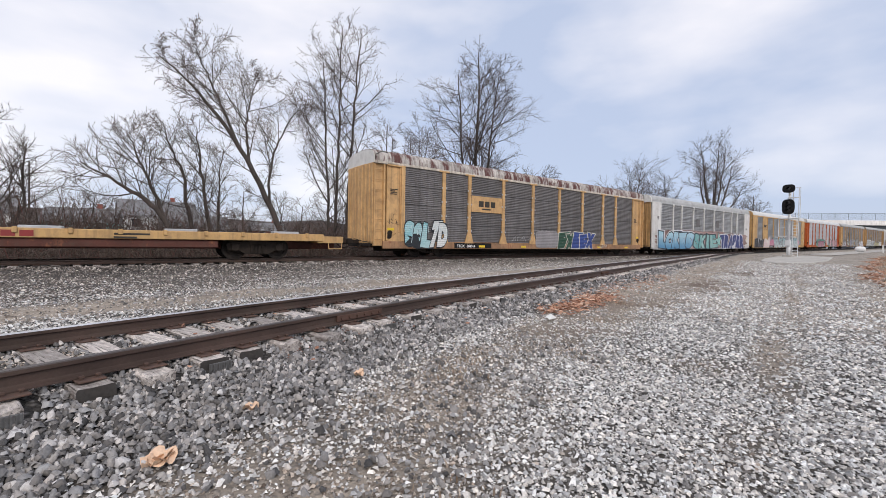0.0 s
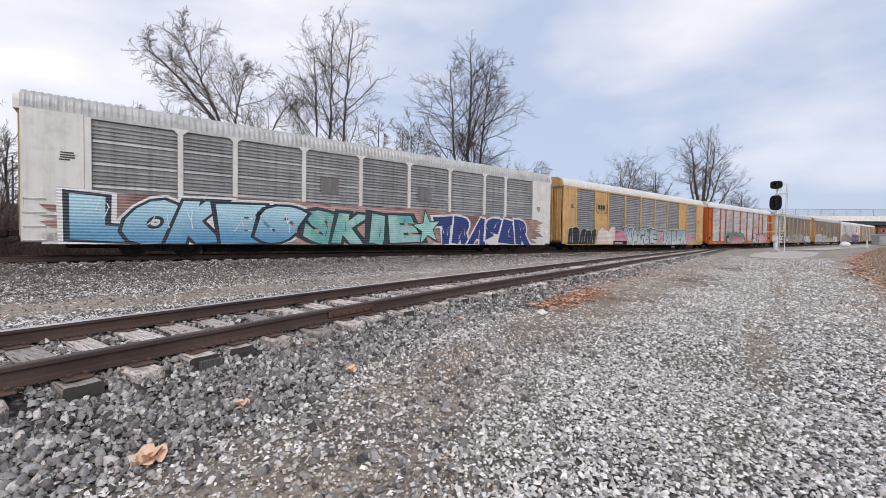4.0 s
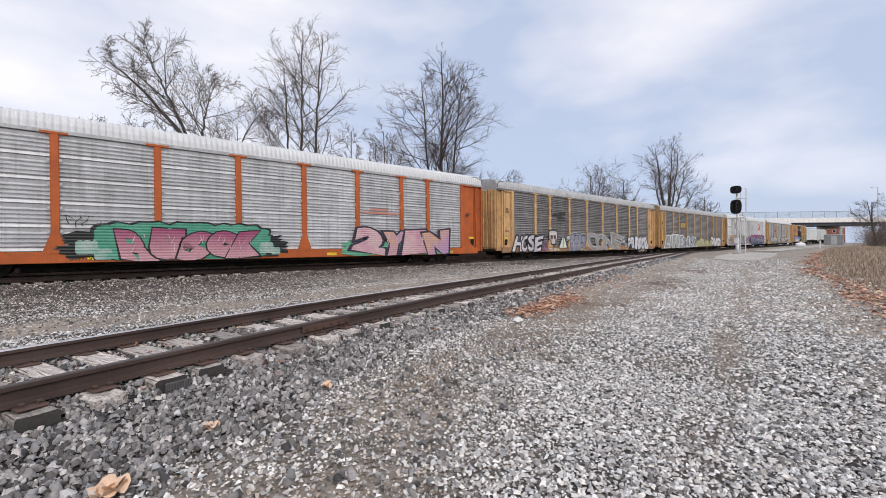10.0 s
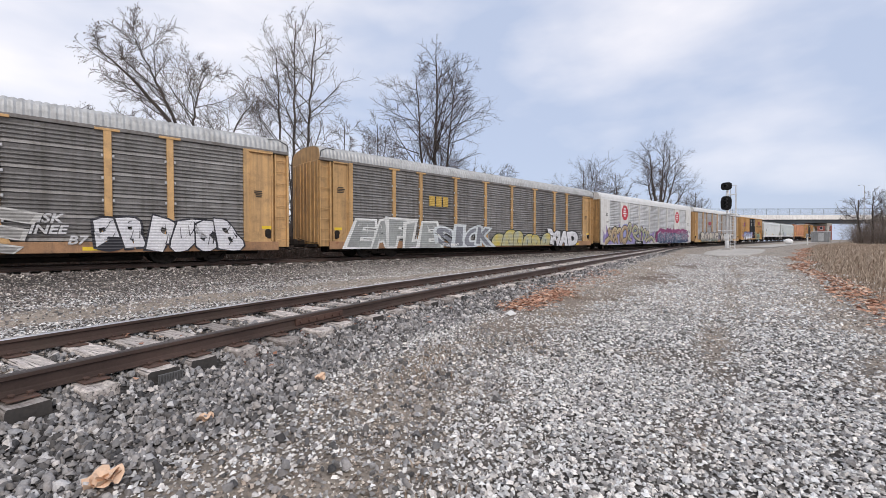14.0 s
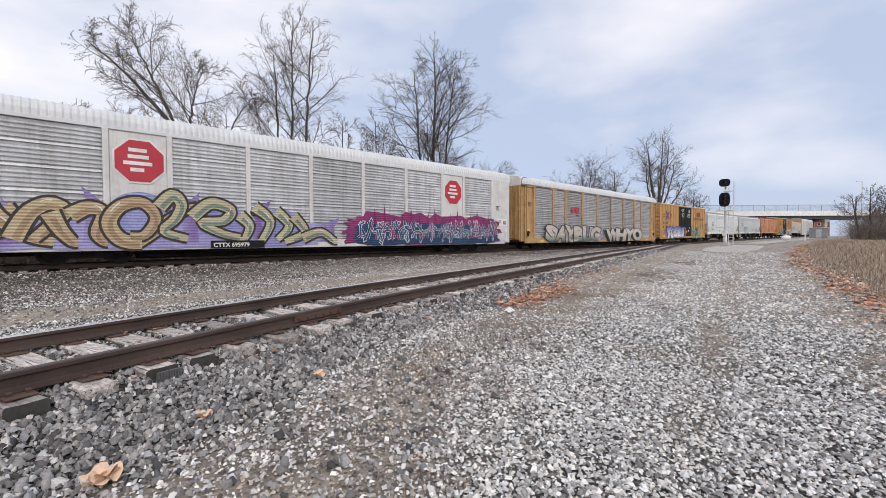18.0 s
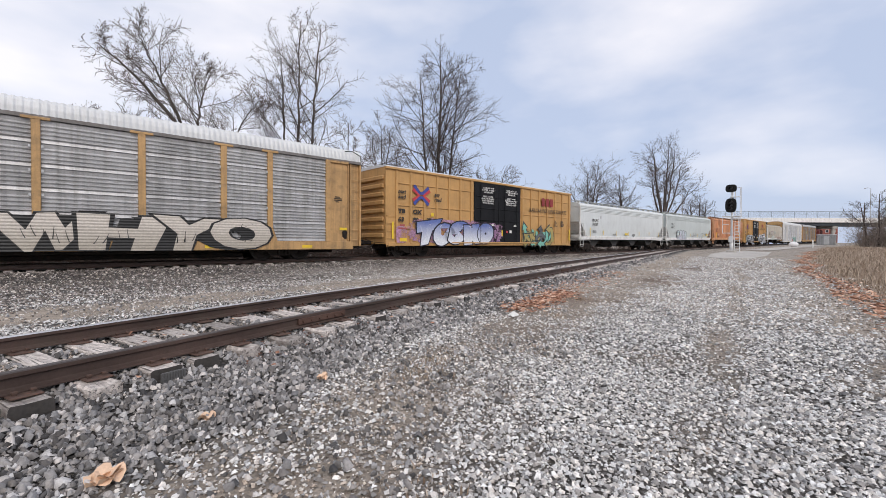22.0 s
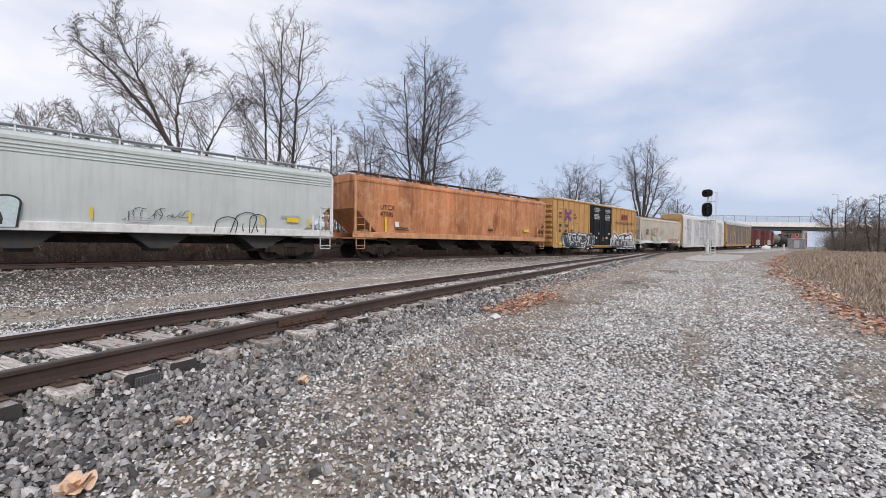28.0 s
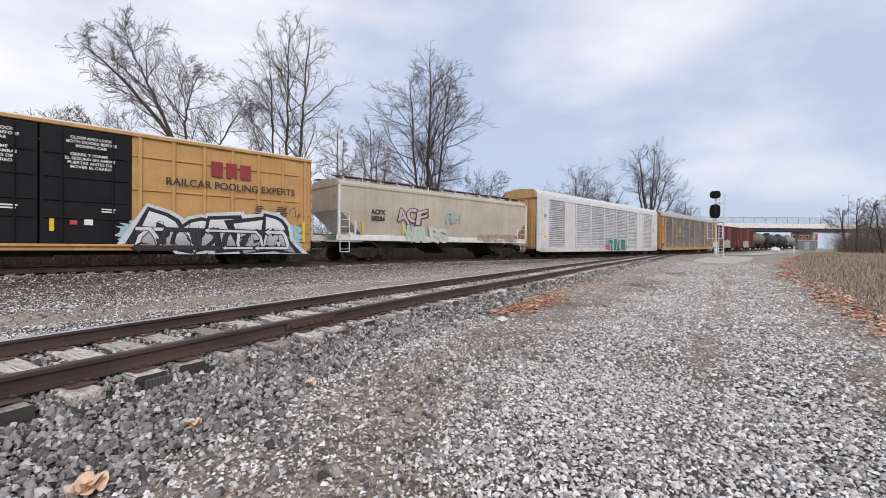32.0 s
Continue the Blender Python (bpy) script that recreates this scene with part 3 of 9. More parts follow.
def stones(name, x, y, size, material, label, rng, sink=0.08, flat=0.85, far=False):
    """Broken stones strewn over the ground, each turned and shaped by chance."""
    base = np.array(WEDGE if far else RIM, np.float32)
    face = np.array(WEDGE_F if far else RIM_F, np.int32)
    n, k = len(x), len(base)
    shapes = [base + rng.uniform(-0.3, 0.3, (k, 3)).astype(np.float32) for _ in range(60)]
    v = np.stack(shapes)[rng.integers(0, 60, n)]
    v = v * rng.uniform(0.6, 1.25, (n, 1, 3)).astype(np.float32) * np.array([1, 1, flat], np.float32)
    a, t = rng.uniform(0, 2 * np.pi, n), rng.normal(0, 0.45, n)
    ct, st = np.cos(t)[:, None], np.sin(t)[:, None]
    vy, vz = v[..., 1] * ct - v[..., 2] * st, v[..., 1] * st + v[..., 2] * ct
    ca, sa = np.cos(a)[:, None], np.sin(a)[:, None]
    vx, vy = v[..., 0] * ca - vy * sa, v[..., 0] * sa + vy * ca
    h = size[:, None] / 2
    z = ground_z(x, y) + 0.018 * value(x, y, 1.0) + 0.012 * value(x, y, 3.1)
    lift = (0.45 * flat - sink + rng.uniform(-0.32, 0.32, n)) * size
    out = np.stack([x[:, None] + vx * h, y[:, None] + vy * h, (z + lift)[:, None] + vz * h], -1).reshape(-1, 3)
    faces = (face[None] + (np.arange(n) * k)[:, None, None]).reshape(-1, 3)
    me = mesh_from_arrays(name, out, faces, material)
    if flat > 1:
        me.shade_smooth()
    return tagged(new(name, me), label, "gravel", kind="stuff")


TIE_XS = []
_r = random.Random(3)
_x = 3.6
TIE_XS += [-4.6, -4.15, -3.7, -3.2, -2.75, -2.3, -1.85, -1.42, -1.0, -0.6, -0.2, 0.23, 0.6, 1.0, 1.5, 2.0, 2.5, 3.05]
while _x < 58:
    _s = float(side_y(_x + 0.2) - side_y(_x - 0.2)) / 0.4
    TIE_XS.append(_x)
    _x += 0.53 / math.sqrt(1 + _s * _s) * _r.uniform(0.93, 1.07)
TIE_XS = np.array(TIE_XS)


def on_tie(x, y):
    """Whether a spot lies on a sleeper of the siding."""
    slope = np.interp(x, SIDE_X, np.gradient(SIDE_Y, SIDE_X))
    c = 1 / np.sqrt(1 + slope ** 2)
    d = (side_y(x) - y) * c
    foot = x - d * slope * c
    i = np.clip(np.searchsorted(TIE_XS, foot), 1, len(TIE_XS) - 1)
    near = np.minimum(np.abs(foot - TIE_XS[i]), np.abs(foot - TIE_XS[i - 1])) / c
    # ballast has crept over the ends of some sleepers
    buried = (np.abs(d) > 0.84) & (np.sin(foot // 0.5 * 7.3) > 0.6) & (foot > 4)
    return (np.abs(d) < 1.13) & (near < 0.135) & ~buried


def strew(rng, count, x0, x1, y0, y1):
    return rng.uniform(x0, x1, count), rng.uniform(y0, y1, count)


def build_stones():
    rng = np.random.default_rng(11)
    bins = {k: ([], [], []) for k in ("near_dark", "near_pale", "near_brown", "far_dark", "far_pale", "far_brown", "far_oily")}
    # stretches of the plan: near the path, then wider and sparser
    for x0, x1, y0, y1, per, mean, reach in ((-2.6, 4.6, -1.4, 5.6, 3000, 0.026, "near"), (-2.6, 4.6, 5.6, 8.6, 1100, 0.032, "near"), (4.6, 8, -0.4, 9.5, 1150, 0.031, "near"), (8, 13, -0.4, 11, 560, 0.039, "far"),
                                             (-3, 13, 8.6, 14, 520, 0.034, "far"), (-4, 22, 14, 19.6, 260, 0.038, "far"), (13, 22, -0.3, 13, 300, 0.044, "far"), (22, 38, 2, 15, 100, 0.055, "far")):
        n = int((x1 - x0) * (y1 - y0) * per)
        x, y = strew(rng, n, x0, x1, y0, y1)
        fld, bal, soil, _, damp = cover(x, y)
        d = side_distance(x, y)
        keep = rng.uniform(0, 1, n) < (1 - 0.98 * fld) * (1 - 0.45 * soil) * (1 - 0.75 * damp)
        keep &= rng.uniform(0, 1, n) < loose(x, y)
        keep &= ~on_tie(x, y)
        x, y, bal, soil, d = x[keep], y[keep], bal[keep], soil[keep], d[keep]
        m = len(x)
        s = np.clip(rng.lognormal(math.log(mean), 0.33, m), 0.011, mean * 1.9)
        dark = bal > rng.uniform(0.05, 0.95, m)
        crib = (np.abs(d) < 0.74) & (rng.uniform(0, 1, m) < 0.75)
        dark &= ~crib
        dark |= (soil > 0.3) & (d < 4.2) & (x < 4.6) & (rng.uniform(0, 1, m) < 0.14)
        brown = crib | ~dark & ((soil > rng.uniform(0.1, 1.0, m)) | ((d < -1.6) & (rng.uniform(0, 1, m) < 0.1)))
        s = np.where(dark, s * 1.3, np.where(brown, s * 0.75, s))
        thin = ~dark | (rng.uniform(0, 1, m) < 0.62)
        x, y, s, dark, brown = x[thin], y[thin], s[thin], dark[thin], brown[thin]
        away, lie = main_y(x) - y, side_distance(x, y)
        oily = (reach == "far") & (x < 40) & (lie < 0) & (rng.uniform(0, 1, len(x)) < np.interp(-lie / np.maximum(away - lie, 0.5), [0.36, 0.46, 0.7, 0.95], [0.0, 0.6, 0.88, 0.95]))
        for kind, mask in (("dark", dark & ~oily), ("brown", brown & ~oily), ("pale", ~dark & ~brown & ~oily), ("oily", oily)):
            if kind == "oily" and reach == "near":
                continue
            for lst, arr in zip(bins[reach + "_" + kind], (x, y, s)):
                lst.append(arr[mask])
    # along the main track
    n = 7000
    x = rng.uniform(-8, 40, n)
    y = main_y(x) - 0.85 - np.abs(rng.normal(0, 1.3, n))
    k = 1100
    xr = rng.uniform(1.2, 4.2, k)
    stones("rusty_stones", xr, side_y(xr) - 0.72 - np.abs(rng.normal(0, 0.3, k)), rng.uniform(0.02, 0.04, k), RUST_STONE, "rust-stained stones beside the rail joint", rng)
    stones("main_line_ballast", x, y, rng.uniform(0.045, 0.08, n), MAIN_BALLAST, "dark oily ballast stones beside the main line", rng)
    for kind, name, mat, label in (("near_dark", "ballast_stones", BALLAST, "dark grey angular ballast stones beside the siding"), ("near_pale", "road_gravel", GRAVEL, "pale grey crushed gravel on the service road"),
                                   ("near_brown", "trodden_fines", FINES, "brownish fine gravel trodden beside the track"), ("far_dark", "track_ballast", BALLAST, "grey ballast stones under the two tracks"),
                                   ("far_pale", "road_gravel_beyond", GRAVEL_WORN, "pale gravel stones along the service road"), ("far_brown", "strip_gravel", FINES, "brown-grey gravel between the two tracks"),
                                   ("far_oily", "stained_gravel", MAIN_BALLAST, "dark brown stained gravel beside the main line")):
        x, y, s = (np.concatenate(v) for v in bins[kind])
        stones(name, x, y, s, mat, label, rng, flat=1.1 if "dark" in kind else 0.75, far=kind != "near_dark")


build_stones()


def leaves(name, x, y, size, label, rng, lift=0.015):
    """Curled fallen leaves: bent lobed sheets lying at all angles."""
    ring = 7
    ang = np.linspace(0, 2 * np.pi, ring, endpoint=False)
    lobes = 1 + 0.28 * np.cos(3 * ang)
    n = len(x)
    v = np.zeros((n, ring + 1, 3))
    v[:, 1:, 0] = np.cos(ang) * lobes
    v[:, 1:, 1] = np.sin(ang) * lobes * 0.75
    v[:, 1:, :2] *= rng.uniform(0.75, 1.2, (n, ring, 1))
    v[:, 1:, 2] = rng.uniform(0.1, 0.5, (n, 1)) * np.abs(v[:, 1:, 1]) + rng.uniform(-0.15, 0.25, (n, ring))
    a, t = rng.uniform(0, 6.28, n), rng.normal(0, 0.3, n)
    ct, st, ca, sa = np.cos(t)[:, None], np.sin(t)[:, None], np.cos(a)[:, None], np.sin(a)[:, None]
    vy, vz = v[..., 1] * ct - v[..., 2] * st, v[..., 1] * st + v[..., 2] * ct
    vx, vy = v[..., 0] * ca - vy * sa, v[..., 0] * sa + vy * ca
    z = ground_z(x, y) + lift
    out = np.stack([x[:, None] + vx * size[:, None] / 2, y[:, None] + vy * size[:, None] / 2, z[:, None] + (vz + 0.35) * size[:, None] / 2], -1).reshape(-1, 3)
    f = np.array([(0, i + 1, (i + 1) % ring + 1) for i in range(ring)])
    faces = (f[None] + (np.arange(n) * (ring + 1))[:, None, None]).reshape(-1, 3)
    return tagged(new(name, mesh_from_arrays(name, out, faces, LEAF)), label, "leaves", kind="stuff")


def build_leaves():
    rng = np.random.default_rng(5)
    # the drift in the hollow beside the siding
    n = 900
    u = rng.uniform(0, 1, n)
    leaves("leaf_drift", 6.2 + 3.2 * u + rng.normal(0, 0.25, n), 5.0 + 0.9 * u + rng.normal(0, 0.17, n), rng.uniform(0.05, 0.11, n), "drift of orange-brown fallen leaves in a gravel hollow", rng, 0.03)
    # a looser trail of leaves runs on along the trodden strip
    n = 420
    x = 8.6 + 8.5 * rng.uniform(0, 1, n) ** 1.3
    leaves("leaf_trail", x, side_y(x) - 2.1 + rng.normal(0, 0.35, n), rng.uniform(0.05, 0.1, n), "loose trail of rust-brown leaves along the trodden strip", rng, 0.03)
    n = 2300
    x = 9 + 55 * rng.uniform(0, 1, n) ** 1.4
    leaves("field_edge_leaves", x, field_edge(x) + rng.normal(0.12, 0.24, n), rng.uniform(0.07, 0.14, n), "brown fallen leaves along the edge of the dry field", rng, 0.04)
    n = 90
    x = rng.uniform(0, 12, n)
    leaves("scattered_leaves", x, side_y(x) + rng.choice([-1.4, -0.9, 0.0, 0.4], n) + rng.normal(0, 0.3, n), rng.uniform(0.04, 0.08, n), "scattered rust-brown leaves among the sleepers", rng, 0.045)


build_leaves()


def curled_leaf(x, y, size, label, seed):
    rng = random.Random(seed)
    s = Shape()
    for k in range(4):
        cx, cy, a0 = rng.uniform(-0.3, 0.3) * size, rng.uniform(-0.25, 0.25) * size, rng.uniform(0, 6.28)
        rows, cols = 5, 6
        grid = []
        for i in range(rows):
            for j in range(cols):
                u, w = i / (rows - 1) - 0.5, j / (cols - 1) - 0.5
                r = 0.55 * size * (1 - 0.5 * abs(w) * 2 * rng.uniform(0.5, 1.2))
                px, py = u * r * 1.6, w * size * 0.7
                pz = size * (0.5 * u * u * 2.2 + 0.12 * math.sin(5 * w + k) + rng.uniform(-0.02, 0.03)) + 0.05 * size * k
                grid.append((cx + px * math.cos(a0) - py * math.sin(a0), cy + px * math.sin(a0) + py * math.cos(a0), pz))
        s.add(grid, [(i * cols + j, i * cols + j + 1, (i + 1) * cols + j + 1, (i + 1) * cols + j) for i in range(rows - 1) for j in range(cols - 1)])
    ob = solid("fallen_leaf", s, LEAF_PALE, label, "leaf", smooth=True, m=pose(x, y, float(ground_z(x, y)) + 0.03))
    return ob


curled_leaf(0.1, 2.82, 0.15, "large curled tan leaf lying on grey ballast", 1)
curled_leaf(0.67, 3.28, 0.1, "small pale tan leaf lying on ballast", 2)
curled_leaf(1.68, 3.6, 0.09, "small cream leaf scrap on the gravel", 3)


def paper_scrap():
    s = Shape()
    s.add([(-0.09, -0.05, 0), (0.08, -0.06, 0.02), (0.1, 0.05, 0.05), (-0.07, 0.06, 0.04), (0, 0, 0.09)], [(0, 1, 4), (1, 2, 4), (2, 3, 4), (3, 0, 4), (3, 2, 1, 0)])
    solid("paper_scrap", s, WHITE_PAINT, "crumpled white paper scrap on the gravel", "litter", m=pose(5.7, 4.64, float(ground_z(5.7, 4.64)) + 0.03))


paper_scrap()


def grass(name, x, y, height, label, rng, material=None):
    """Dry blades: bent three-point slivers."""
    n = len(x)
    a, lean = rng.uniform(0, 6.28, n), rng.uniform(0.1, 0.75, n)
    w = rng.uniform(0.004, 0.011, n) * (1 + x / 30)
    z = ground_z(x, y)
    dx, dy = np.cos(a), np.sin(a)
    v = np.zeros((n, 5, 3))
    for k, (u, wid) in enumerate(((0, 1), (0, -1), (0.55, 0.8), (0.55, -0.8), (1, 0))):
        v[:, k, 0] = x + dx * lean * height * u * u - dy * w * wid
        v[:, k, 1] = y + dy * lean * height * u * u + dx * w * wid
        v[:, k, 2] = z + height * u * (1 - 0.25 * lean * u)
    f = np.array([(0, 1, 3), (0, 3, 2), (2, 3, 4)])
    faces = (f[None] + (np.arange(n) * 5)[:, None, None]).reshape(-1, 3)
    return tagged(new(name, mesh_from_arrays(name, v.reshape(-1, 3), faces, material or GRASS)), label, "grass", kind="stuff")


def build_grass():
    rng = np.random.default_rng(8)
    n = 52000
    x = 7 + 83 * rng.uniform(0, 1, n) ** 1.5
    e = field_edge(x)
    depth = np.clip(e + 1.5, 2.0, 16)
    y = e - depth * rng.uniform(0, 1, n) ** 0.85 + rng.normal(0, 0.15, n)
    clump = 0.5 + 0.5 * value(x, y, 0.9)
    keep = rng.uniform(0, 1, n) < 0.35 + 0.65 * clump
    x, y = x[keep], y[keep]
    h = np.clip(rng.lognormal(math.log(0.15), 0.42, len(x)), 0.04, 0.5) * np.clip((field_edge(x) - y) / 1.2 + 0.35, 0.25, 1.15)
    grass("dry_field_grass", x, y, h, "tall dry tan grass filling the field", rng)
    # thin tufts on the gravel
    cx, cy = np.array([2.6, 2.95, 1.35, 3.3, 6.5, 8.8, 4.3]), np.array([3.35, 3.55, 1.75, 3.75, 4.3, 5.2, 3.2])
    k = rng.integers(0, 7, 480)
    grass("gravel_tufts", cx[k] + rng.normal(0, 0.13, 480), cy[k] + rng.normal(0, 0.13, 480), rng.uniform(0.02, 0.07, 480), "thin tan grass tufts growing through gravel", rng)
    # weeds behind the main track
    n = 14000
    x = rng.uniform(-14, 90, n)
    y = main_y(x) + 2.4 + np.abs(rng.normal(0, 2.6, n))
    grass("lineside_weeds", x, y, rng.uniform(0.2, 0.8, n), "dry grey-brown weeds along the far side of the main track", rng, WEED)


build_grass()

# ---- tracks ----
RAIL_PROFILE = [(-0.066, -0.152), (-0.066, -0.142), (-0.022, -0.127), (-0.009, -0.115), (-0.009, -0.050), (-0.035, -0.038), (-0.036, -0.008), (-0.028, 0.0),
                (0.028, 0.0), (0.036, -0.008), (0.035, -0.038), (0.009, -0.050), (0.009, -0.115), (0.022, -0.127), (0.066, -0.142), (0.066, -0.152)]


def track_frame(line, x):
    """Point, direction and sideways vector of a track line at x."""
    y, s = float(line(x)), float(line(x + 0.2) - line(x - 0.2)) / 0.4
    d = Vector((1, s, 0)).normalized()
    return Vector((x, y, float(grade(x)) + (float(side_drop(x)) if line is side_y else 0.0))), d, Vector((-d.y, d.x, 0))


def rail(line, xs, offset, parent, head):
    v, f, k = [], [], len(RAIL_PROFILE)
    for i, x in enumerate(xs):
        p, d, side = track_frame(line, x)
        v += [p + side * (offset + a) + Vector((0, 0, z)) for a, z in RAIL_PROFILE]
        if i:
            f += [((i - 1) * k + j, i * k + j, i * k + j + 1, (i - 1) * k + j + 1) for j in range(k - 1)]
    s = Shape()
    s.add(v, f + [tuple(range(k)), tuple(range((len(xs) - 1) * k, len(xs) * k))])
    me = s.mesh("rail", RAIL_SIDE)
    me.materials.append(head)
    for p in me.polygons:
        c = p.normal
        if c.z > 0.6 and sum(me.vertices[i].co.z for i in p.vertices) / len(p.vertices) - float(grade(p.center.x)) - (float(side_drop(p.center.x)) if line is side_y else 0.0) > -0.012:
            p.material_index = 1
    return part("rail", me, None, parent)


def tie_mesh(seed):
    rng = random.Random(seed)
    w, h, ln = 0.115 + rng.uniform(-0.01, 0.012), 0.17, 1.1
    ys = [-ln + rng.uniform(-0.05, 0.05), -ln * 0.75, -0.5, 0, 0.5, ln * 0.75, ln + rng.uniform(-0.05, 0.05)]
    s = Shape()
    rings = []
    for y in ys:
        j = lambda a: rng.uniform(-a, a)
        rings.append([(-w + j(0.008), y, -h), (-w + j(0.01), y, -0.02 + j(0.008)), (-w + 0.018, y, 0 + j(0.008)), (-w * 0.1 + j(0.03), y, j(0.007) - 0.004 - (0.012 if rng.random() < 0.35 else 0)), (w - 0.018, y, 0 + j(0.008)), (w + j(0.01), y, -0.02 + j(0.008)), (w + j(0.008), y, -h)])
    k = 7
    v = [p for r in rings for p in r]
    f = [(i * k + j, (i + 1) * k + j, (i + 1) * k + (j + 1) % k, i * k + (j + 1) % k) for i in range(len(ys) - 1) for j in range(k)]
    s.add(v, f + [tuple(range(k)), tuple(range((len(ys) - 1) * k, len(ys) * k))])
    me = s.mesh("tie", TIE_WOOD)
    me.materials.append(TIE_DARK)
    for p in me.polygons:
        if abs(p.normal.y) > 0.8 and rng.random() < 0.75:
            p.material_index = 1
    return me


def plate_mesh():
    s = Shape().box(-0.09, 0.09, -0.17, 0.17, 0, 0.014, 0.004)
    for sx in (-1, 1):
        for y in (-0.1, 0.1):
            s.box(sx * 0.05 - 0.011, sx * 0.05 + 0.011, y - 0.011, y + 0.011, 0.012, 0.032)
            s.box(sx * 0.05 - 0.016, sx * 0.05 + 0.016, y - 0.02, y + 0.016, 0.03, 0.042)
    return s.mesh("tie_plate", surface("rusty_tie_plate", (0.10, 0.06, 0.048), 0.85, 0.2, vary=0.35, grain=60, rust=0.25, rust_color=(0.16, 0.07, 0.048)))


TIE_MESHES = [tie_mesh(i) for i in range(7)]
PLATE = plate_mesh()


def end_plate_mesh():
    """A ribbed anti-split plate nailed to a sleeper's end."""
    s = Shape().box(-0.1, 0.1, -1.17, -1.16, -0.12, -0.015, 0.002)
    for k in range(9):
        s.box(-0.092 + 0.022 * k, -0.082 + 0.022 * k, -1.178, -1.168, -0.115, -0.02)
    return s.mesh("end_plate", surface("dull_zinc_plate", (0.2, 0.2, 0.2), 0.55, 0.6, vary=0.2))


END_PLATE = end_plate_mesh()


def lay_track(name, label, line, xs, tie_range, plates, head, seed):
    rng = random.Random(seed)
    base = thing(name, label, "railway track", kind="structure")
    rail(line, xs, -0.753, base, RAIL_TOP_DULL), rail(line, xs, 0.753, base, head)
    for x in tie_range:
        p, d, side = track_frame(line, x)
        a = math.degrees(math.atan2(d.y, d.x)) + rng.uniform(-2.5, 2.5) - (3.5 if line is side_y and x < 4 else 0.0)
        m = Matrix.Translation(p + side * rng.uniform(-0.06, 0.06) + Vector((0, 0, -0.167 + rng.uniform(-0.012, 0.004)))) @ pose(0, 0, 0, 0, 0, a)
        part("tie", rng.choice(TIE_MESHES), None, base, m=m)
        if plates[0] < x < 6 and name == "siding_track" and rng.random() < 0.3:
            part("end_plate", END_PLATE, None, base, m=m)
        if plates[0] < x < plates[1]:
            for o in (-0.753, 0.753):
                part("tie_plate", PLATE, None, base, m=Matrix.Translation(p + side * o + Vector((0, 0, -0.167))) @ pose(0, 0, 0, 0, 0, math.degrees(math.atan2(d.y, d.x))))
    return base


siding = lay_track("siding_track", "siding with rust-brown rails on weathered wooden sleepers", side_y, np.concatenate([np.arange(-6, 20, 0.5), np.arange(20, 63, 1.0)]), TIE_XS, (-4, 16), RAIL_TOP, 3)
lay_track("main_track", "main line with dark brown rails on wooden sleepers", main_y, np.concatenate([np.arange(-120, -20, 10), np.arange(-20, 200, 2.0)]), np.arange(-14, 70, 0.53), (-5, 18), RAIL_TOP_DULL, 4)


def joint_bar(x):
    p, d, side = track_frame(side_y, x)
    m = Matrix.Translation(p - side * 0.753) @ pose(0, 0, 0, 0, 0, math.degrees(math.atan2(d.y, d.x)))
    for sy in (-1, 1):
        s = Shape().box(-0.42, 0.42, sy * 0.03 - 0.016, sy * 0.03 + 0.016, -0.122, -0.042, 0.006)
        for k in range(6):
            s.tube((-0.35 + 0.14 * k, sy * 0.035, -0.082), (-0.35 + 0.14 * k, sy * 0.072, -0.082), 0.019, 6)
        part("joint_bar", s, surface("rust_red_joint_bar", (0.10, 0.055, 0.042), 0.85, 0.2, vary=0.3, grain=50, rust=0.25), siding, "rust-red bolted joint bar", m=m)
    return m


joint_bar(2.2)
joint_bar(13.2)

# ---- train: running gear ----
TRAIN = []
CUTS = [-259.1, -230.6, -201.75] + [-230.4 + 28.8 * i for i in range(2, 9)] + [20.7, 41.75, 61.4, 81.55, 102.15, 119.95, 148.75, 177.55, 194.0, 211.5, 228.0, 246.0, 263.5, 281.0]


def wheel_mesh():
    s = Shape()
    prof = [(0.0, 0.06), (0.16, 0.06), (0.2, 0.02), (0.34, 0.015), (0.38, 0.05), (0.455, 0.05), (0.46, 0.06), (0.46, 0.075), (0.50, 0.08), (0.50, -0.05), (0.46, -0.06), (0.0, -0.06)]
    n = 16
    v = [(r * math.cos(2 * math.pi * i / n), -h, r * math.sin(2 * math.pi * i / n)) for i in range(n) for r, h in prof]
    k = len(prof)
    s.add(v, [(i * k + j, ((i + 1) % n) * k + j, ((i + 1) % n) * k + j + 1, i * k + j + 1) for i in range(n) for j in range(k - 1)])
    return s.mesh("wheel", surface("worn_wheel_steel", (0.035, 0.03, 0.027), 0.7, 0.3, gloss=0.2, rust=0.2, dirty=0.3))


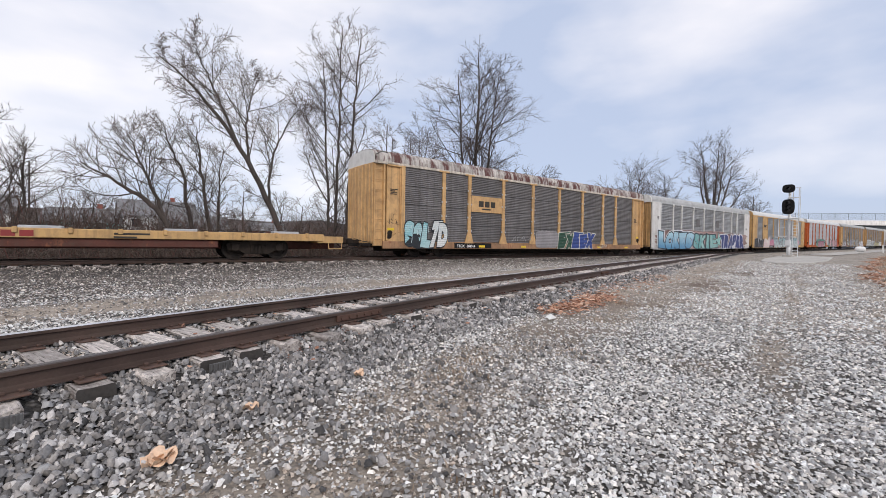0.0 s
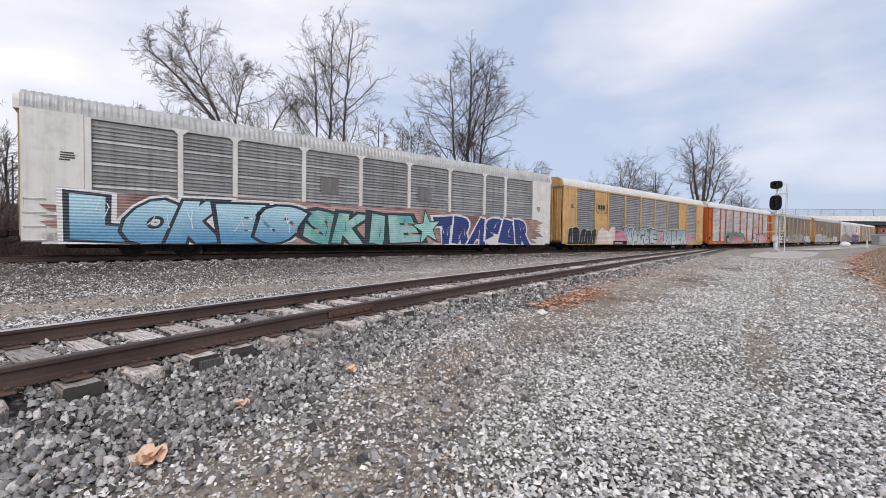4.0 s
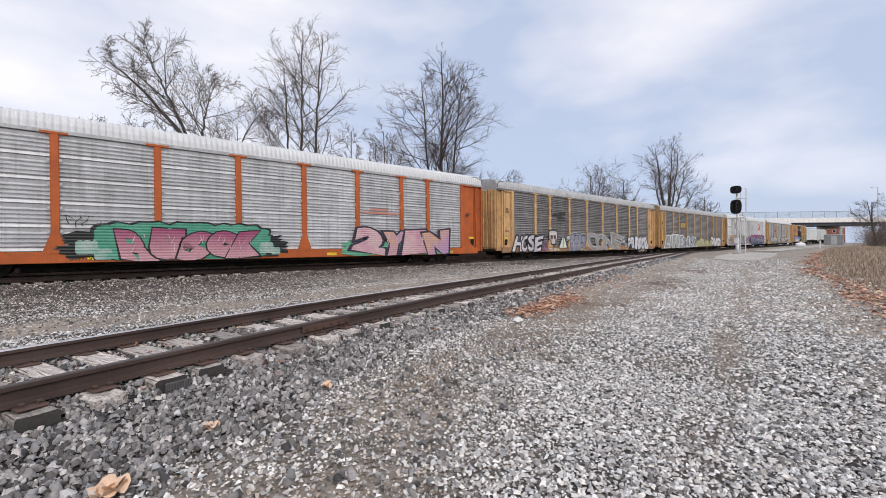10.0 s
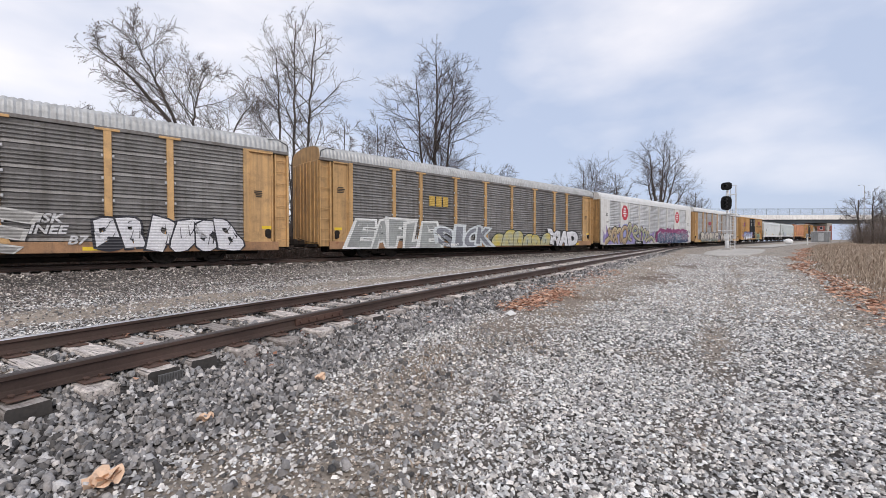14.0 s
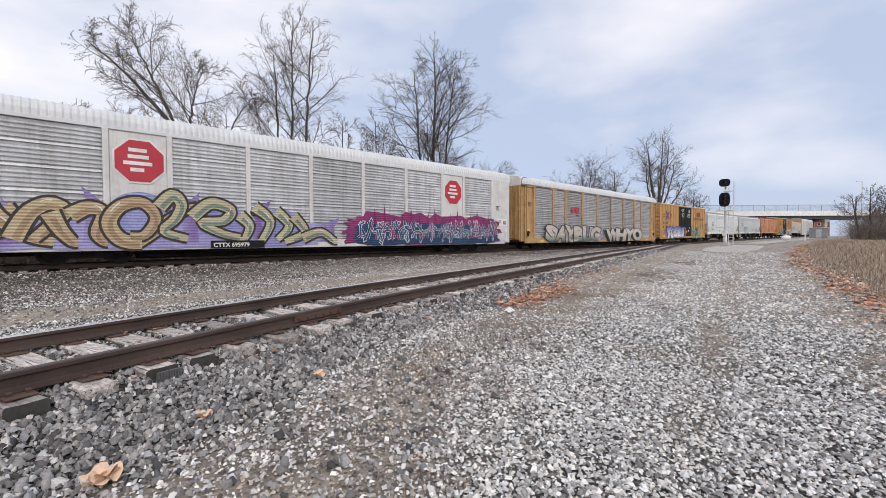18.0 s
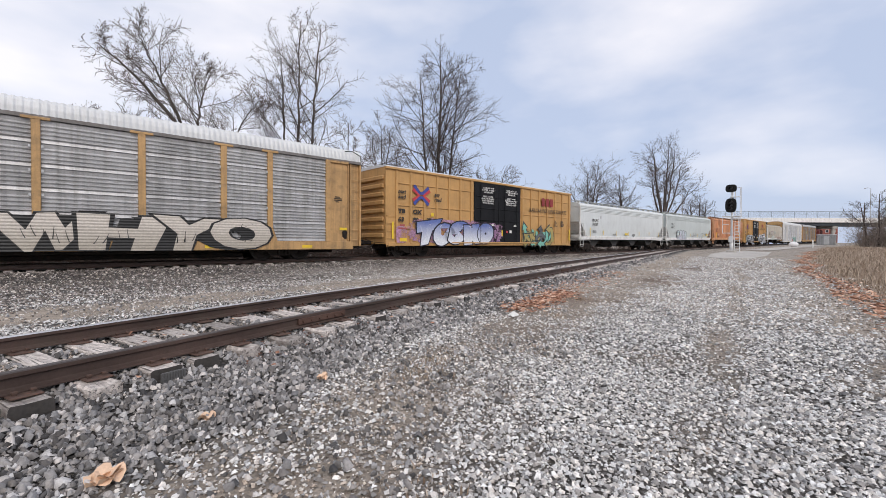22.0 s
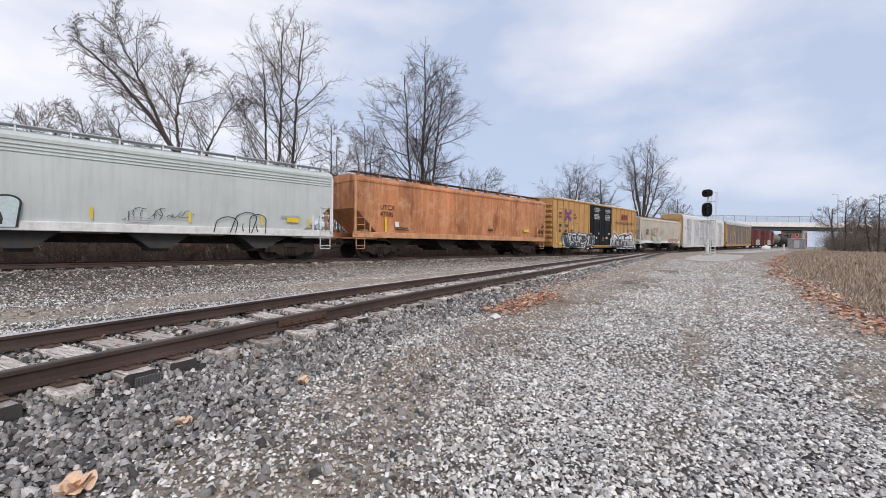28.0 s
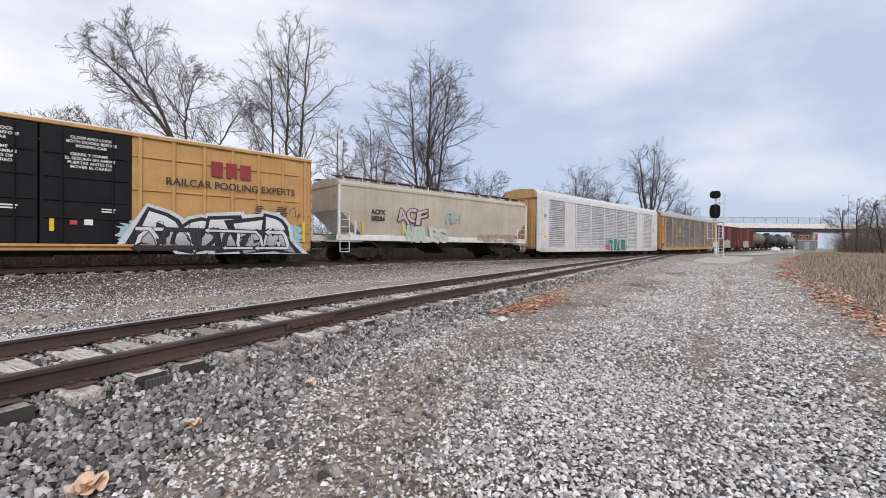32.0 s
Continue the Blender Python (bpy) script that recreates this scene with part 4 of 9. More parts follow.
def side_frame_mesh():
    out = [(-1.25, 0.62), (-1.05, 0.74), (-0.7, 0.72), (-0.35, 0.82), (0.35, 0.82), (0.7, 0.72), (1.05, 0.74), (1.25, 0.62), (1.18, 0.36), (0.8, 0.38), (0.45, 0.2), (-0.45, 0.2), (-0.8, 0.38), (-1.18, 0.36)]
    s = Shape().prism(out, -0.09, 0.09)
    for x in (-0.9, 0.9):
        s.tube((x, -0.2, 0.5), (x, -0.08, 0.5), 0.15, 10)
        s.box(x - 0.18, x + 0.18, -0.15, 0.1, 0.34, 0.68, 0.03)
    for i in range(4):
        s.tube((-0.24 + 0.16 * i, -0.12, 0.26), (-0.24 + 0.16 * i, -0.12, 0.58), 0.06, 8)
    s.box(-0.36, 0.36, -0.14, 0.1, 0.58, 0.8, 0.03)
    return s.mesh("side_frame", surface("dusty_truck_casting", (0.038, 0.031, 0.027), 0.9, 0.1, gloss=0.2, dirty=0.35, dirt=(0.075, 0.057, 0.045), rust=0.15))


WHEEL, SIDE_FRAME = wheel_mesh(), side_frame_mesh()
WHEELS = {-1: [], 1: []}


def truck(parent, x):
    t = part("truck", Shape().box(x - 0.25, x + 0.25, -1.0, 1.0, 0.45, 0.72, 0.04).tube((x - 0.9, -0.8, 0.5), (x - 0.9, 0.8, 0.5), 0.08, 8).tube((x + 0.9, -0.8, 0.5), (x + 0.9, 0.8, 0.5), 0.08, 8), STEEL_DARK, parent)
    for sy in (-1, 1):
        part("side_frame", SIDE_FRAME, None, t, m=pose(x, sy * 1.02, 0, 0, 0, 0 if sy < 0 else 180))
        for sx in (-0.9, 0.9):
            w = part("wheel", WHEEL, None, t)
            w.matrix_parent_inverse = pose(x + sx, sy * 0.765, 0.46, 0, 0, 0 if sy < 0 else 180)
            WHEELS[sy].append(w)
    return t


def couplers(parent, half, z=0.82):
    for s in (-1, 1):
        a = s * half
        sh = Shape().box(min(a - s * 0.5, a + s * 0.55), max(a - s * 0.5, a + s * 0.55), -0.09, 0.09, z - 0.1, z + 0.1, 0.02)
        sh.box(min(a + s * 0.5, a + s * 0.77), max(a + s * 0.5, a + s * 0.77), -0.17, 0.15, z - 0.16, z + 0.16, 0.05)
        sh.path([(a, -0.45, z - 0.05), (a + s * 0.3, -0.42, z - 0.28), (a + s * 0.6, -0.3, z - 0.35), (a + s * 0.76, -0.1, z - 0.28)], 0.03)
        part("coupler", sh, STEEL_DARK, parent, "rusty dark coupler with hanging air hose")
        part("cut_lever", Shape().path([(a + s * 0.06, -1.45, z - 0.02), (a + s * 0.12, -0.5, z + 0.02), (a + s * 0.5, -0.2, z + 0.18)], 0.016), STEEL_DARK, parent)


RUNGS = {}


def ladder(parent, x0, x1, y, z0, z1, count, material, name="ladder", out=0.06):
    """Two slim stiles and single rungs between them."""
    sy = -1 if y < 0 else 1
    w = round(x1 - x0, 3)
    key = (w, sy, out, material.name)
    if key not in RUNGS:
        RUNGS[key] = Shape().path([(-w / 2, 0, 0), (-w / 2, sy * out, 0), (w / 2, sy * out, 0), (w / 2, 0, 0)], 0.016, 5).mesh("rung", material)
    lad = part(name, Shape().box(x0 - 0.02, x0 + 0.02, y - 0.01, y + 0.01, z0 - 0.05, z1 + 0.05).box(x1 - 0.02, x1 + 0.02, y - 0.01, y + 0.01, z0 - 0.05, z1 + 0.05), material, parent)
    for i in range(count):
        part("rung", RUNGS[key], None, lad, m=pose((x0 + x1) / 2, y, z0 + (z1 - z0) * i / max(1, count - 1)))
    return lad


# ---- train: graffiti ----
GLYPHS = {}


def glyph(ch, bold):
    if (ch, round(bold, 3)) in GLYPHS:
        return GLYPHS[ch, round(bold, 3)]
    cu = bpy.data.curves.new("glyph", "FONT")
    cu.body, cu.size, cu.offset, cu.resolution_u = ch, 1.0, bold, 3
    ob = bpy.data.objects.new("glyph", cu)
    me = bpy.data.meshes.new_from_object(ob)
    bpy.data.objects.remove(ob)
    bpy.data.curves.remove(cu)
    v = [(p.co.x, p.co.y) for p in me.vertices]
    f = [tuple(p.vertices) for p in me.polygons]
    bpy.data.meshes.remove(me)
    GLYPHS[ch, round(bold, 3)] = v, f
    return v, f


PAINTS = {}


def paint(color, cloud=None, **k):
    key = (color, cloud, tuple(sorted(k.items())))
    if key not in PAINTS:
        PAINTS[key] = spray_paint("sprayed_paint", color, cloud, **k)
    return PAINTS[key]


def cloud_patch(parent, x0, x1, z0, z1, y, material, seed, spikes=0.12, name="graffiti_haze"):
    rng = random.Random(seed)
    n = 72
    cx, cz, rx, rz = (x0 + x1) / 2, (z0 + z1) / 2, (x1 - x0) / 2, (z1 - z0) / 2
    v = [(cx, y, cz)]
    for i in range(n):
        a = 2 * math.pi * i / n
        k = 1 + spikes * (rng.uniform(-1, 1) if i % 2 else rng.uniform(0, 1))
        c, s = math.cos(a), math.sin(a)
        e = (abs(c) ** 5 + abs(s) ** 5) ** (-1 / 5)
        v.append((cx + rx * c * e * (1 + (k - 1) * 0.3), y, max(z0, cz + rz * s * e * k)))
    sh = Shape().add(v, [(0, i + 1, (i + 1) % n + 1) for i in range(n)])
    return part(name, sh, material, parent)


def letters(parent, text, x0, x1, z0, z1, y, fill, edge, seed=0, shine=None, bold=0.05, wide=0.085, tilt=9, halo=None):
    """Big sprayed letters with an outline, each one leaning and overlapping the next, with streaks of shine."""
    rng = random.Random(seed)
    n = len(text)
    cell = (x1 - x0) / n
    for i, ch in enumerate(text):
        if ch == " ":
            continue
        v0, _ = glyph(ch, bold)
        lo = (min(p[0] for p in v0), min(p[1] for p in v0))
        hi = (max(p[0] for p in v0), max(p[1] for p in v0))
        sx, sz = cell * 1.2 / max(0.2, hi[0] - lo[0]), (z1 - z0) * rng.uniform(0.9, 1.04) / (2.4 if ch == "-" else max(0.3, hi[1] - lo[1]))
        sx = min(sx, sz * 2.2)
        mx, mz = x0 + cell * (i + 0.5), (z0 + z1) / 2 + rng.uniform(-0.05, 0.05) * (z1 - z0)
        a, sh, bend, swell = radians(rng.uniform(-tilt, tilt)), rng.uniform(-0.15, 0.35), rng.uniform(-0.12, 0.12), rng.uniform(-0.25, 0.3)
        hh = (z1 - z0) / 2

        def placed(v, dy):
            out = []
            for px, pz in v:
                qx, qz = (px - (lo[0] + hi[0]) / 2) * sx, (pz - (lo[1] + hi[1]) / 2) * sz
                qx = qx * (1 + swell * qz / hh) + qz * sh + bend * math.sin(2.2 * qz / hh)
                qz += bend * 0.8 * math.sin(2.5 * qx / cell)
                out.append((mx + qx * math.cos(a) - qz * math.sin(a), y + dy - 0.0012 * i, max(0.47, mz + qx * math.sin(a) + qz * math.cos(a))))
            return out

        v, f = glyph(ch, bold)
        body = part("graffiti_letter", Shape().add(placed(v, -0.0006), f), fill[i % len(fill)] if isinstance(fill, list) else fill, parent)
        v, f = glyph(ch, bold + wide)
        part("letter_outline", Shape().add(placed(v, 0.0), f), edge, body)
        if halo:
            v, f = glyph(ch, bold + wide * 1.9)
            part("letter_halo", Shape().add(placed(v, 0.008), f), halo, body)
        gl = Shape()
        for _ in range(3):
            px, pz = mx + rng.uniform(-0.3, 0.3) * cell, (z0 + z1) / 2 + rng.uniform(-0.3, 0.4) * (z1 - z0)
            an = rng.uniform(0.6, 2.2)
            pts = [(px + math.cos(an) * 0.1 * k * hh, min(z1 - 0.3 * hh, pz + math.sin(an) * 0.1 * k * hh + 0.015 * k * k * hh)) for k in range(5)]
            ribbon(gl, pts, 0.05 * hh, 0.02 * hh, y - 0.016 - 0.0012 * i, False)
        tagged(part("letter_shine", gl, shine or edge, body), kind="stuff")


def ribbon(shape, pts, w0, w1, y, tip=True):
    n = len(pts)
    L, Rr = [], []
    for i, (x, z) in enumerate(pts):
        a, b = pts[max(0, i - 1)], pts[min(n - 1, i + 1)]
        d = Vector((b[0] - a[0], b[1] - a[1]))
        d = d.normalized() if d.length > 1e-6 else Vector((1, 0))
        w = (w0 + (w1 - w0) * i / (n - 1)) / 2
        L.append((x - d.y * w, y, z + d.x * w)), Rr.append((x + d.y * w, y, z - d.x * w))
    v, f = L + Rr, [(i, i + 1, n + i + 1, n + i) for i in range(n - 1)]
    if tip:
        d = Vector((pts[-1][0] - pts[-2][0], pts[-1][1] - pts[-2][1])).normalized()
        v += [(pts[-1][0] - d.y * w1 * 1.1, y, pts[-1][1] + d.x * w1 * 1.1), (pts[-1][0] + d.x * w1 * 1.7, y, pts[-1][1] + d.y * w1 * 1.7), (pts[-1][0] + d.y * w1 * 1.1, y, pts[-1][1] - d.x * w1 * 1.1)]
        f.append((2 * n, 2 * n + 1, 2 * n + 2))
    shape.add(v, f)


def tangle(parent, x0, x1, z0, z1, y, fills, edge, seed, width=0.2, step=0.75, line=0.05):
    """A dense interlocking piece of bent bars with pointed ends, edged in a second colour."""
    rng = random.Random(seed)
    body = [Shape() for _ in fills]
    rim = Shape()
    x, k = x0, 0
    while x < x1:
        for _ in range(2):
            h = rng.choice([-1, 1])
            w = width * rng.uniform(0.7, 1.35)
            px, pz = x + rng.uniform(-0.2, 0.3), (z0 + z1) / 2 - h * (z1 - z0) * rng.uniform(0.25, 0.42)
            pts = [(px, pz)]
            a = math.pi / 2 * h + rng.uniform(-0.5, 0.5)
            turn = rng.uniform(-1.0, 1.0)
            for _ in range(7):
                px, pz = px + math.cos(a) * step * 0.28, pz + math.sin(a) * step * 0.28
                a += turn * 0.45
                pts.append((min(max(px, x0), x1), min(max(pz, z0 + 0.05), z1 - 0.05)))
            c = rng.randrange(len(fills))
            ribbon(rim, pts, w + line * 2, w * 0.8 + line * 2, y - 0.0007 * k)
            ribbon(body[c], pts, w, w * 0.75, y - 0.0007 * k - 0.0004)
            k += 1
        x += step * 0.62
    tagged(part("graffiti_outline", rim, edge, parent), kind="stuff")
    for b, m in zip(body, fills):
        if b.v:
            tagged(part("graffiti_fill", b, m, parent), kind="stuff")


def swoops(parent, strokes, y, fill, shade, edge, width=0.34, line=0.05, low=0.52):
    """A flowing piece of swept letter strokes: broad bent bands with a shaded half and dark edges."""
    rim, body, half, glint = Shape(), Shape(), Shape(), Shape()
    for k, st in enumerate(strokes):
        p = [st[0]] + st + [st[-1]]
        pts = []
        for i in range(1, len(p) - 2):
            for u in (0, 0.2, 0.4, 0.6, 0.8):
                q = [0.5 * (2 * p[i][c] + (p[i + 1][c] - p[i - 1][c]) * u + (2 * p[i - 1][c] - 5 * p[i][c] + 4 * p[i + 1][c] - p[i + 2][c]) * u * u + (3 * p[i][c] - p[i - 1][c] - 3 * p[i + 1][c] + p[i + 2][c]) * u ** 3) for c in (0, 1)]
                pts.append((q[0], max(q[1], low + width * 0.5)))
        pts.append((st[-1][0], max(st[-1][1], low + width * 0.5)))
        d = y - 0.0016 * k
        ribbon(rim, pts, width + 2 * line, width * 0.55 + 2 * line, d, False)
        ribbon(body, pts, width, width * 0.55, d - 0.0004, False)
        ribbon(half, [(a + 0.03, b - width * 0.2) for a, b in pts[1:-2]], width * 0.36, width * 0.2, d - 0.0008, False)
        ribbon(glint, [(a - 0.03, b + width * 0.24) for a, b in pts[len(pts) // 3:len(pts) // 3 + 4]], 0.02, 0.05, d - 0.0008, False)
    for name, sh, m in (("graffiti_outline", rim, edge), ("graffiti_fill", body, fill), ("graffiti_shade", half, shade), ("graffiti_shine", glint, WHITE_MARK)):
        tagged(part(name, sh, m, parent), kind="stuff")


def spikes(parent, points, y, material, name="graffiti_spike"):
    """Pointed shards rising behind a painted piece."""
    for x, z, lean, w in points:
        part(name, Shape().add([(x - w, y, 0.75), (x + w, y, 0.75), (x + w * 0.7, y, z * 0.72), (x + lean, y, z), (x - w * 0.6, y, z * 0.8)], [(0, 1, 2, 3, 4)]), material, parent)


def bubbles(parent, x0, x1, z0, z1, y, fill, edge, count, seed, line=0.05, hollow=False):
    """Rounded throw-up letters: overlapping fat loops."""
    rng = random.Random(seed)
    inner, rim = Shape(), Shape()
    cell = (x1 - x0) / count
    for i in range(count):
        cx, w, lean = x0 + cell * (i + 0.5), cell * rng.uniform(0.5, 0.72), rng.uniform(-0.3, 0.4)
        top = z1 - rng.uniform(0, 0.32) * (z1 - z0)
        pts = [(cx - w, z0 + 0.04)]
        for k in range(13):
            a = math.pi * (1 - k / 12)
            pts.append((cx + w * math.cos(a), top - w * 0.7 + w * 0.7 * math.sin(a)))
        pts.append((cx + w, z0 + 0.04))
        pts = [(min(max(p + lean * (q - z0) - 0.15 * lean, x0 - 0.2), x1 + 0.2), q) for p, q in pts]
        yy = y - 0.003 * i
        n = len(pts)
        if not hollow:
            inner.add([(p[0], yy, p[1]) for p in pts], [tuple(range(n))])
        ribbon(rim, pts, line, line, yy - 0.001, False)
        if rng.random() < 0.8:
            q = [(cx + rng.uniform(-0.15, 0.15) * w, z0 + (top - z0) * u) for u in (0.12, 0.3, 0.48)]
            ribbon(rim, q, line * 1.3, line * 0.7, yy - 0.001, False)
    if not hollow:
        tagged(part("graffiti_fill", inner, fill, parent), kind="stuff")
    tagged(part("graffiti_outline", rim, edge, parent), kind="stuff")


def tag_scrawl(parent, x0, x1, z0, z1, y, material, seed, line=0.03):
    rng = random.Random(seed)
    s = Shape()
    x = x0
    while x < x1:
        pts = [(x, z0 + rng.uniform(0, 0.3) * (z1 - z0))]
        for _ in range(5):
            pts.append((pts[-1][0] + rng.uniform(-0.06, 0.16), min(z1, max(z0, pts[-1][1] + rng.uniform(-0.5, 0.6) * (z1 - z0)))))
        ribbon(s, pts, line, line * 0.7, y - 0.0005, False)
        x += rng.uniform(0.14, 0.24)
    part("graffiti_tag", s, material, parent)


def number_board(parent, x0, x1, y):
    return part("number_board", Shape().box(x0, x1, y - 0.002, y + 0.004, 0.5, 0.82), BLACK_PAINT, parent)


def bars(parent, x, z, y, width, rows, height, material, seed=0, name="small_print"):
    """Print too small to read: rows of plain bars."""
    rng = random.Random(seed)
    s = Shape()
    for r in range(rows):
        w = width * rng.uniform(0.6, 1.0)
        zz = z - r * height * 1.8
        s.box(x + (width - w) / 2 * (rng.random() > 0.5), x + w, y - 0.002, y + 0.002, zz - height / 2, zz + height / 2)
    return part(name, s, material, parent)


def plate_mark(parent, x, z, y, w, h, material, name="placard"):
    return part(name, Shape().box(x - w / 2, x + w / 2, y - 0.003, y + 0.002, z - h / 2, z + h / 2), material, parent)


# ---- train: car carriers ----
POSTS = [-11.95, -9.2, -7.25, -4.35, -1.47, 1.43, 4.28, 7.08, 8.98, 11.78]


def rib_profile(z0, z1, sheets, y, flat_share, deep=0.04):
    """Ribbed sheets one above the other: flat bands, then a row of ridges."""
    pts = []
    h = (z1 - z0) / sheets
    for s in range(sheets):
        z = z0 + s * h
        pts += [(y + 0.1, z + 0.002), (y + 0.1, z + 0.016), (y + 0.0, z + 0.02)]
        band = h * flat_share
        n = max(3, int((h - band) / (0.1 if deep < 0.02 else 0.135)))
        pitch = (h - band) / n
        z += band * 0.5
        for k in range(n):
            pts += [(y + deep, z + pitch * 0.1), (y - deep, z + pitch * 0.4), (y - deep, z + pitch * 0.55), (y + deep, z + pitch * 0.9)]
            z += pitch
        pts += [(y + 0.0, z0 + (s + 1) * h - 0.02), (y + 0.1, z0 + (s + 1) * h - 0.016), (y + 0.1, z0 + (s + 1) * h - 0.002)]
    return pts


def roof_mesh(material, half, steep=0.0):
    prof = [(-1.6, 4.97), (-1.585, 5.2), (-1.52, 5.4), (-1.36, 5.54), (-1.0, 5.63), (-0.5, 5.69), (0, 5.71)]
    prof = prof + [(-y, z) for y, z in prof[-2::-1]]
    out = [(y * 1.016, z + (0.03 if abs(y) < 1.4 else 0.012)) for y, z in prof]
    s = Shape()
    pitch, k = 0.2, len(prof)
    n = int(2 * half / pitch)
    v, f = [], []
    for i in range(n):
        x = -half + 2 * half * i / n
        for dx, p in ((0, prof), (0.06, out), (0.11, out), (0.17, prof)):
            v += [(x + dx, y, z) for y, z in p]
    v += [(half, y, z) for y, z in prof]
    m = len(v) // k
    f = [(a * k + j, (a + 1) * k + j, (a + 1) * k + j + 1, a * k + j + 1) for a in range(m - 1) for j in range(k - 1)]
    s.add(v, f)
    return s.mesh("roof", material)


def car_carrier(index, label, frame, sheet, roof, style, cap=None, sheets=5, flat=0.3, solid_bays=(), sill=None, end=None, chord=None):
    """A long enclosed car carrier with ribbed side panels."""
    car = thing("car_carrier", label, "railcar", "freight train")
    H = 13.65
    sill = sill or frame
    dark = STEEL_DARK
    # the lowest boxes deepen the sill, standing in for shade beneath the car
    part("underframe", Shape().box(-H, H, -1.35, 1.35, 0.64, 0.8).box(-H + 1, H - 1, -0.4, 0.4, 0.3, 0.64, 0.05).box(-8.2, 8.2, -0.45, 0.45, 0.12, 0.34, 0.06).box(-6, 6, -1.2, -0.9, 0.34, 0.62, 0.03), dark, car)
    for sy in (-1, 1):
        y = sy * 1.58
        lo, hi = min(y - 0.06, y + 0.06), max(y - 0.06, y + 0.06)
        part("side_sill", Shape().box(-H + 0.5, H - 0.5, lo, hi, 0.47, 0.86, 0.015), sill, car)
        part("top_chord", Shape().box(-H, H, lo + 0.01, hi - 0.01, 4.86, 5.0, 0.015), chord or (CHORD_DARK if style == "A" else roof), car)
        for i, (a, b) in enumerate(zip(POSTS, POSTS[1:])):
            x0, x1 = a + 0.1, b - 0.1
            if i in solid_bays:
                part("solid_panel", Shape().box(x0, x1, min(y, y - sy * 0.04), max(y, y - sy * 0.04), 0.87, 4.87, 0.008).box((x0 + x1) / 2 - 0.012, (x0 + x1) / 2 + 0.012, min(y, y + sy * 0.012), max(y, y + sy * 0.012), 0.95, 4.8), frame, car)
                continue
            prof = rib_profile(0.87, 4.86, sheets, -1.565, flat, 0.013 if sheets == 4 else 0.034)
            prof = prof if sy < 0 else [(-p[0], p[1]) for p in prof]
            part("ribbed_panel", Shape().sweep(prof, [x0, x1]), sheet, car)
        for i, px in enumerate(POSTS):
            w = 0.115 if style == "A" else 0.095
            s = Shape().box(px - w, px + w, lo - 0.008, hi + 0.008, 0.86, 4.9, 0.012)
            if style == "A" and 0 < i < 9:
                s.prism([(px - 0.34, 0.8), (px + 0.34, 0.8), (px + w + 0.01, 1.45), (px - w - 0.01, 1.45)], min(y, y + sy * 0.078), max(y, y + sy * 0.078))
                s.box(px - 0.36, px + 0.36, min(y, y + sy * 0.08), max(y, y + sy * 0.08), 4.84, 4.93, 0.01)
            elif 0 < i < 9 and index == 2:
                s.prism([(px - 0.3, 4.95), (px + 0.3, 4.95), (px + w, 4.75), (px - w, 4.75)], min(y, y + sy * 0.072), max(y, y + sy * 0.072))
            part("post", s, frame, car)
            if style == "A" and sy < 0 and 0 < i < 9:
                for zz in (1.55, 2.35, 3.15, 3.95):
                    for sx in (-1, 1):
                        part("bracket", BRACKET, None, car, m=pose(px + sx * (w + 0.04), -1.64, zz))
        for sx in (-1, 1):
            # bay beside the end doors
            e0, e1 = (-H, -11.95) if sx < 0 else (11.78, H)
            if style == "A":
                door0, door1 = (e0 + 0.72, e1 - 0.12) if sx < 0 else (e0 + 0.12, e1 - 0.72)
                part("bay_door", Shape().box(door0, door1, min(y - sy * 0.1, y - sy * 0.05), max(y - sy * 0.1, y - sy * 0.05), 0.9, 4.85, 0.01).box(door0, door0 + 0.06, min(y - sy * 0.06, y), max(y - sy * 0.06, y), 0.9, 4.85).box(door1 - 0.06, door1, min(y - sy * 0.06, y), max(y - sy * 0.06, y), 0.9, 4.85).box(door0, door1, min(y - sy * 0.06, y + sy * 0.05), max(y - sy * 0.06, y + sy * 0.05), 4.8, 4.93, 0.01), frame, car)
                part("bay_backing", Shape().box(e0 + 0.02, e1 - 0.02, min(y - sy * 0.24, y - sy * 0.2), max(y - sy * 0.24, y - sy * 0.2), 0.7, 4.86), frame, car)
                c0, c1 = (e0, e0 + 0.62) if sx < 0 else (e1 - 0.62, e1)
                part("corner_panel", Shape().box(c0, c1, min(y - sy * 0.16, y - sy * 0.12), max(y - sy * 0.16, y - sy * 0.12), 0.62, 4.85).box(c0, c0 + 0.05, min(y - sy * 0.13, y), max(y - sy * 0.13, y), 0.62, 4.85).box(c1 - 0.09, c1, min(y - sy * 0.13, y + sy * 0.01), max(y - sy * 0.13, y + sy * 0.01), 0.62, 4.85), frame, car)
                ladder(car, c0 + 0.05, c1 - 0.08, y - sy * 0.1, 0.95, 4.55, 8, frame, out=0.1)
                part("gusset", Shape().prism([(e0 + 0.78, 0.86), (e1 + 0.12, 0.86), (e1 + 0.05, 1.3), (e0 + 1.35, 1.3)] if sx < 0 else [(e0 - 0.12, 0.86), (e1 - 0.78, 0.86), (e1 - 1.35, 1.3), (e0 - 0.05, 1.3)], min(y, y + sy * 0.03), max(y, y + sy * 0.03)), frame, car)
            else:
                part("bay_panel", Shape().box(e0, e1 - 0.1 if sx < 0 else e1, lo, hi, 0.55, 4.96, 0.02).box(e0 + (1.0 if sx < 0 else 0.7), e0 + (1.03 if sx < 0 else 0.73), min(y, y + sy * 0.066), max(y, y + sy * 0.066), 0.9, 4.9), frame, car)
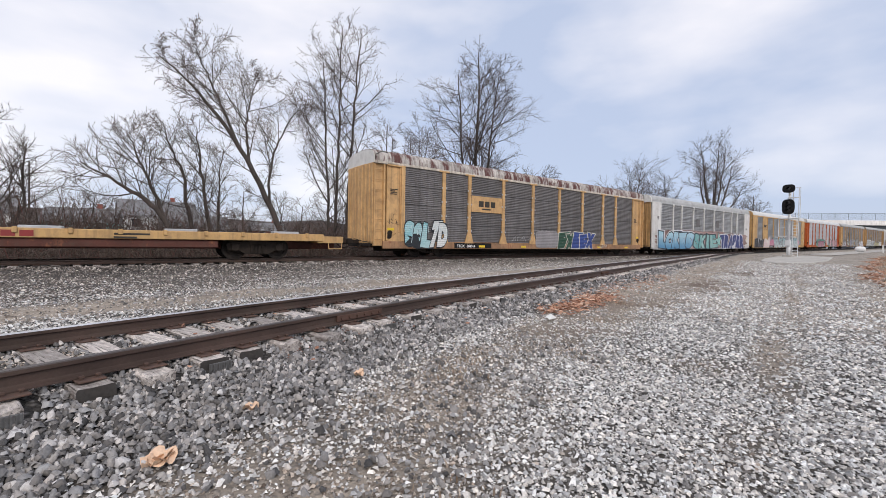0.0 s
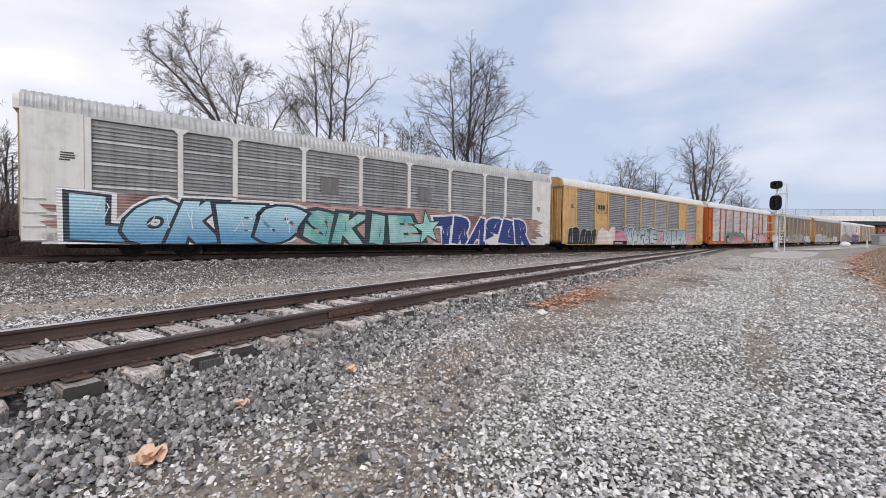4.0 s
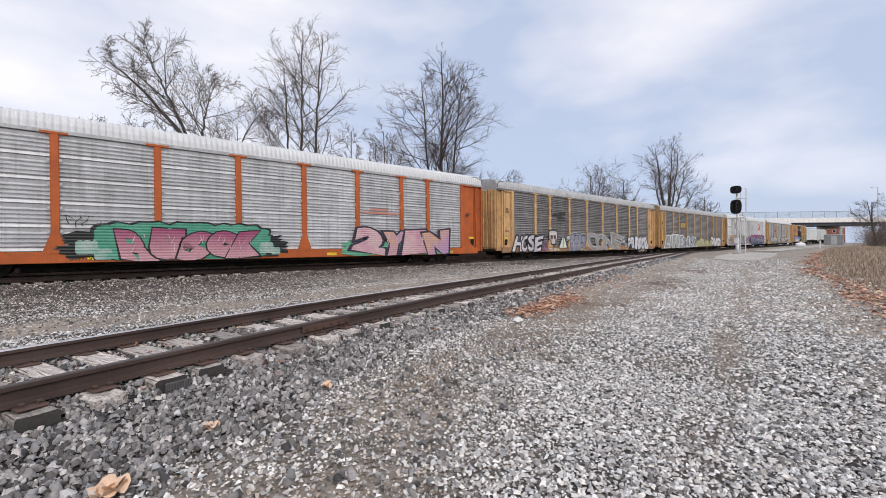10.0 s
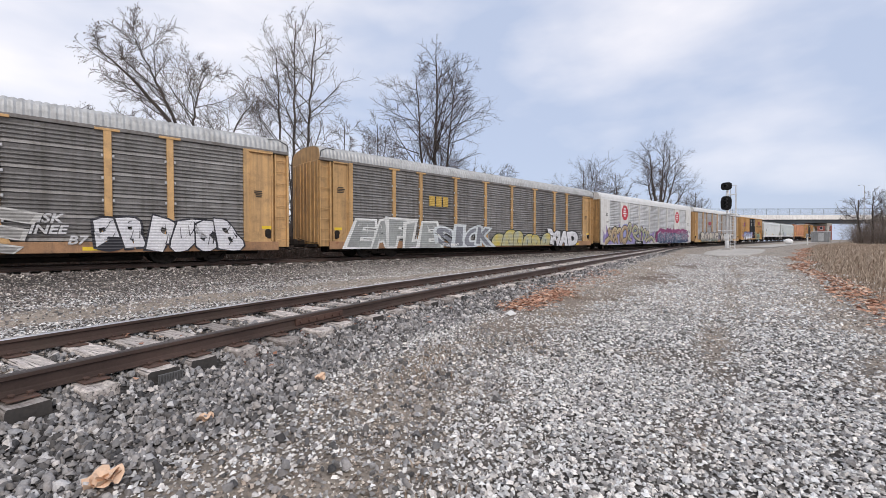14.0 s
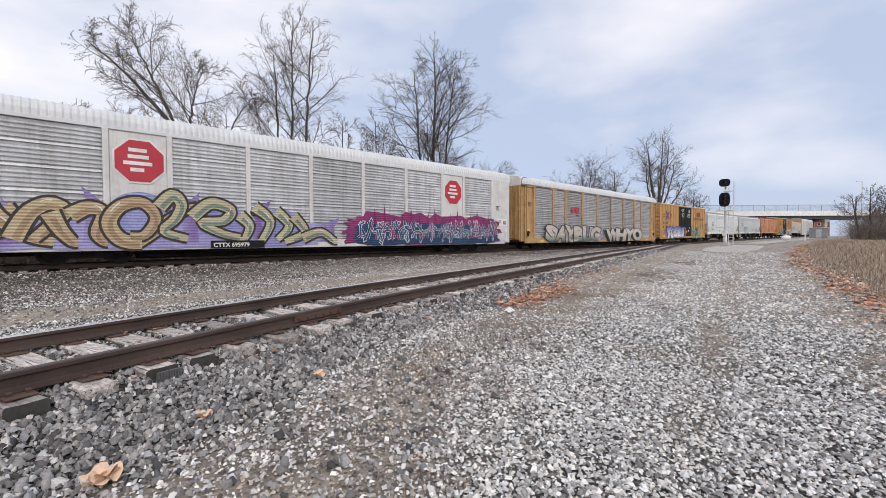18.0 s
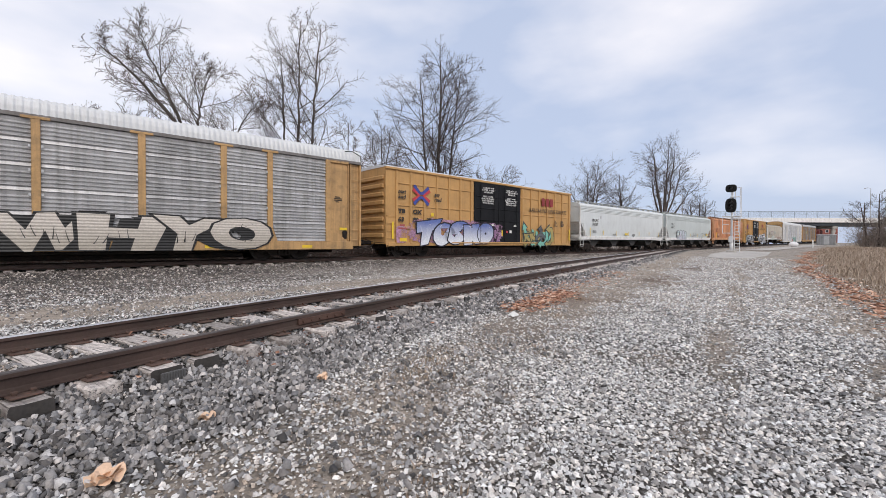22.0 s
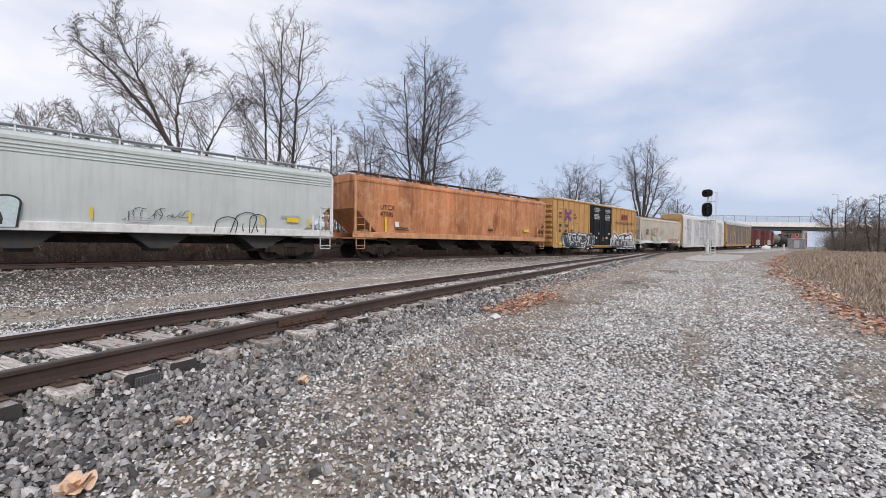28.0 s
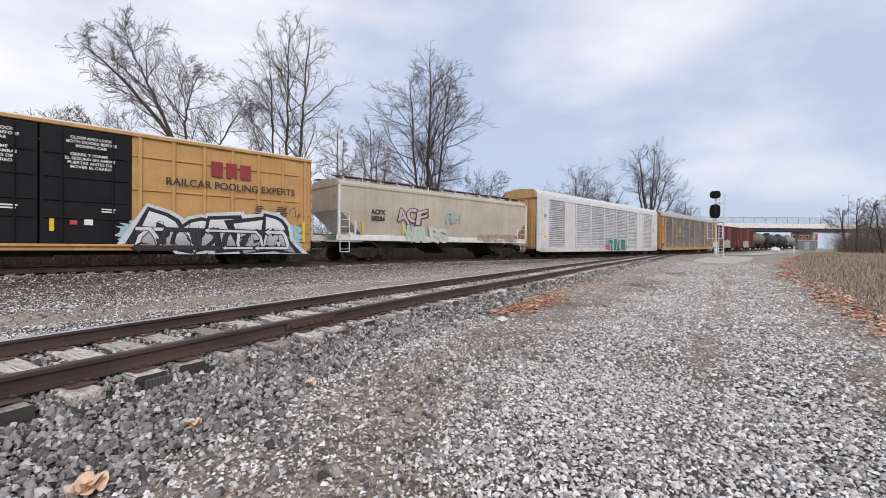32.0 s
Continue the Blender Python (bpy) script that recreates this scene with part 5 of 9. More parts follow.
                ladder(car, *((e0 + 0.06, e0 + 0.6) if sx < 0 else (e1 - 0.6, e1 - 0.06)), y + sy * 0.06, 0.62, 2.0, 4, frame, "grab_iron")
            if sy < 0:
                bars(car, e0 + (0.95 if sx < 0 else 0.35), 3.1 if sx > 0 else 3.6, y - 0.07 if style == "B" else y + 0.03, 0.45, 4, 0.045, DARK_MARK, index * 3 + sx)
                if style == "B":
                    plate_mark(car, e0 + (1.25 if sx < 0 else 0.55), 1.75, y - 0.067, 0.5, 0.16, YELLOW_MARK)
                    plate_mark(car, e0 + (0.95 if sx < 0 else 1.45), 1.5, y - 0.067, 0.28, 0.3, WHITE_MARK)
                else:
                    plate_mark(car, (e0 + 1.0 if sx < 0 else e1 - 1.0), 1.5, y + 0.03, 0.42, 0.13, YELLOW_MARK)
                    part("hand_brake", Shape().box(e0 + 0.8, e0 + 1.05, y - 0.02, y + 0.04, 1.0, 1.35, 0.03).tube((e0 + 0.92, y - 0.06, 1.3), (e0 + 0.92, y + 0.02, 1.3), 0.13, 10), dark, car)
    for sx in (-1, 1):
        x = sx * H
        for k in range(4):
            y0 = -1.5 + 0.75 * k
            bow = 0.05 if k in (1, 2) else 0.0
            part("end_door_leaf", Shape().box(min(x, x + sx * (0.06 + bow)), max(x, x + sx * (0.06 + bow)), y0 + 0.02, y0 + 0.73, 0.72, 4.9, 0.03).box(min(x, x + sx * (0.1 + bow)), max(x, x + sx * (0.1 + bow)), y0 + 0.33, y0 + 0.41, 0.8, 4.8, 0.01), end or frame, car)
        prof = [(-1.56, 4.9), (-1.56, 5.2), (-1.48, 5.4), (-1.3, 5.53), (-0.8, 5.64), (0, 5.69), (0.8, 5.64), (1.3, 5.53), (1.48, 5.4), (1.56, 5.2), (1.56, 4.9)]
        part("end_cap", Shape().sweep(prof, [x - sx * 0.04, x + sx * (0.02 if style == "A" else 0.16)], True), cap or roof, car)
        part("bumper_plate", Shape().box(min(x, x + sx * 0.12), max(x, x + sx * 0.12), -1.3, 1.3, 0.56, 0.74, 0.02), dark, car)
        if style == "A":
            part("corner_rod", Shape().path([(x - sx * 0.02, -1.6, 5.02), (x - sx * 0.05, -1.62, 5.3), (x - sx * 0.45, -1.5, 5.52), (x - sx * 0.9, -1.47, 5.47)], 0.02, 5), BLACK_PAINT, car)
        truck(car, sx * 9.75)
    for x in (-10.9, -6.2, -2.4, 2.8, 6.6, 10.7):
        plate_mark(car, x, 0.62, -1.644, 0.5, 0.13, YELLOW_MARK, "reflector")
    me = roof_mesh(roof, H)
    part("roof", me, None, car)
    couplers(car, H)
    TRAIN.append((car, (CUTS[index] + CUTS[index + 1]) / 2, 9.75))
    return car


CHORD_DARK = surface("grimy_top_chord", (0.20, 0.19, 0.185), 0.6, 0.2, vary=0.2, dirty=0.3, streak=0.3)
CHORD_CREAM = surface("worn_cream_chord", (0.62, 0.56, 0.48), 0.7, vary=0.2, dirty=0.3, streak=0.3, rust=0.2)
BRACKET = Shape().box(-0.035, 0.035, -0.02, 0.02, -0.05, 0.05, 0.008).mesh("bracket", GALV)
GY = -1.668
YEL = dict(dirty=0.28, streak=0.28, dirt=(0.2, 0.13, 0.075))
FRAME_YELLOW = surface("faded_yellow_paint", (0.60, 0.37, 0.165), 0.65, vary=0.16, **YEL)
FRAME_YELLOW_B = surface("golden_yellow_paint", (0.56, 0.35, 0.145), 0.6, vary=0.12, seed=4, **YEL)
FRAME_OCHRE = surface("ochre_yellow_paint", (0.50, 0.305, 0.13), 0.6, vary=0.15, seed=7, dirty=0.3, streak=0.3, dirt=(0.14, 0.1, 0.06), rust=0.08)
FRAME_WHITE = surface("white_car_paint", (0.66, 0.655, 0.64), 0.5, vary=0.07, dirty=0.2, streak=0.16, dirt=(0.36, 0.32, 0.27), seed=2)
FRAME_ORANGE = surface("burnt_orange_paint", (0.47, 0.108, 0.024), 0.6, gloss=0.35, vary=0.16, dirty=0.2, streak=0.2, dirt=(0.16, 0.07, 0.04), seed=3)
FRAME_BROWN = surface("brown_stained_sill", (0.34, 0.19, 0.10), 0.75, vary=0.25, dirty=0.35, streak=0.2, rust=0.3, seed=9)
SHEET_DARK = surface("grimy_grey_sheet", (0.165, 0.158, 0.158), 0.6, 0.25, vary=0.2, dirty=0.3, streak=0.35, dirt=(0.09, 0.08, 0.075), random=0.14)
SHEET_GREY = surface("dull_galvanised_sheet", (0.27, 0.262, 0.258), 0.55, 0.3, vary=0.16, dirty=0.3, streak=0.4, dirt=(0.12, 0.11, 0.1), random=0.12, seed=5)
SHEET_MID = surface("grey_galvanised_sheet", (0.38, 0.39, 0.40), 0.5, 0.4, vary=0.14, dirty=0.2, streak=0.32, dirt=(0.16, 0.155, 0.15), random=0.12, seed=6)
SHEET_DULL = surface("weathered_galvanised_sheet", (0.50, 0.50, 0.505), 0.5, 0.4, vary=0.15, dirty=0.2, streak=0.3, dirt=(0.2, 0.19, 0.18), random=0.12, seed=7)
SHEET_BRIGHT = surface("bright_galvanised_sheet", (0.62, 0.63, 0.645), 0.52, 0.3, vary=0.12, dirty=0.16, streak=0.26, dirt=(0.25, 0.24, 0.23), random=0.1, seed=8)
ROOF_WHITE = surface("white_ribbed_roof", (0.63, 0.645, 0.655), 0.55, 0.1, vary=0.07, dirty=0.14, dirt=(0.4, 0.39, 0.37))
ROOF_GREY = surface("grey_ribbed_roof", (0.46, 0.47, 0.475), 0.5, 0.25, vary=0.1, dirty=0.2, streak=0.15)
ROOF_RUST = surface("peeling_rusty_roof", (0.52, 0.49, 0.465), 0.75, 0.05, vary=0.25, scale=0.8, dirty=0.35, streak=0.4, rust=0.66, rust_color=(0.075, 0.03, 0.027), rust_stretch=(1.6, 0.5, 0.5))


def logo_blocks(parent, x, z, y, w, h, material, pieces, name="emblem"):
    """A company mark as plain blocks."""
    s = Shape()
    for i in range(pieces):
        a = x + w * i / pieces
        s.box(a, a + w / pieces * 0.78, y - 0.003, y + 0.001, z, z + h)
    return part(name, s, material, parent)


def star(parent, x, z, r, y, fill, edge):
    """A sprayed five-pointed star with a dark edge."""
    for name, k, dy, mat in (("graffiti_edge", 1.16, 0.0, edge), ("graffiti_fill", 1.0, -0.002, fill)):
        pts = [(x + r * k * (1.0 if i % 2 == 0 else 0.4) * math.cos(math.pi / 2 + math.pi * i / 5 + 0.15), y + dy, z + r * k * (1.0 if i % 2 == 0 else 0.4) * math.sin(math.pi / 2 + math.pi * i / 5 + 0.15)) for i in range(10)]
        part(name, Shape().add([(x, y + dy, z)] + pts, [(0, i + 1, (i + 1) % 10 + 1) for i in range(10)]), mat, parent)


def car_one():
    c = car_carrier(1, "grimy yellow and grey car carrier with peeling rusty roof and graffiti", FRAME_YELLOW, SHEET_DARK, ROOF_RUST, "A", cap=WHITE_PAINT, sheets=4, flat=0.16, sill=FRAME_BROWN, chord=CHORD_CREAM)
    y = GY
    part("lettered_panel", Shape().box(-7.1, -4.48, -1.625, -1.60, 2.72, 3.7, 0.01), FRAME_YELLOW, c, "yellow panel with worn dark company mark")
    logo_blocks(c, -6.5, 3.05, -1.628, 1.5, 0.36, DARK_MARK, 3)
    bars(c, -6.55, 2.92, -1.628, 1.6, 1, 0.09, DARK_MARK, 1)
    teal, chalk = paint((0.26, 0.52, 0.57), (0.42, 0.60, 0.62)), paint((0.58, 0.64, 0.64), (0.66, 0.68, 0.67))
    letters(c, "SeLTD", -11.8, -9.0, 0.5, 1.98, y, [teal, teal, teal, chalk, chalk], paint((0.02, 0.025, 0.03)), 1, bold=0.1, wide=0.045, tilt=5, shine=paint((0.6, 0.72, 0.74)))
    green, navy = paint((0.025, 0.085, 0.05)), paint((0.04, 0.08, 0.30))
    letters(c, "EXEEX", 1.4, 5.7, 0.5, 1.68, y, [green, green, navy, navy, navy], paint((0.66, 0.64, 0.56)), 5, bold=0.13, wide=0.045, tilt=4, shine=paint((0.02, 0.02, 0.03)))
    cloud_patch(c, -1.2, 1.3, 0.55, 1.75, y, paint((0.22, 0.215, 0.22), (0.30, 0.28, 0.29)), 8, 0.1)
    tag_scrawl(c, 6.6, 7.6, 0.6, 0.9, y, paint((0.6, 0.6, 0.6)), 6)
    tag_scrawl(c, -3.6, -1.7, 1.0, 1.35, y, paint((0.4, 0.4, 0.4)), 3)
    tag_scrawl(c, -13.0, -12.1, 1.0, 1.35, -1.56, DARK_MARK, 4, 0.022)
    tag_scrawl(c, -12.95, -12.15, 1.75, 2.3, -1.56, DARK_MARK, 14, 0.022)
    number_board(c, -8.4, -5.4, -1.643)
    lettering("TTGX   604014", 0.22, WHITE_MARK, c, -8.2, 0.56, -1.647, "car_number", 0.006)


def car_two():
    c = car_carrier(2, "white car carrier with grey ribbed panels and blue graffiti", FRAME_WHITE, SHEET_MID, ROOF_GREY, "B", cap=WHITE_PAINT, end=FRAME_OCHRE)
    cloud_patch(c, -12.6, 12.4, 0.5, 2.35, GY, paint((0.17, 0.09, 0.075), (0.36, 0.25, 0.22)), 4, 0.18)
    letters(c, "LOKES", -12.3, -4.7, 0.5, 2.2, GY - 0.03, paint((0.10, 0.28, 0.46), (0.40, 0.62, 0.72), fade=(0.6, 2.1)), paint((0.02, 0.03, 0.05)), 18, bold=0.12, wide=0.06, tilt=12, halo=paint((0.74, 0.76, 0.78)), shine=paint((0.72, 0.78, 0.82)))
    star(c, 2.6, 1.4, 0.95, GY - 0.06, paint((0.22, 0.50, 0.46), (0.36, 0.60, 0.56)), paint((0.02, 0.03, 0.03)))
    letters(c, "SKIE", -4.2, 1.8, 0.5, 2.1, GY - 0.03, paint((0.12, 0.36, 0.36), (0.35, 0.55, 0.52)), paint((0.03, 0.05, 0.06)), 9, bold=0.07, halo=paint((0.5, 0.32, 0.30)))
    letters(c, "TRASER", 3.3, 11.3, 0.5, 2.15, GY - 0.03, paint((0.025, 0.045, 0.20)), paint((0.72, 0.72, 0.74)), 10, bold=0.1, wide=0.06)
    for a in (-3.1, 2.5):
        plate_mark(c, a, 3.3, -1.61, 0.9, 0.75, SHEET_DARK, "vent_patch")


def car_three():
    c = car_carrier(3, "yellow car carrier with grey panels, white roof and graffiti", FRAME_YELLOW_B, SHEET_MID, ROOF_WHITE, "B", cap=FRAME_YELLOW_B, solid_bays=(1, 7), flat=0.22, chord=FRAME_YELLOW_B)
    logo_blocks(c, -8.78, 3.42, -1.6, 1.15, 0.36, DARK_MARK, 3)
    bars(c, -8.7, 3.34, -1.6, 1.0, 1, 0.02, DARK_MARK, 2)
    for bx, sx in ((-9.02, 1), (-7.38, -1)):
        part("emblem_bracket", Shape().box(bx - 0.035, bx + 0.035, -1.603, -1.599, 3.22, 3.86).box(min(bx, bx + sx * 0.14), max(bx, bx + sx * 0.14), -1.603, -1.599, 3.8, 3.86).box(min(bx, bx + sx * 0.14), max(bx, bx + sx * 0.14), -1.603, -1.599, 3.22, 3.28), DARK_MARK, c)
    for bx in (-8.85, -8.7, -7.75, -7.6):
        part("emblem_dot", Shape().tube((bx, -1.598, 3.13), (bx, -1.604, 3.13), 0.05, 8), DARK_MARK, c)
    bubbles(c, -13.0, -9.3, 0.5, 2.0, GY, paint((0.012, 0.012, 0.014)), paint((0.6, 0.6, 0.6)), 5, 3, 0.035)
    bubbles(c, -8.9, -6.3, 0.5, 2.1, GY, paint((0.62, 0.42, 0.42), (0.7, 0.66, 0.62)), paint((0.72, 0.62, 0.6)), 3, 6, 0.05)
    cloud_patch(c, -6.0, 9.9, 0.6, 1.75, GY, paint((0.55, 0.16, 0.28), (0.50, 0.30, 0.34)), 5, 0.2)
    letters(c, "VAGUE-JABER", -4.3, 8.9, 0.5, 1.95, GY - 0.014, paint((0.52, 0.57, 0.57), (0.27, 0.40, 0.43), fade=(0.6, 1.9)), paint((0.02, 0.02, 0.025)), 12, bold=0.07, wide=0.045, shine=paint((0.70, 0.72, 0.72)), halo=paint((0.62, 0.64, 0.65)))
    number_board(c, -6.4, -4.1, -1.685)
    lettering("CTTX 694653", 0.24, WHITE_MARK, c, -6.2, 0.55, -1.69, "car_number", 0.006)


def car_four():
    c = car_carrier(4, "burnt-orange car carrier with bright ribbed panels and white roof", FRAME_ORANGE, SHEET_BRIGHT, ROOF_WHITE, "A", cap=WHITE_PAINT, flat=0.3, chord=ROOF_GREY)
    black = paint((0.012, 0.016, 0.014))
    cloud_patch(c, -7.0, 0.4, 0.55, 1.55, GY + 0.008, black, 13, 0.3, "graffiti_edge")
    cloud_patch(c, -6.3, -0.1, 0.5, 1.97, GY + 0.006, black, 3, 0.1, "graffiti_edge")
    cloud_patch(c, -6.2, -0.2, 0.5, 1.9, GY, paint((0.05, 0.27, 0.17), (0.10, 0.36, 0.25)), 3, 0.1)
    for k, (bx, bz, br) in enumerate(((-6.45, 1.0, 0.3), (-6.0, 0.75, 0.25), (-0.35, 0.95, 0.3), (0.05, 0.8, 0.2))):
        cloud_patch(c, bx - br, bx + br, bz - br * 0.8, bz + br * 0.8, GY - 0.002 - 0.001 * k, paint((0.45, 0.52, 0.48), (0.12, 0.34, 0.26)), 30 + k, 0.12, "graffiti_blot")
    letters(c, "RUSCK", -5.5, -0.7, 0.5, 1.65, GY - 0.014, paint((0.56, 0.30, 0.34), (0.30, 0.06, 0.14), fade=(0.6, 1.75)), black, 4, bold=0.2, wide=0.05, tilt=6, shine=paint((0.70, 0.52, 0.54)))
    tag_scrawl(c, -6.9, -6.2, 1.7, 2.1, GY, DARK_MARK, 15)
    cloud_patch(c, 3.4, 10.6, 0.5, 1.25, GY, paint((0.07, 0.36, 0.20), (0.16, 0.42, 0.28)), 7, 0.25)
    rose, peach = paint((0.55, 0.26, 0.36), (0.62, 0.44, 0.44)), paint((0.62, 0.36, 0.22), (0.45, 0.28, 0.45))
    letters(c, "2YEN", 4.2, 10.4, 0.5, 1.9, GY - 0.014, [rose, peach, rose, peach], paint((0.04, 0.03, 0.05)), 8, bold=0.1, wide=0.06, shine=paint((0.7, 0.62, 0.62)))
    bars(c, 4.6, 2.95, -1.62, 2.4, 2, 0.1, paint((0.6, 0.25, 0.2), ribs=0), 1)
    tag_scrawl(c, -13.0, -12.2, 1.55, 1.95, -1.56, DARK_MARK, 5)
    lettering("301725", 0.2, DARK_MARK, c, -6.9, 0.56, -1.647, "car_number", 0.004)


def car_five():
    c = car_carrier(5, "yellow-framed car carrier with dull grey panels and graffiti", FRAME_YELLOW, SHEET_GREY, ROOF_GREY, "A", cap=ROOF_GREY, sill=FRAME_BROWN, flat=0.3)
    letters(c, "HOSE", -11.8, -8.5, 0.5, 1.7, GY, paint((0.70, 0.68, 0.70), (0.50, 0.46, 0.50)), paint((0.02, 0.018, 0.02)), 3, bold=0.04, wide=0.07, tilt=14)
    cloud_patch(c, -8.7, -7.7, 0.5, 1.2, GY + 0.004, paint((0.30, 0.14, 0.25), soft=0.5), 2, 0.3)
    dark, bone = paint((0.02, 0.02, 0.02)), paint((0.66, 0.62, 0.60))
    cloud_patch(c, -7.52, -6.28, 1.35, 2.2, GY + 0.004, dark, 3, 0.04, "graffiti_edge")
    cloud_patch(c, -7.25, -6.5, 1.0, 1.5, GY + 0.002, dark, 5, 0.06, "graffiti_edge")
    cloud_patch(c, -7.43, -6.37, 1.42, 2.12, GY, bone, 3, 0.04, "graffiti_blot")
    cloud_patch(c, -7.15, -6.6, 1.08, 1.5, GY - 0.001, bone, 5, 0.06, "graffiti_blot")
    for dx in (-7.12, -6.68):
        cloud_patch(c, dx - 0.17, dx + 0.17, 1.48, 1.78, GY - 0.004, paint((0.12, 0.04, 0.04)), 5, 0.05, "graffiti_spot")
    mint = paint((0.60, 0.68, 0.58), (0.70, 0.72, 0.64))
    part("graffiti_edge", Shape().add([(-6.1, GY + 0.002, 0.72), (-4.8, GY + 0.002, 0.72), (-5.0, GY + 0.002, 1.22), (-5.24, GY + 0.002, 1.66), (-5.56, GY + 0.002, 1.68), (-5.84, GY + 0.002, 1.24)], [(0, 1, 2, 3, 4, 5)]), dark, c)
    for pts in ([(-6.02, 0.77), (-5.46, 0.74), (-5.43, 1.63), (-5.54, 1.62), (-5.78, 1.2)], [(-5.41, 0.74), (-4.9, 0.77), (-5.06, 1.2), (-5.27, 1.6), (-5.38, 1.63)]):
        part("graffiti_fill", Shape().add([(p, GY, q) for p, q in pts], [(0, 1, 2, 3, 4)]), mint, c)
    part("graffiti_edge", Shape().add([(-4.98, GY, 1.3), (-4.4, GY, 1.36), (-4.4, GY, 1.8), (-4.98, GY, 1.74)], [(0, 1, 2, 3)]), dark, c)
    part("graffiti_fill", Shape().add([(-4.93, GY - 0.002, 1.35), (-4.45, GY - 0.002, 1.4), (-4.45, GY - 0.002, 1.75), (-4.93, GY - 0.002, 1.7)], [(0, 1, 2, 3)]), paint((0.55, 0.58, 0.54)), c)
    tag_scrawl(c, -4.85, -4.6, 1.42, 1.65, GY - 0.004, dark, 12, 0.04)
    letters(c, "KEMT", -4.3, -1.8, 0.5, 1.85, GY, paint((0.30, 0.29, 0.36), (0.20, 0.20, 0.25)), paint((0.03, 0.03, 0.05)), 5, bold=0.16, wide=0.05, halo=paint((0.55, 0.60, 0.62)), shine=paint((0.5, 0.5, 0.55)))
    letters(c, "CONE", -1.4, 4.8, 0.5, 2.0, GY, paint((0.24, 0.235, 0.225), (0.32, 0.31, 0.30)), paint((0.56, 0.55, 0.53)), 6, bold=0.03, wide=0.03, tilt=18, shine=paint((0.5, 0.49, 0.47)))
    white, ink = paint((0.74, 0.74, 0.76), (0.62, 0.62, 0.66)), paint((0.03, 0.03, 0.04))
    letters(c, "3R", 6.75, 8.2, 0.6, 1.8, GY, white, ink, 7, bold=0.16, wide=0.07, shine=ink)
    letters(c, "PUSB", 8.35, 11.4, 0.45, 1.8, GY - 0.01, white, ink, 9, bold=0.2, wide=0.055, tilt=5, shine=ink)
    for words, tx, tz in (("MSK", 4.95, 1.52), ("INEE", 5.0, 1.14), ("B7", 5.95, 0.78)):
        lettering(words, 0.42, paint((0.65, 0.65, 0.66)), c, tx, tz, GY, "graffiti_tag", 0.012, 0.25, widen=1.1)
    bars(c, -7.0, 3.55, -1.62, 1.9, 3, 0.055, DARK_MARK, 3)
    logo_blocks(c, -5.9, 3.45, -1.62, 0.9, 0.22, DARK_MARK, 2)
    bars(c, -6.2, 3.2, -1.62, 1.6, 2, 0.1, DARK_MARK, 4)
    lettering("TTGX  820905", 0.24, WHITE_MARK, c, -7.5, 0.55, -1.647, "car_number", 0.006)
    lettering("26746", 0.17, DARK_MARK, c, -12.75, 1.95, -1.545, "panel_number", 0.004)


def car_six():
    c = car_carrier(6, "grey-panelled yellow car carrier with white and yellow graffiti", FRAME_OCHRE, SHEET_GREY, ROOF_GREY, "A", cap=FRAME_OCHRE, sill=FRAME_BROWN, flat=0.24)
    logo_blocks(c, -6.6, 3.0, -1.62, 1.7, 0.62, paint((0.55, 0.36, 0.08)), 3)
    letters(c, "EAFLE", -11.8, -6.0, 0.5, 2.0, GY, paint((0.26, 0.27, 0.265), (0.34, 0.36, 0.35)), paint((0.74, 0.75, 0.74)), 3, bold=0.05, wide=0.07)
    letters(c, "SICK", -5.9, -1.1, 0.55, 1.75, GY - 0.012, paint((0.22, 0.23, 0.26)), paint((0.62, 0.66, 0.68)), 4, bold=0.04)
    bubbles(c, -0.8, 6.2, 0.5, 1.75, GY, paint((0.56, 0.44, 0.06), (0.36, 0.38, 0.30)), paint((0.03, 0.04, 0.03)), 6, 5, 0.06)
    letters(c, "MAD", 6.3, 10.6, 0.5, 1.75, GY - 0.012, paint((0.72, 0.72, 0.75)), paint((0.03, 0.03, 0.035)), 6, bold=0.1, wide=0.05)
    lettering("TTGX 980647", 0.24, WHITE_MARK, c, -5.6, 0.55, -1.70, "car_number", 0.006)
    tag_scrawl(c, 11.0, 12.2, 1.3, 1.9, GY + 0.02, paint((0.66, 0.66, 0.66)), 9)


def octagon(parent, x, z, y, r):
    ring = [(x + r * 0.98 * math.cos(math.pi / 8 + math.pi / 4 * i), z + r * math.sin(math.pi / 8 + math.pi / 4 * i)) for i in range(8)]
    e = part("emblem", Shape().prism(ring, y - 0.004, y), plain("emblem_white", (0.72, 0.72, 0.72)), parent, "red octagon emblem with white border and bars")
    part("emblem_field", Shape().prism([(x + (p - x) * 0.92, z + (q - z) * 0.92) for p, q in ring], y - 0.009, y - 0.004), plain("emblem_red", (0.48, 0.03, 0.05)), e)
    bars(e, x - r * 0.55, z + r * 0.45, y - 0.012, r * 1.15, 4, r * 0.15, WHITE_MARK, 3)


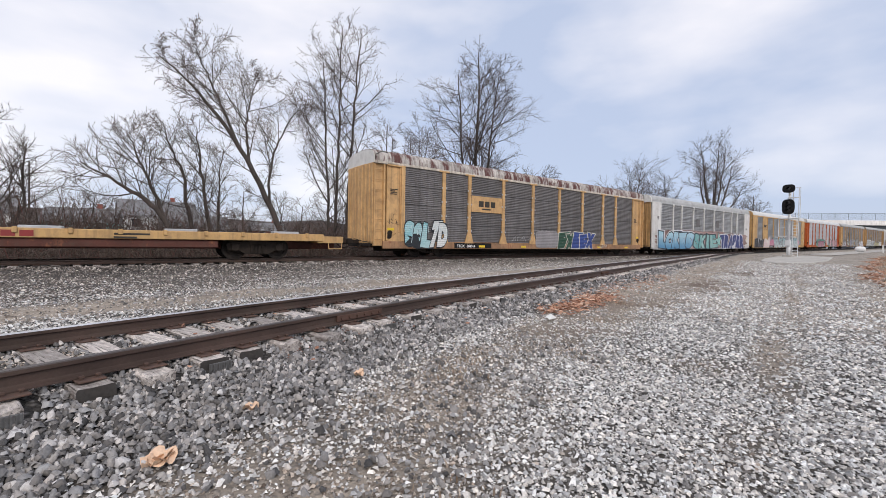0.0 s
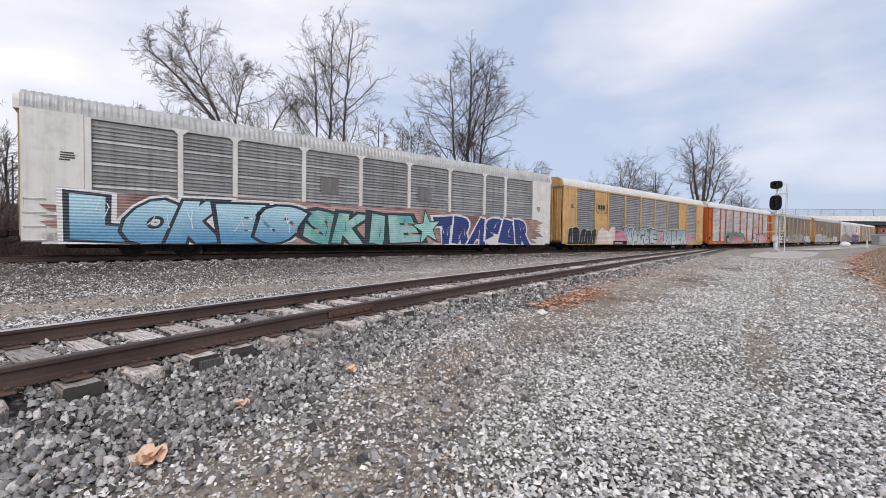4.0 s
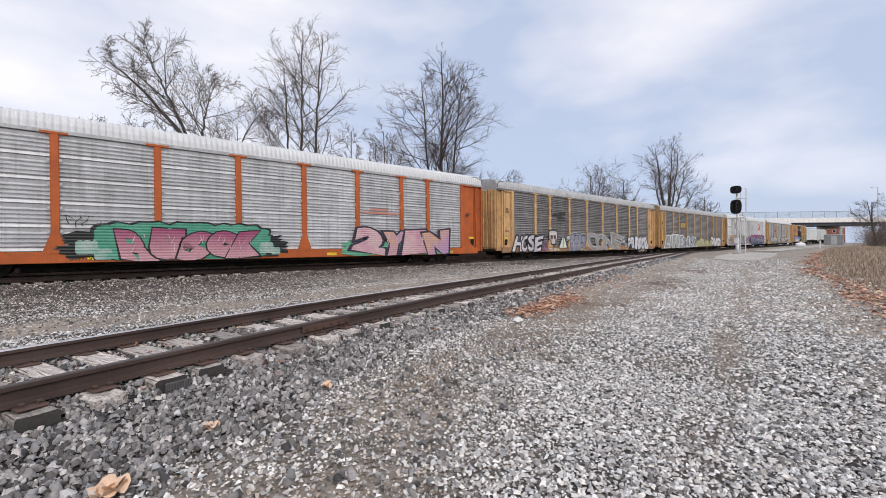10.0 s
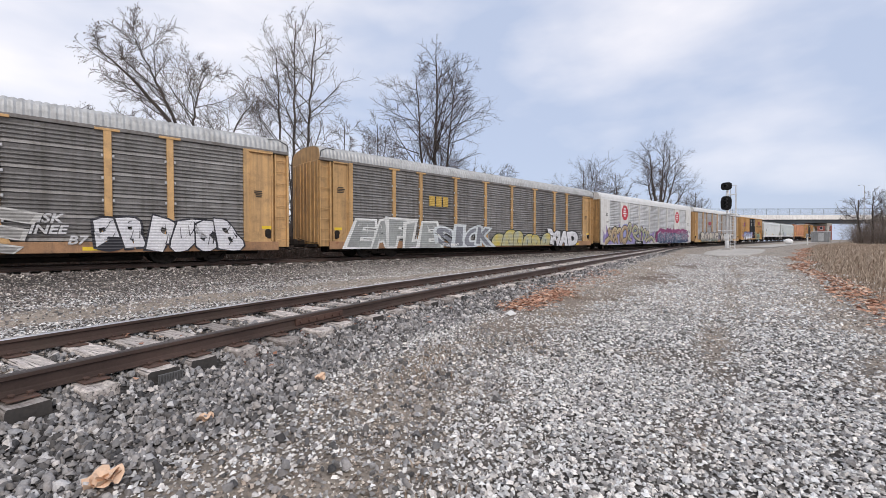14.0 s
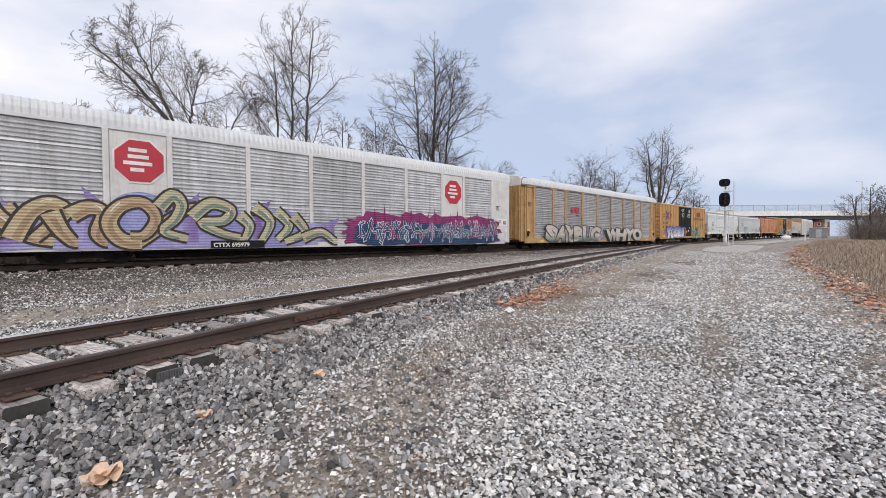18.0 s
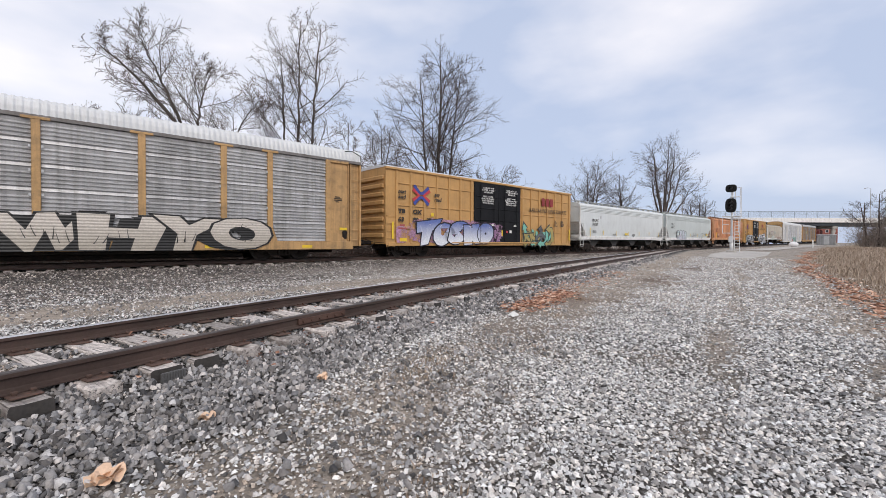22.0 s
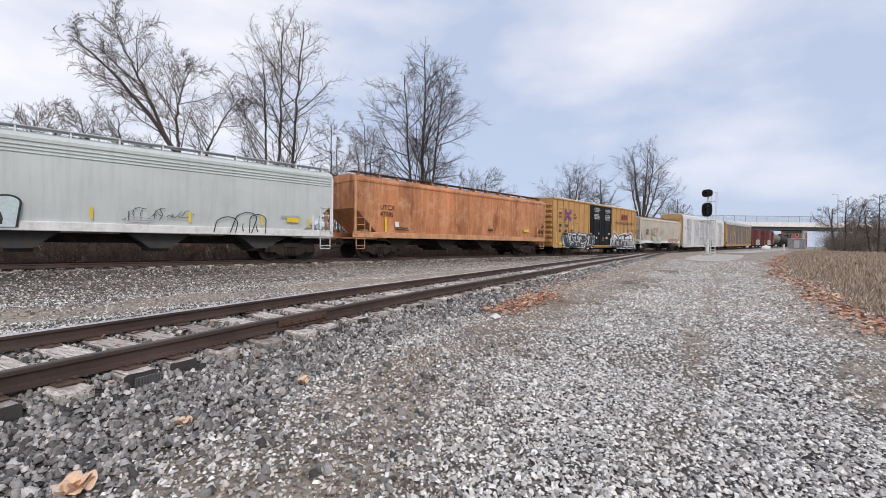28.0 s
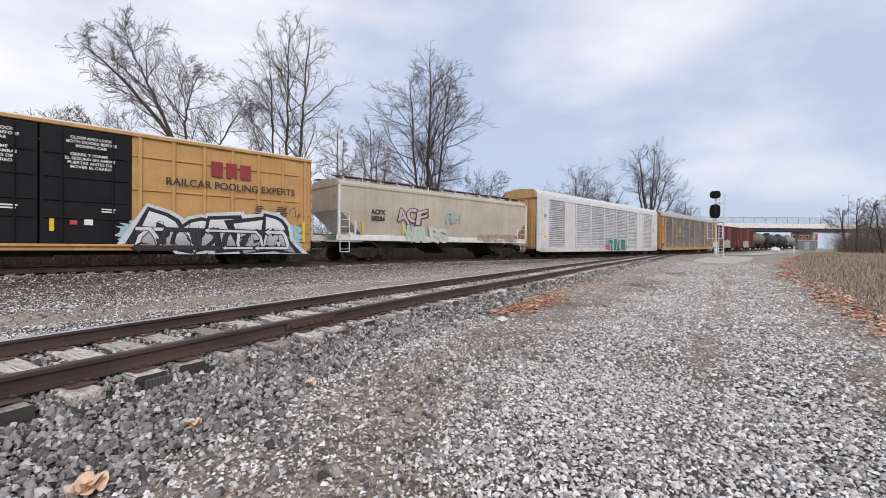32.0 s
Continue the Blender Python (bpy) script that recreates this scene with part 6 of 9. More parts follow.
def car_seven():
    c = car_carrier(7, "white car carrier with red octagon emblems and colourful graffiti", FRAME_WHITE, SHEET_BRIGHT, ROOF_WHITE, "B", cap=FRAME_WHITE, solid_bays=(1, 7), end=FRAME_OCHRE, flat=0.26)
    octagon(c, -8.2, 3.8, -1.6, 0.9)
    octagon(c, 8.05, 3.8, -1.6, 0.86)
    violet = paint((0.20, 0.10, 0.32), (0.30, 0.28, 0.52))
    cloud_patch(c, -13.1, -0.9, 0.52, 1.75, GY, paint((0.27, 0.25, 0.50), (0.36, 0.34, 0.58)), 4, 0.1)
    spikes(c, [(-13.0, 1.95, -0.5, 0.3), (-12.4, 2.5, -0.3, 0.35), (-11.6, 2.2, -0.2, 0.5), (-9.4, 2.75, -0.5, 0.5), (-6.6, 2.8, 0.35, 0.3), (-3.9, 2.65, 0.5, 0.3), (-2.7, 2.1, 0.4, 0.35), (-0.7, 1.95, 0.7, 0.5)], GY - 0.004, violet)
    for x, z, r in ((-8.2, 1.9, 0.75), (-5.6, 1.9, 0.7), (-3.0, 1.6, 0.65)):
        part("graffiti_bubble", Shape().add([(x + r * 1.3 * math.cos(k * math.pi / 14), GY - 0.006, z + r * math.sin(k * math.pi / 14)) for k in range(28)], [tuple(range(28))]), paint((0.22, 0.24, 0.52), (0.34, 0.34, 0.6)), c)
    swoops(c, [[(-12.9, 0.7), (-12.1, 1.1), (-11.5, 1.4), (-11.7, 2.0)], [(-12.2, 2.1), (-11.9, 1.6), (-11.2, 1.0), (-10.6, 0.8)], [(-11.6, 0.9), (-11.2, 1.75), (-10.7, 2.1), (-10.3, 1.85), (-10.7, 1.35), (-11.1, 0.9)],
               [(-10.7, 1.8), (-10.4, 1.15), (-10.0, 0.65)], [(-10.2, 1.7), (-9.7, 2.0), (-9.3, 1.8), (-9.5, 1.1), (-9.2, 0.7)], [(-8.6, 0.6), (-7.8, 1.2), (-6.9, 1.95), (-6.3, 2.2)],
               [(-8.2, 0.7), (-8.85, 0.9), (-9.15, 1.5), (-8.8, 2.1), (-8.15, 2.25), (-7.75, 1.7), (-8.1, 1.05), (-8.55, 1.0)]], GY - 0.012, paint((0.50, 0.42, 0.25), (0.44, 0.30, 0.19)), paint((0.36, 0.25, 0.14)), DARK_MARK, 0.5, 0.085)
    swoops(c, [[(-7.65, 2.1), (-7.2, 2.6), (-6.9, 2.25), (-7.1, 1.7), (-7.5, 1.2), (-6.7, 0.9)], [(-6.55, 1.75), (-5.85, 2.35), (-5.1, 2.1), (-5.4, 1.65), (-6.2, 1.55), (-5.4, 1.1), (-4.5, 0.9)],
               [(-4.75, 1.9), (-4.35, 1.45), (-4.55, 0.9)], [(-4.15, 2.3), (-3.45, 1.65), (-3.95, 0.65)], [(-3.2, 2.15), (-2.6, 1.5), (-3.15, 0.85)], [(-2.4, 1.95), (-1.85, 1.2), (-2.8, 0.75)], [(-1.95, 0.9), (-1.0, 1.2), (-0.15, 0.6)]],
           GY - 0.026, paint((0.50, 0.47, 0.31), (0.45, 0.38, 0.25)), paint((0.20, 0.26, 0.2)), DARK_MARK, 0.46, 0.085)
    cloud_patch(c, 0.6, 12.3, 0.5, 2.2, GY, paint((0.30, 0.03, 0.14), (0.18, 0.02, 0.12)), 6, 0.3)
    cloud_patch(c, 0.9, 12.2, 0.5, 1.7, GY - 0.006, paint((0.012, 0.075, 0.14), (0.02, 0.03, 0.10)), 7, 0.2)
    tangle(c, 1.2, 12.1, 0.68, 2.0, GY - 0.014, [paint((0.012, 0.09, 0.16)), paint((0.20, 0.03, 0.13)), paint((0.02, 0.05, 0.14))], paint((0.66, 0.70, 0.76)), 17, 0.11, 0.5, 0.02)
    spikes(c, [(1.5 + 0.62 * k, 2.25 + 0.25 * (k % 3), 0.05 * (k % 4 - 1.5), 0.12) for k in range(17)], GY - 0.003, paint((0.2, 0.015, 0.1)))
    number_board(c, -5.9, -3.75, -1.76)
    lettering("CTTX 695979", 0.24, WHITE_MARK, c, -5.8, 0.56, -1.765, "car_number", 0.006)
    plate_mark(c, 12.85, 1.98, -1.655, 1.1, 0.5, WHITE_MARK, "paper_notice")
    lettering("BI", 0.36, DARK_MARK, c, 12.92, 1.86, -1.664, "notice_letters", 0.01)
    bars(c, 12.38, 2.14, -1.662, 0.42, 4, 0.035, DARK_MARK, 8)
    lettering("G 1523", 0.2, DARK_MARK, c, -12.7, 2.7, -1.65, "panel_number", 0.004)


def car_eight():
    c = car_carrier(8, "ochre car carrier with bright ribbed panels and outlined graffiti", FRAME_OCHRE, SHEET_DULL, ROOF_WHITE, "A", cap=WHITE_PAINT, flat=0.3)
    logo_blocks(c, -6.3, 3.05, -1.62, 1.5, 0.5, paint((0.48, 0.05, 0.08), ribs=0.2), 2)
    bars(c, -5.7, 2.85, -1.62, 0.9, 1, 0.07, DARK_MARK, 1)
    cloud_patch(c, -10.5, 0.2, 0.6, 1.9, GY, paint((0.36, 0.32, 0.50), (0.5, 0.48, 0.5), soft=0.4), 4, 0.25)
    letters(c, "SAYBUG", -10.3, -1.3, 0.5, 1.95, GY - 0.012, paint((0.10, 0.14, 0.11), (0.56, 0.51, 0.44), fade=(0.55, 1.3)), paint((0.03, 0.03, 0.03)), 9, bold=0.07, wide=0.05)
    for dx in (0.5, 0.25):
        letters(c, "WHYO", 0.6 - dx, 8.8 - dx, 0.5, 1.65, GY - 0.008 + 0.004 * dx, paint((0.02, 0.02, 0.02)), paint((0.02, 0.02, 0.02)), 10, bold=0.07, wide=0.03, tilt=3, shine=paint((0.02, 0.02, 0.02)))
    letters(c, "WHYO", 0.6, 8.8, 0.5, 1.8, GY - 0.022, paint((0.42, 0.38, 0.32), (0.60, 0.55, 0.49), fade=(0.6, 1.6)), paint((0.02, 0.02, 0.02)), 10, bold=0.07, wide=0.035, tilt=3)
    lettering("TTGX  706937", 0.24, WHITE_MARK, c, -6.8, 0.55, -1.70, "car_number", 0.006)


def far_carriers():
    c = car_carrier(15, "clean white car carrier with ribbed panels and yellow ends", FRAME_WHITE, SHEET_BRIGHT, ROOF_WHITE, "B", cap=FRAME_YELLOW_B, solid_bays=(1, 7), end=FRAME_YELLOW_B, flat=0.2)
    cloud_patch(c, -1.2, 4.2, 0.6, 1.2, GY, paint((0.5, 0.08, 0.1), (0.4, 0.2, 0.2)), 3, 0.2)
    letters(c, "TILE", -0.3, 3.6, 0.55, 1.7, GY - 0.012, paint((0.03, 0.22, 0.17)), paint((0.5, 0.62, 0.58)), 4, bold=0.08)
    d = car_carrier(16, "dusty grey car carrier with ochre posts and yellow emblem", FRAME_OCHRE, SHEET_GREY, ROOF_GREY, "A", cap=FRAME_OCHRE, flat=0.3)
    logo_blocks(d, -6.4, 2.9, -1.62, 1.3, 0.7, paint((0.5, 0.42, 0.12)), 2)


for build in (car_one, car_two, car_three, car_four, car_five, car_six, car_seven, car_eight, far_carriers):
    build()

# ---- train: boxcars, hoppers, tank cars, flat car ----
BOX_YELLOW = surface("boxcar_ochre_paint", (0.52, 0.30, 0.11), 0.6, vary=0.1, dirty=0.16, streak=0.16, dirt=(0.26, 0.16, 0.07), seed=1)
BOX_BLACK = surface("black_door_paint", (0.010, 0.0105, 0.0125), 0.6, vary=0.2, dirty=0.08, streak=0.06, dirt=(0.04, 0.037, 0.035), gloss=0.18)
BOX_RED = surface("oxide_red_paint", (0.15, 0.033, 0.03), 0.7, vary=0.2, dirty=0.25, streak=0.3, dirt=(0.08, 0.04, 0.035))
EMBLEM_RED = plain("emblem_red_paint", (0.52, 0.05, 0.06))
EMBLEM_BLUE = plain("emblem_blue_paint", (0.05, 0.07, 0.30))
MAROON = plain("maroon_lettering", (0.26, 0.03, 0.03))
HOPPER_GREY = surface("pale_grey_hopper_paint", (0.66, 0.695, 0.695), 0.5, vary=0.05, scale=0.4, dirty=0.12, streak=0.13, dirt=(0.36, 0.37, 0.36), seed=3)
HOPPER_GREY_B = surface("green_grey_hopper_paint", (0.53, 0.575, 0.565), 0.5, vary=0.06, scale=0.4, dirty=0.12, streak=0.16, dirt=(0.33, 0.35, 0.34), seed=6)
HOPPER_ORANGE = surface("rust_orange_hopper_paint", (0.47, 0.185, 0.075), 0.7, vary=0.42, scale=0.6, dirty=0.42, dirt=(0.66, 0.38, 0.22), streak=0.3, rust=0.42, rust_color=(0.20, 0.07, 0.03), stretch=(1.1, 1.1, 0.16), rust_stretch=(0.9, 1.0, 0.3), seed=2)
HOPPER_TAN = surface("chalky_tan_hopper_paint", (0.50, 0.455, 0.38), 0.75, vary=0.12, scale=0.5, dirty=0.2, dirt=(0.33, 0.25, 0.18), streak=0.25, rust=0.14, rust_color=(0.22, 0.11, 0.07), seed=8)
TANK_BLACK = surface("grimy_black_tank_paint", (0.02, 0.02, 0.022), 0.6, gloss=0.3, vary=0.3, dirty=0.3, streak=0.3, dirt=(0.08, 0.075, 0.07))
TANK_OLIVE = surface("dusty_olive_tank_paint", (0.17, 0.15, 0.11), 0.75, vary=0.2, dirty=0.3, streak=0.3)
TANK_GREY = surface("dirty_grey_tank_paint", (0.26, 0.26, 0.26), 0.6, vary=0.2, dirty=0.3, streak=0.3)
BOARD_BROWN = surface('rusty_brown_running_board', (0.13, 0.07, 0.048), 0.85, vary=0.3, dirty=0.3)
# bay paint is darkened to hold the shade beneath the hopper body
BAY_GREY = surface('shaded_bay_paint', (0.06, 0.06, 0.06), 0.85, gloss=0.2, vary=0.2, dirty=0.35, streak=0.3)
DECK_WOOD = surface("weathered_deck", (0.12, 0.1, 0.085), 0.9, vary=0.3, dirty=0.4, bump=0.5)


def boxcar(index, label, skin, door_skin, half, top=5.03, number="", slogan=True, group="freight train"):
    car = thing("boxcar", label, "railcar", group)
    H, y = half, 1.5
    part("underframe", Shape().box(-H + 0.3, H - 0.3, -1.3, 1.3, 0.78, 0.95).box(-H + 0.3, H - 0.3, -0.35, 0.35, 0.45, 0.78, 0.04).box(-1.2, 0.4, -0.9, -0.55, 0.4, 0.8, 0.05), STEEL_DARK, car)
    doors = (-2.5, 2.5) if door_skin else (0.4, 3.4)
    for sy in (-1, 1):
        ya = sy * y
        lo, hi = min(ya, ya - sy * 0.05), max(ya, ya - sy * 0.05)
        for x0, x1 in ((-H, doors[0]), (doors[1], H)):
            part("side_sheet", Shape().box(x0, x1, lo, hi, 0.72, top - 0.1, 0.006), skin, car)
            n = 7
            for i in range(n):
                px = x0 + (x1 - x0) * (i + 0.75) / n if x0 < 0 else x0 + (x1 - x0) * (i + 0.25 + 0.5 * i / n) / n
                part("post", Shape().box(px - 0.07, px + 0.07, min(ya, ya + sy * 0.085), max(ya, ya + sy * 0.085), 0.74, top - 0.14, 0.025), skin, car)
            for zz in (1.62, 2.93, 4.18):
                a, b = (x0 + 0.75, x1) if x0 < 0 else (x0, x1 - 0.6)
                part("side_rib", Shape().box(a, b, min(ya, ya + sy * 0.05), max(ya, ya + sy * 0.05), zz - 0.035, zz + 0.035, 0.015), skin, car)
        part("side_sill", Shape().box(-H + 0.2, H - 0.2, min(ya, ya + sy * 0.06), max(ya, ya + sy * 0.06), 0.62, 0.82, 0.02), skin, car)
        part("top_chord", Shape().box(-H, H, min(ya - sy * 0.02, ya + sy * 0.1), max(ya - sy * 0.02, ya + sy * 0.1), top - 0.14, top, 0.02), skin, car)
        if door_skin:
            for x0, x1 in ((doors[0] + 0.02, -0.02), (0.02, doors[1] - 0.02)):
                d = part("door", Shape().box(x0, x1, min(ya, ya + sy * 0.07), max(ya, ya + sy * 0.07), 0.86, top - 0.16, 0.02), door_skin, car)
                for zz in (1.75, 2.35, 3.15, 3.95):
                    part("door_rib", Shape().box(x0 + 0.1, x1 - 0.1, min(ya, ya + sy * 0.11), max(ya, ya + sy * 0.11), zz - 0.03, zz + 0.03, 0.02), door_skin, d)
                for px in (x0 + 0.55, x1 - 0.55):
                    part("lock_rod", Shape().tube((px, ya + sy * 0.13, 0.9), (px, ya + sy * 0.13, top - 0.25), 0.022, 6), door_skin, d)
                if sy < 0:
                    for k, words in enumerate(("CLOSE AND LOCK", "BOTH DOORS BEFORE", "MOVING CAR", "", "CIERRE Y FORME", "EL SEGURO EN AMBAS", "PUERTAS ANTES DE", "MOVER EL CARRO")):
                        lettering(words, 0.135, WHITE_MARK, d, x0 + 0.62 + 0.035 * (18 - len(words)), 4.5 - 0.145 * k, -1.618, "door_notice", 0.003) if words else None
                    bars(d, x0 + 1.6, 2.1, -1.615, 0.4, 2, 0.05, WHITE_MARK, index + 2)
                    plate_mark(d, x0 + 0.3, 1.5, -1.612, 0.12, 0.42, YELLOW_MARK)
                    plate_mark(d, x0 + 1.25, 1.62, -1.612, 0.24, 0.2, WHITE_MARK)
                    plate_mark(d, x0 + 0.85, 1.6, -1.612, 0.2, 0.15, EMBLEM_RED)
            part("door_track", Shape().box(-4.6, 4.6, min(ya, ya + sy * 0.14), max(ya, ya + sy * 0.14), 0.76, 0.86, 0.02), skin, car)
        else:
            part("door", Shape().box(doors[0], doors[1], min(ya, ya + sy * 0.09), max(ya, ya + sy * 0.09), 0.8, top - 0.2, 0.02), skin, car)
    for sx in (-1, 1):
        x = sx * H
        e = part("end_wall", Shape().box(min(x, x - sx * 0.06), max(x, x - sx * 0.06), -1.5, 1.5, 0.72, top + 0.06, 0.01), skin, car)
        for k in range(8):
            zz = 1.2 + 0.46 * k
            part("end_rib", Shape().box(min(x, x + sx * 0.11), max(x, x + sx * 0.11), -1.42, 1.42, zz - 0.13, zz + 0.13, 0.07), skin, e)
        ladder(car, *((-H + 0.1, -H + 0.6) if sx < 0 else (H - 0.6, H - 0.1)), -1.52, 0.62, 2.3, 5, skin, "grab_iron", 0.09)
        part("side_panel", Shape().box(*((-H + 0.04, -H + 0.68) if sx < 0 else (H - 0.68, H - 0.04)), -1.535, -1.5, 0.66, 2.2, 0.01), skin, car)
        plate_mark(car, sx * (H - 0.42), 1.5, -1.64, 0.12, 0.95, YELLOW_MARK, "yellow_strip")
        part("sill_step", Shape().path([(sx * (H - 0.15), -1.5, 0.7), (sx * (H - 0.15), -1.52, 0.32), (sx * (H - 0.65), -1.52, 0.32), (sx * (H - 0.65), -1.5, 0.7)], 0.018, 5), STEEL_DARK, car)
        truck(car, sx * (H - 2.25))
    prof = [(-1.58, top - 0.02), (-1.55, top + 0.05), (-0.8, top + 0.13), (0, top + 0.17), (0.8, top + 0.13), (1.55, top + 0.05), (1.58, top - 0.02)]
    part("roof", Shape().sweep(prof, [-H - 0.02, H + 0.02], True), ROOF_WHITE if door_skin else skin, car)
    s = Shape()
    for i in range(18):
        px = -H + 0.5 + (2 * H - 1) * i / 17
        s.sweep([(a, b + 0.03) for a, b in prof[1:-1]], [px - 0.04, px + 0.04])
    part("roof_rib", s, ROOF_WHITE if door_skin else skin, car)
    couplers(car, H)
    Y = -1.592
    if slogan:
        lettering("next\nload", 0.3, DARK_MARK, car, -8.75, 3.62, Y, "slogan", 0.012, 0.2)
        lettering("any\nroad", 0.3, DARK_MARK, car, -6.05, 3.62, Y, "slogan", 0.012, 0.2)
        for k in (0, 1):
            lettering(number[2 * k:2 * k + 2], 0.34, DARK_MARK, car, -8.75 + 1.05 * k, 2.49, Y, "reporting_mark", 0.02, 0.1, widen=1.2)
        for k in (0, 1, 2):
            lettering(number[4 + 2 * k:6 + 2 * k], 0.34, DARK_MARK, car, -8.75 + 1.05 * k, 2.02, Y, "car_number", 0.02, 0.1, widen=1.2)
        for col, pts in ((EMBLEM_BLUE, [(-7.62, 4.14), (-7.2, 3.72), (-6.95, 3.72), (-6.5, 4.08)]), (EMBLEM_BLUE, [(-7.62, 3.06), (-7.2, 3.46), (-6.95, 3.46), (-6.5, 3.06)]),
                         (EMBLEM_RED, [(-7.7, 3.92), (-7.25, 3.58), (-7.7, 3.28)]), (EMBLEM_RED, [(-6.42, 3.9), (-6.9, 3.58), (-6.42, 3.26)])):
            s = Shape()
            ribbon(s, pts, 0.2, 0.2, Y - (0.004 if col is EMBLEM_RED else 0), False)
            part("emblem", s, col, car)
        plate_mark(car, -6.2, 2.5, Y, 0.2, 0.2, YELLOW_MARK, "stencil_box")
        lettering("RAILCAR POOLING EXPERTS", 0.42, DARK_MARK, car, 3.55, 3.2, Y, "slogan", 0.006, widen=0.96)
        logo_blocks(car, 5.15, 3.72, Y, 1.7, 0.62, MAROON, 3)
        bars(car, 6.9, 2.6, Y, 0.5, 6, 0.045, DARK_MARK, 3), bars(car, 7.9, 2.6, Y, 0.5, 6, 0.045, DARK_MARK, 4)
        plate_mark(car, -8.4, 0.98, Y - 0.02, 0.5, 0.2, YELLOW_MARK)
    TRAIN.append((car, (CUTS[index] + CUTS[index + 1]) / 2, H - 2.25))
    return car


def hopper(index, label, skin, half, top=4.5, bays=4, roof_skin=None, ribs=False, frame=None):
    car = thing("covered_hopper", label, "railcar", "freight train")
    H = half
    frame = frame or skin
    out = [(-H, top - 0.35), (H, top - 0.35), (H, 2.75), (H - 1.45, 1.46), (-H + 1.45, 1.46), (-H, 2.75)]
    body = Shape()
    # slightly bowed sides
    prof = [(1.46, 1.46), (1.55, 2.4), (1.57, 3.2), (1.53, top - 0.35)]
    xs = lambda z: H - max(0.0, (2.75 - z)) * 1.45 / 1.29
    rings = []
    for sy in (-1, 1):
        rows = []
        for yy, z in prof[:1] + [(1.52, 2.05), (1.56, 2.75)] + prof[2:]:
            rows.append([(-xs(z), sy * yy, z), (xs(z), sy * yy, z)])
        v = [p for r in rows for p in r]
        body.add(v, [(2 * i, 2 * i + 1, 2 * i + 3, 2 * i + 2) for i in range(len(rows) - 1)])
    part("side_sheet", body, skin, car, smooth=True)
    for sx in (-1, 1):
        part("slope_sheet", Shape().add([(sx * H, -1.56, 2.75), (sx * H, 1.56, 2.75), (sx * (H - 1.45), 1.46, 1.46), (sx * (H - 1.45), -1.46, 1.46), (sx * (H - 2.6), -1.3, 0.9), (sx * (H - 2.6), 1.3, 0.9)], [(0, 1, 2, 3), (3, 2, 5, 4)]), frame, car)
        part("end_sheet", Shape().box(min(sx * H, sx * (H - 0.04)), max(sx * H, sx * (H - 0.04)), -1.54, 1.54, 2.72, top - 0.3, 0.01), skin, car)
    rp = [(-1.58, top - 0.42), (-1.58, top - 0.3), (-1.45, top - 0.16), (-1.05, top - 0.03), (-0.5, top), (0, top + 0.01), (0.5, top), (1.05, top - 0.03), (1.45, top - 0.16), (1.58, top - 0.3), (1.58, top - 0.42)]
    part("roof", Shape().sweep(rp, [-H - 0.03, H + 0.03], True), roof_skin or skin, car)
    for sy in (-1, 1):
        y = sy * 1.56
        part("side_sill", Shape().box(-H - 0.1, H + 0.1, min(y, y - sy * 0.12), max(y, y - sy * 0.12), 1.14, 1.46, 0.02), frame, car)
        if ribs:
            for zz in (top - 0.56, top - 0.68, top - 0.80):
                part("side_bead", Shape().box(-H + 0.05, H - 0.05, min(sy * 1.52, sy * 1.585), max(sy * 1.52, sy * 1.585), zz - 0.03, zz + 0.03, 0.02), skin, car)
        for sx in (-1, 1):
            x = sx * H
            part("corner_post", Shape().box(x - 0.06, x + 0.06, y - 0.06, y + 0.06, 1.3, top - 0.4, 0.02), frame, car)
            part("bay_post", Shape().box(sx * (H - 1.0) - 0.05, sx * (H - 1.0) + 0.05, min(y, y - sy * 0.1), max(y, y - sy * 0.1), 1.4, 2.2, 0.02), frame, car)
            ladder(car, *((-H + 0.08, -H + 0.62) if sx < 0 else (H - 0.62, H - 0.08)), y - sy * 0.01, 0.7, 2.6, 6, frame, out=0.05)
            part("sill_step", Shape().path([(sx * (H - 0.08), y, 1.14), (sx * (H - 0.08), y, 0.55), (sx * (H - 0.62), y, 0.55), (sx * (H - 0.62), y, 1.14)], 0.02, 5), frame, car)
    for sx in (-1, 1):
        part("end_platform", Shape().box(min(sx * H, sx * (H - 1.5)), max(sx * H, sx * (H - 1.5)), -1.45, 1.45, 1.06, 1.14, 0.01), frame, car)
        part("air_tank", Shape().tube((sx * (H - 1.05), -1.1, 1.42), (sx * (H - 1.05), -0.2, 1.42), 0.2, 12), frame, car)
        truck(car, sx * (H - 1.95))
    span = 2 * H - 6.6
    for i in range(bays):
        x = -span / 2 + span * i / (bays - 1) if bays > 1 else 0
        w = span / bays * 0.36
        part("discharge_bay", Shape().prism([(x - w, 1.16), (x + w, 1.16), (x + 0.32, 0.55), (x - 0.32, 0.55)], -1.15, 1.15).box(x - 0.36, x + 0.36, -0.8, 0.8, 0.42, 0.57, 0.03), BAY_GREY if ribs else STEEL_DARK, car)
    part("center_sill", Shape().box(-H - 0.1, H + 0.1, -0.25, 0.25, 0.75, 1.1, 0.02), STEEL_DARK, car)
    walk_s = Shape()
    post_mesh = Shape().box(-0.025, 0.025, -0.14, 0.14, -0.14, 0.11).mesh("running_board_bracket", frame)
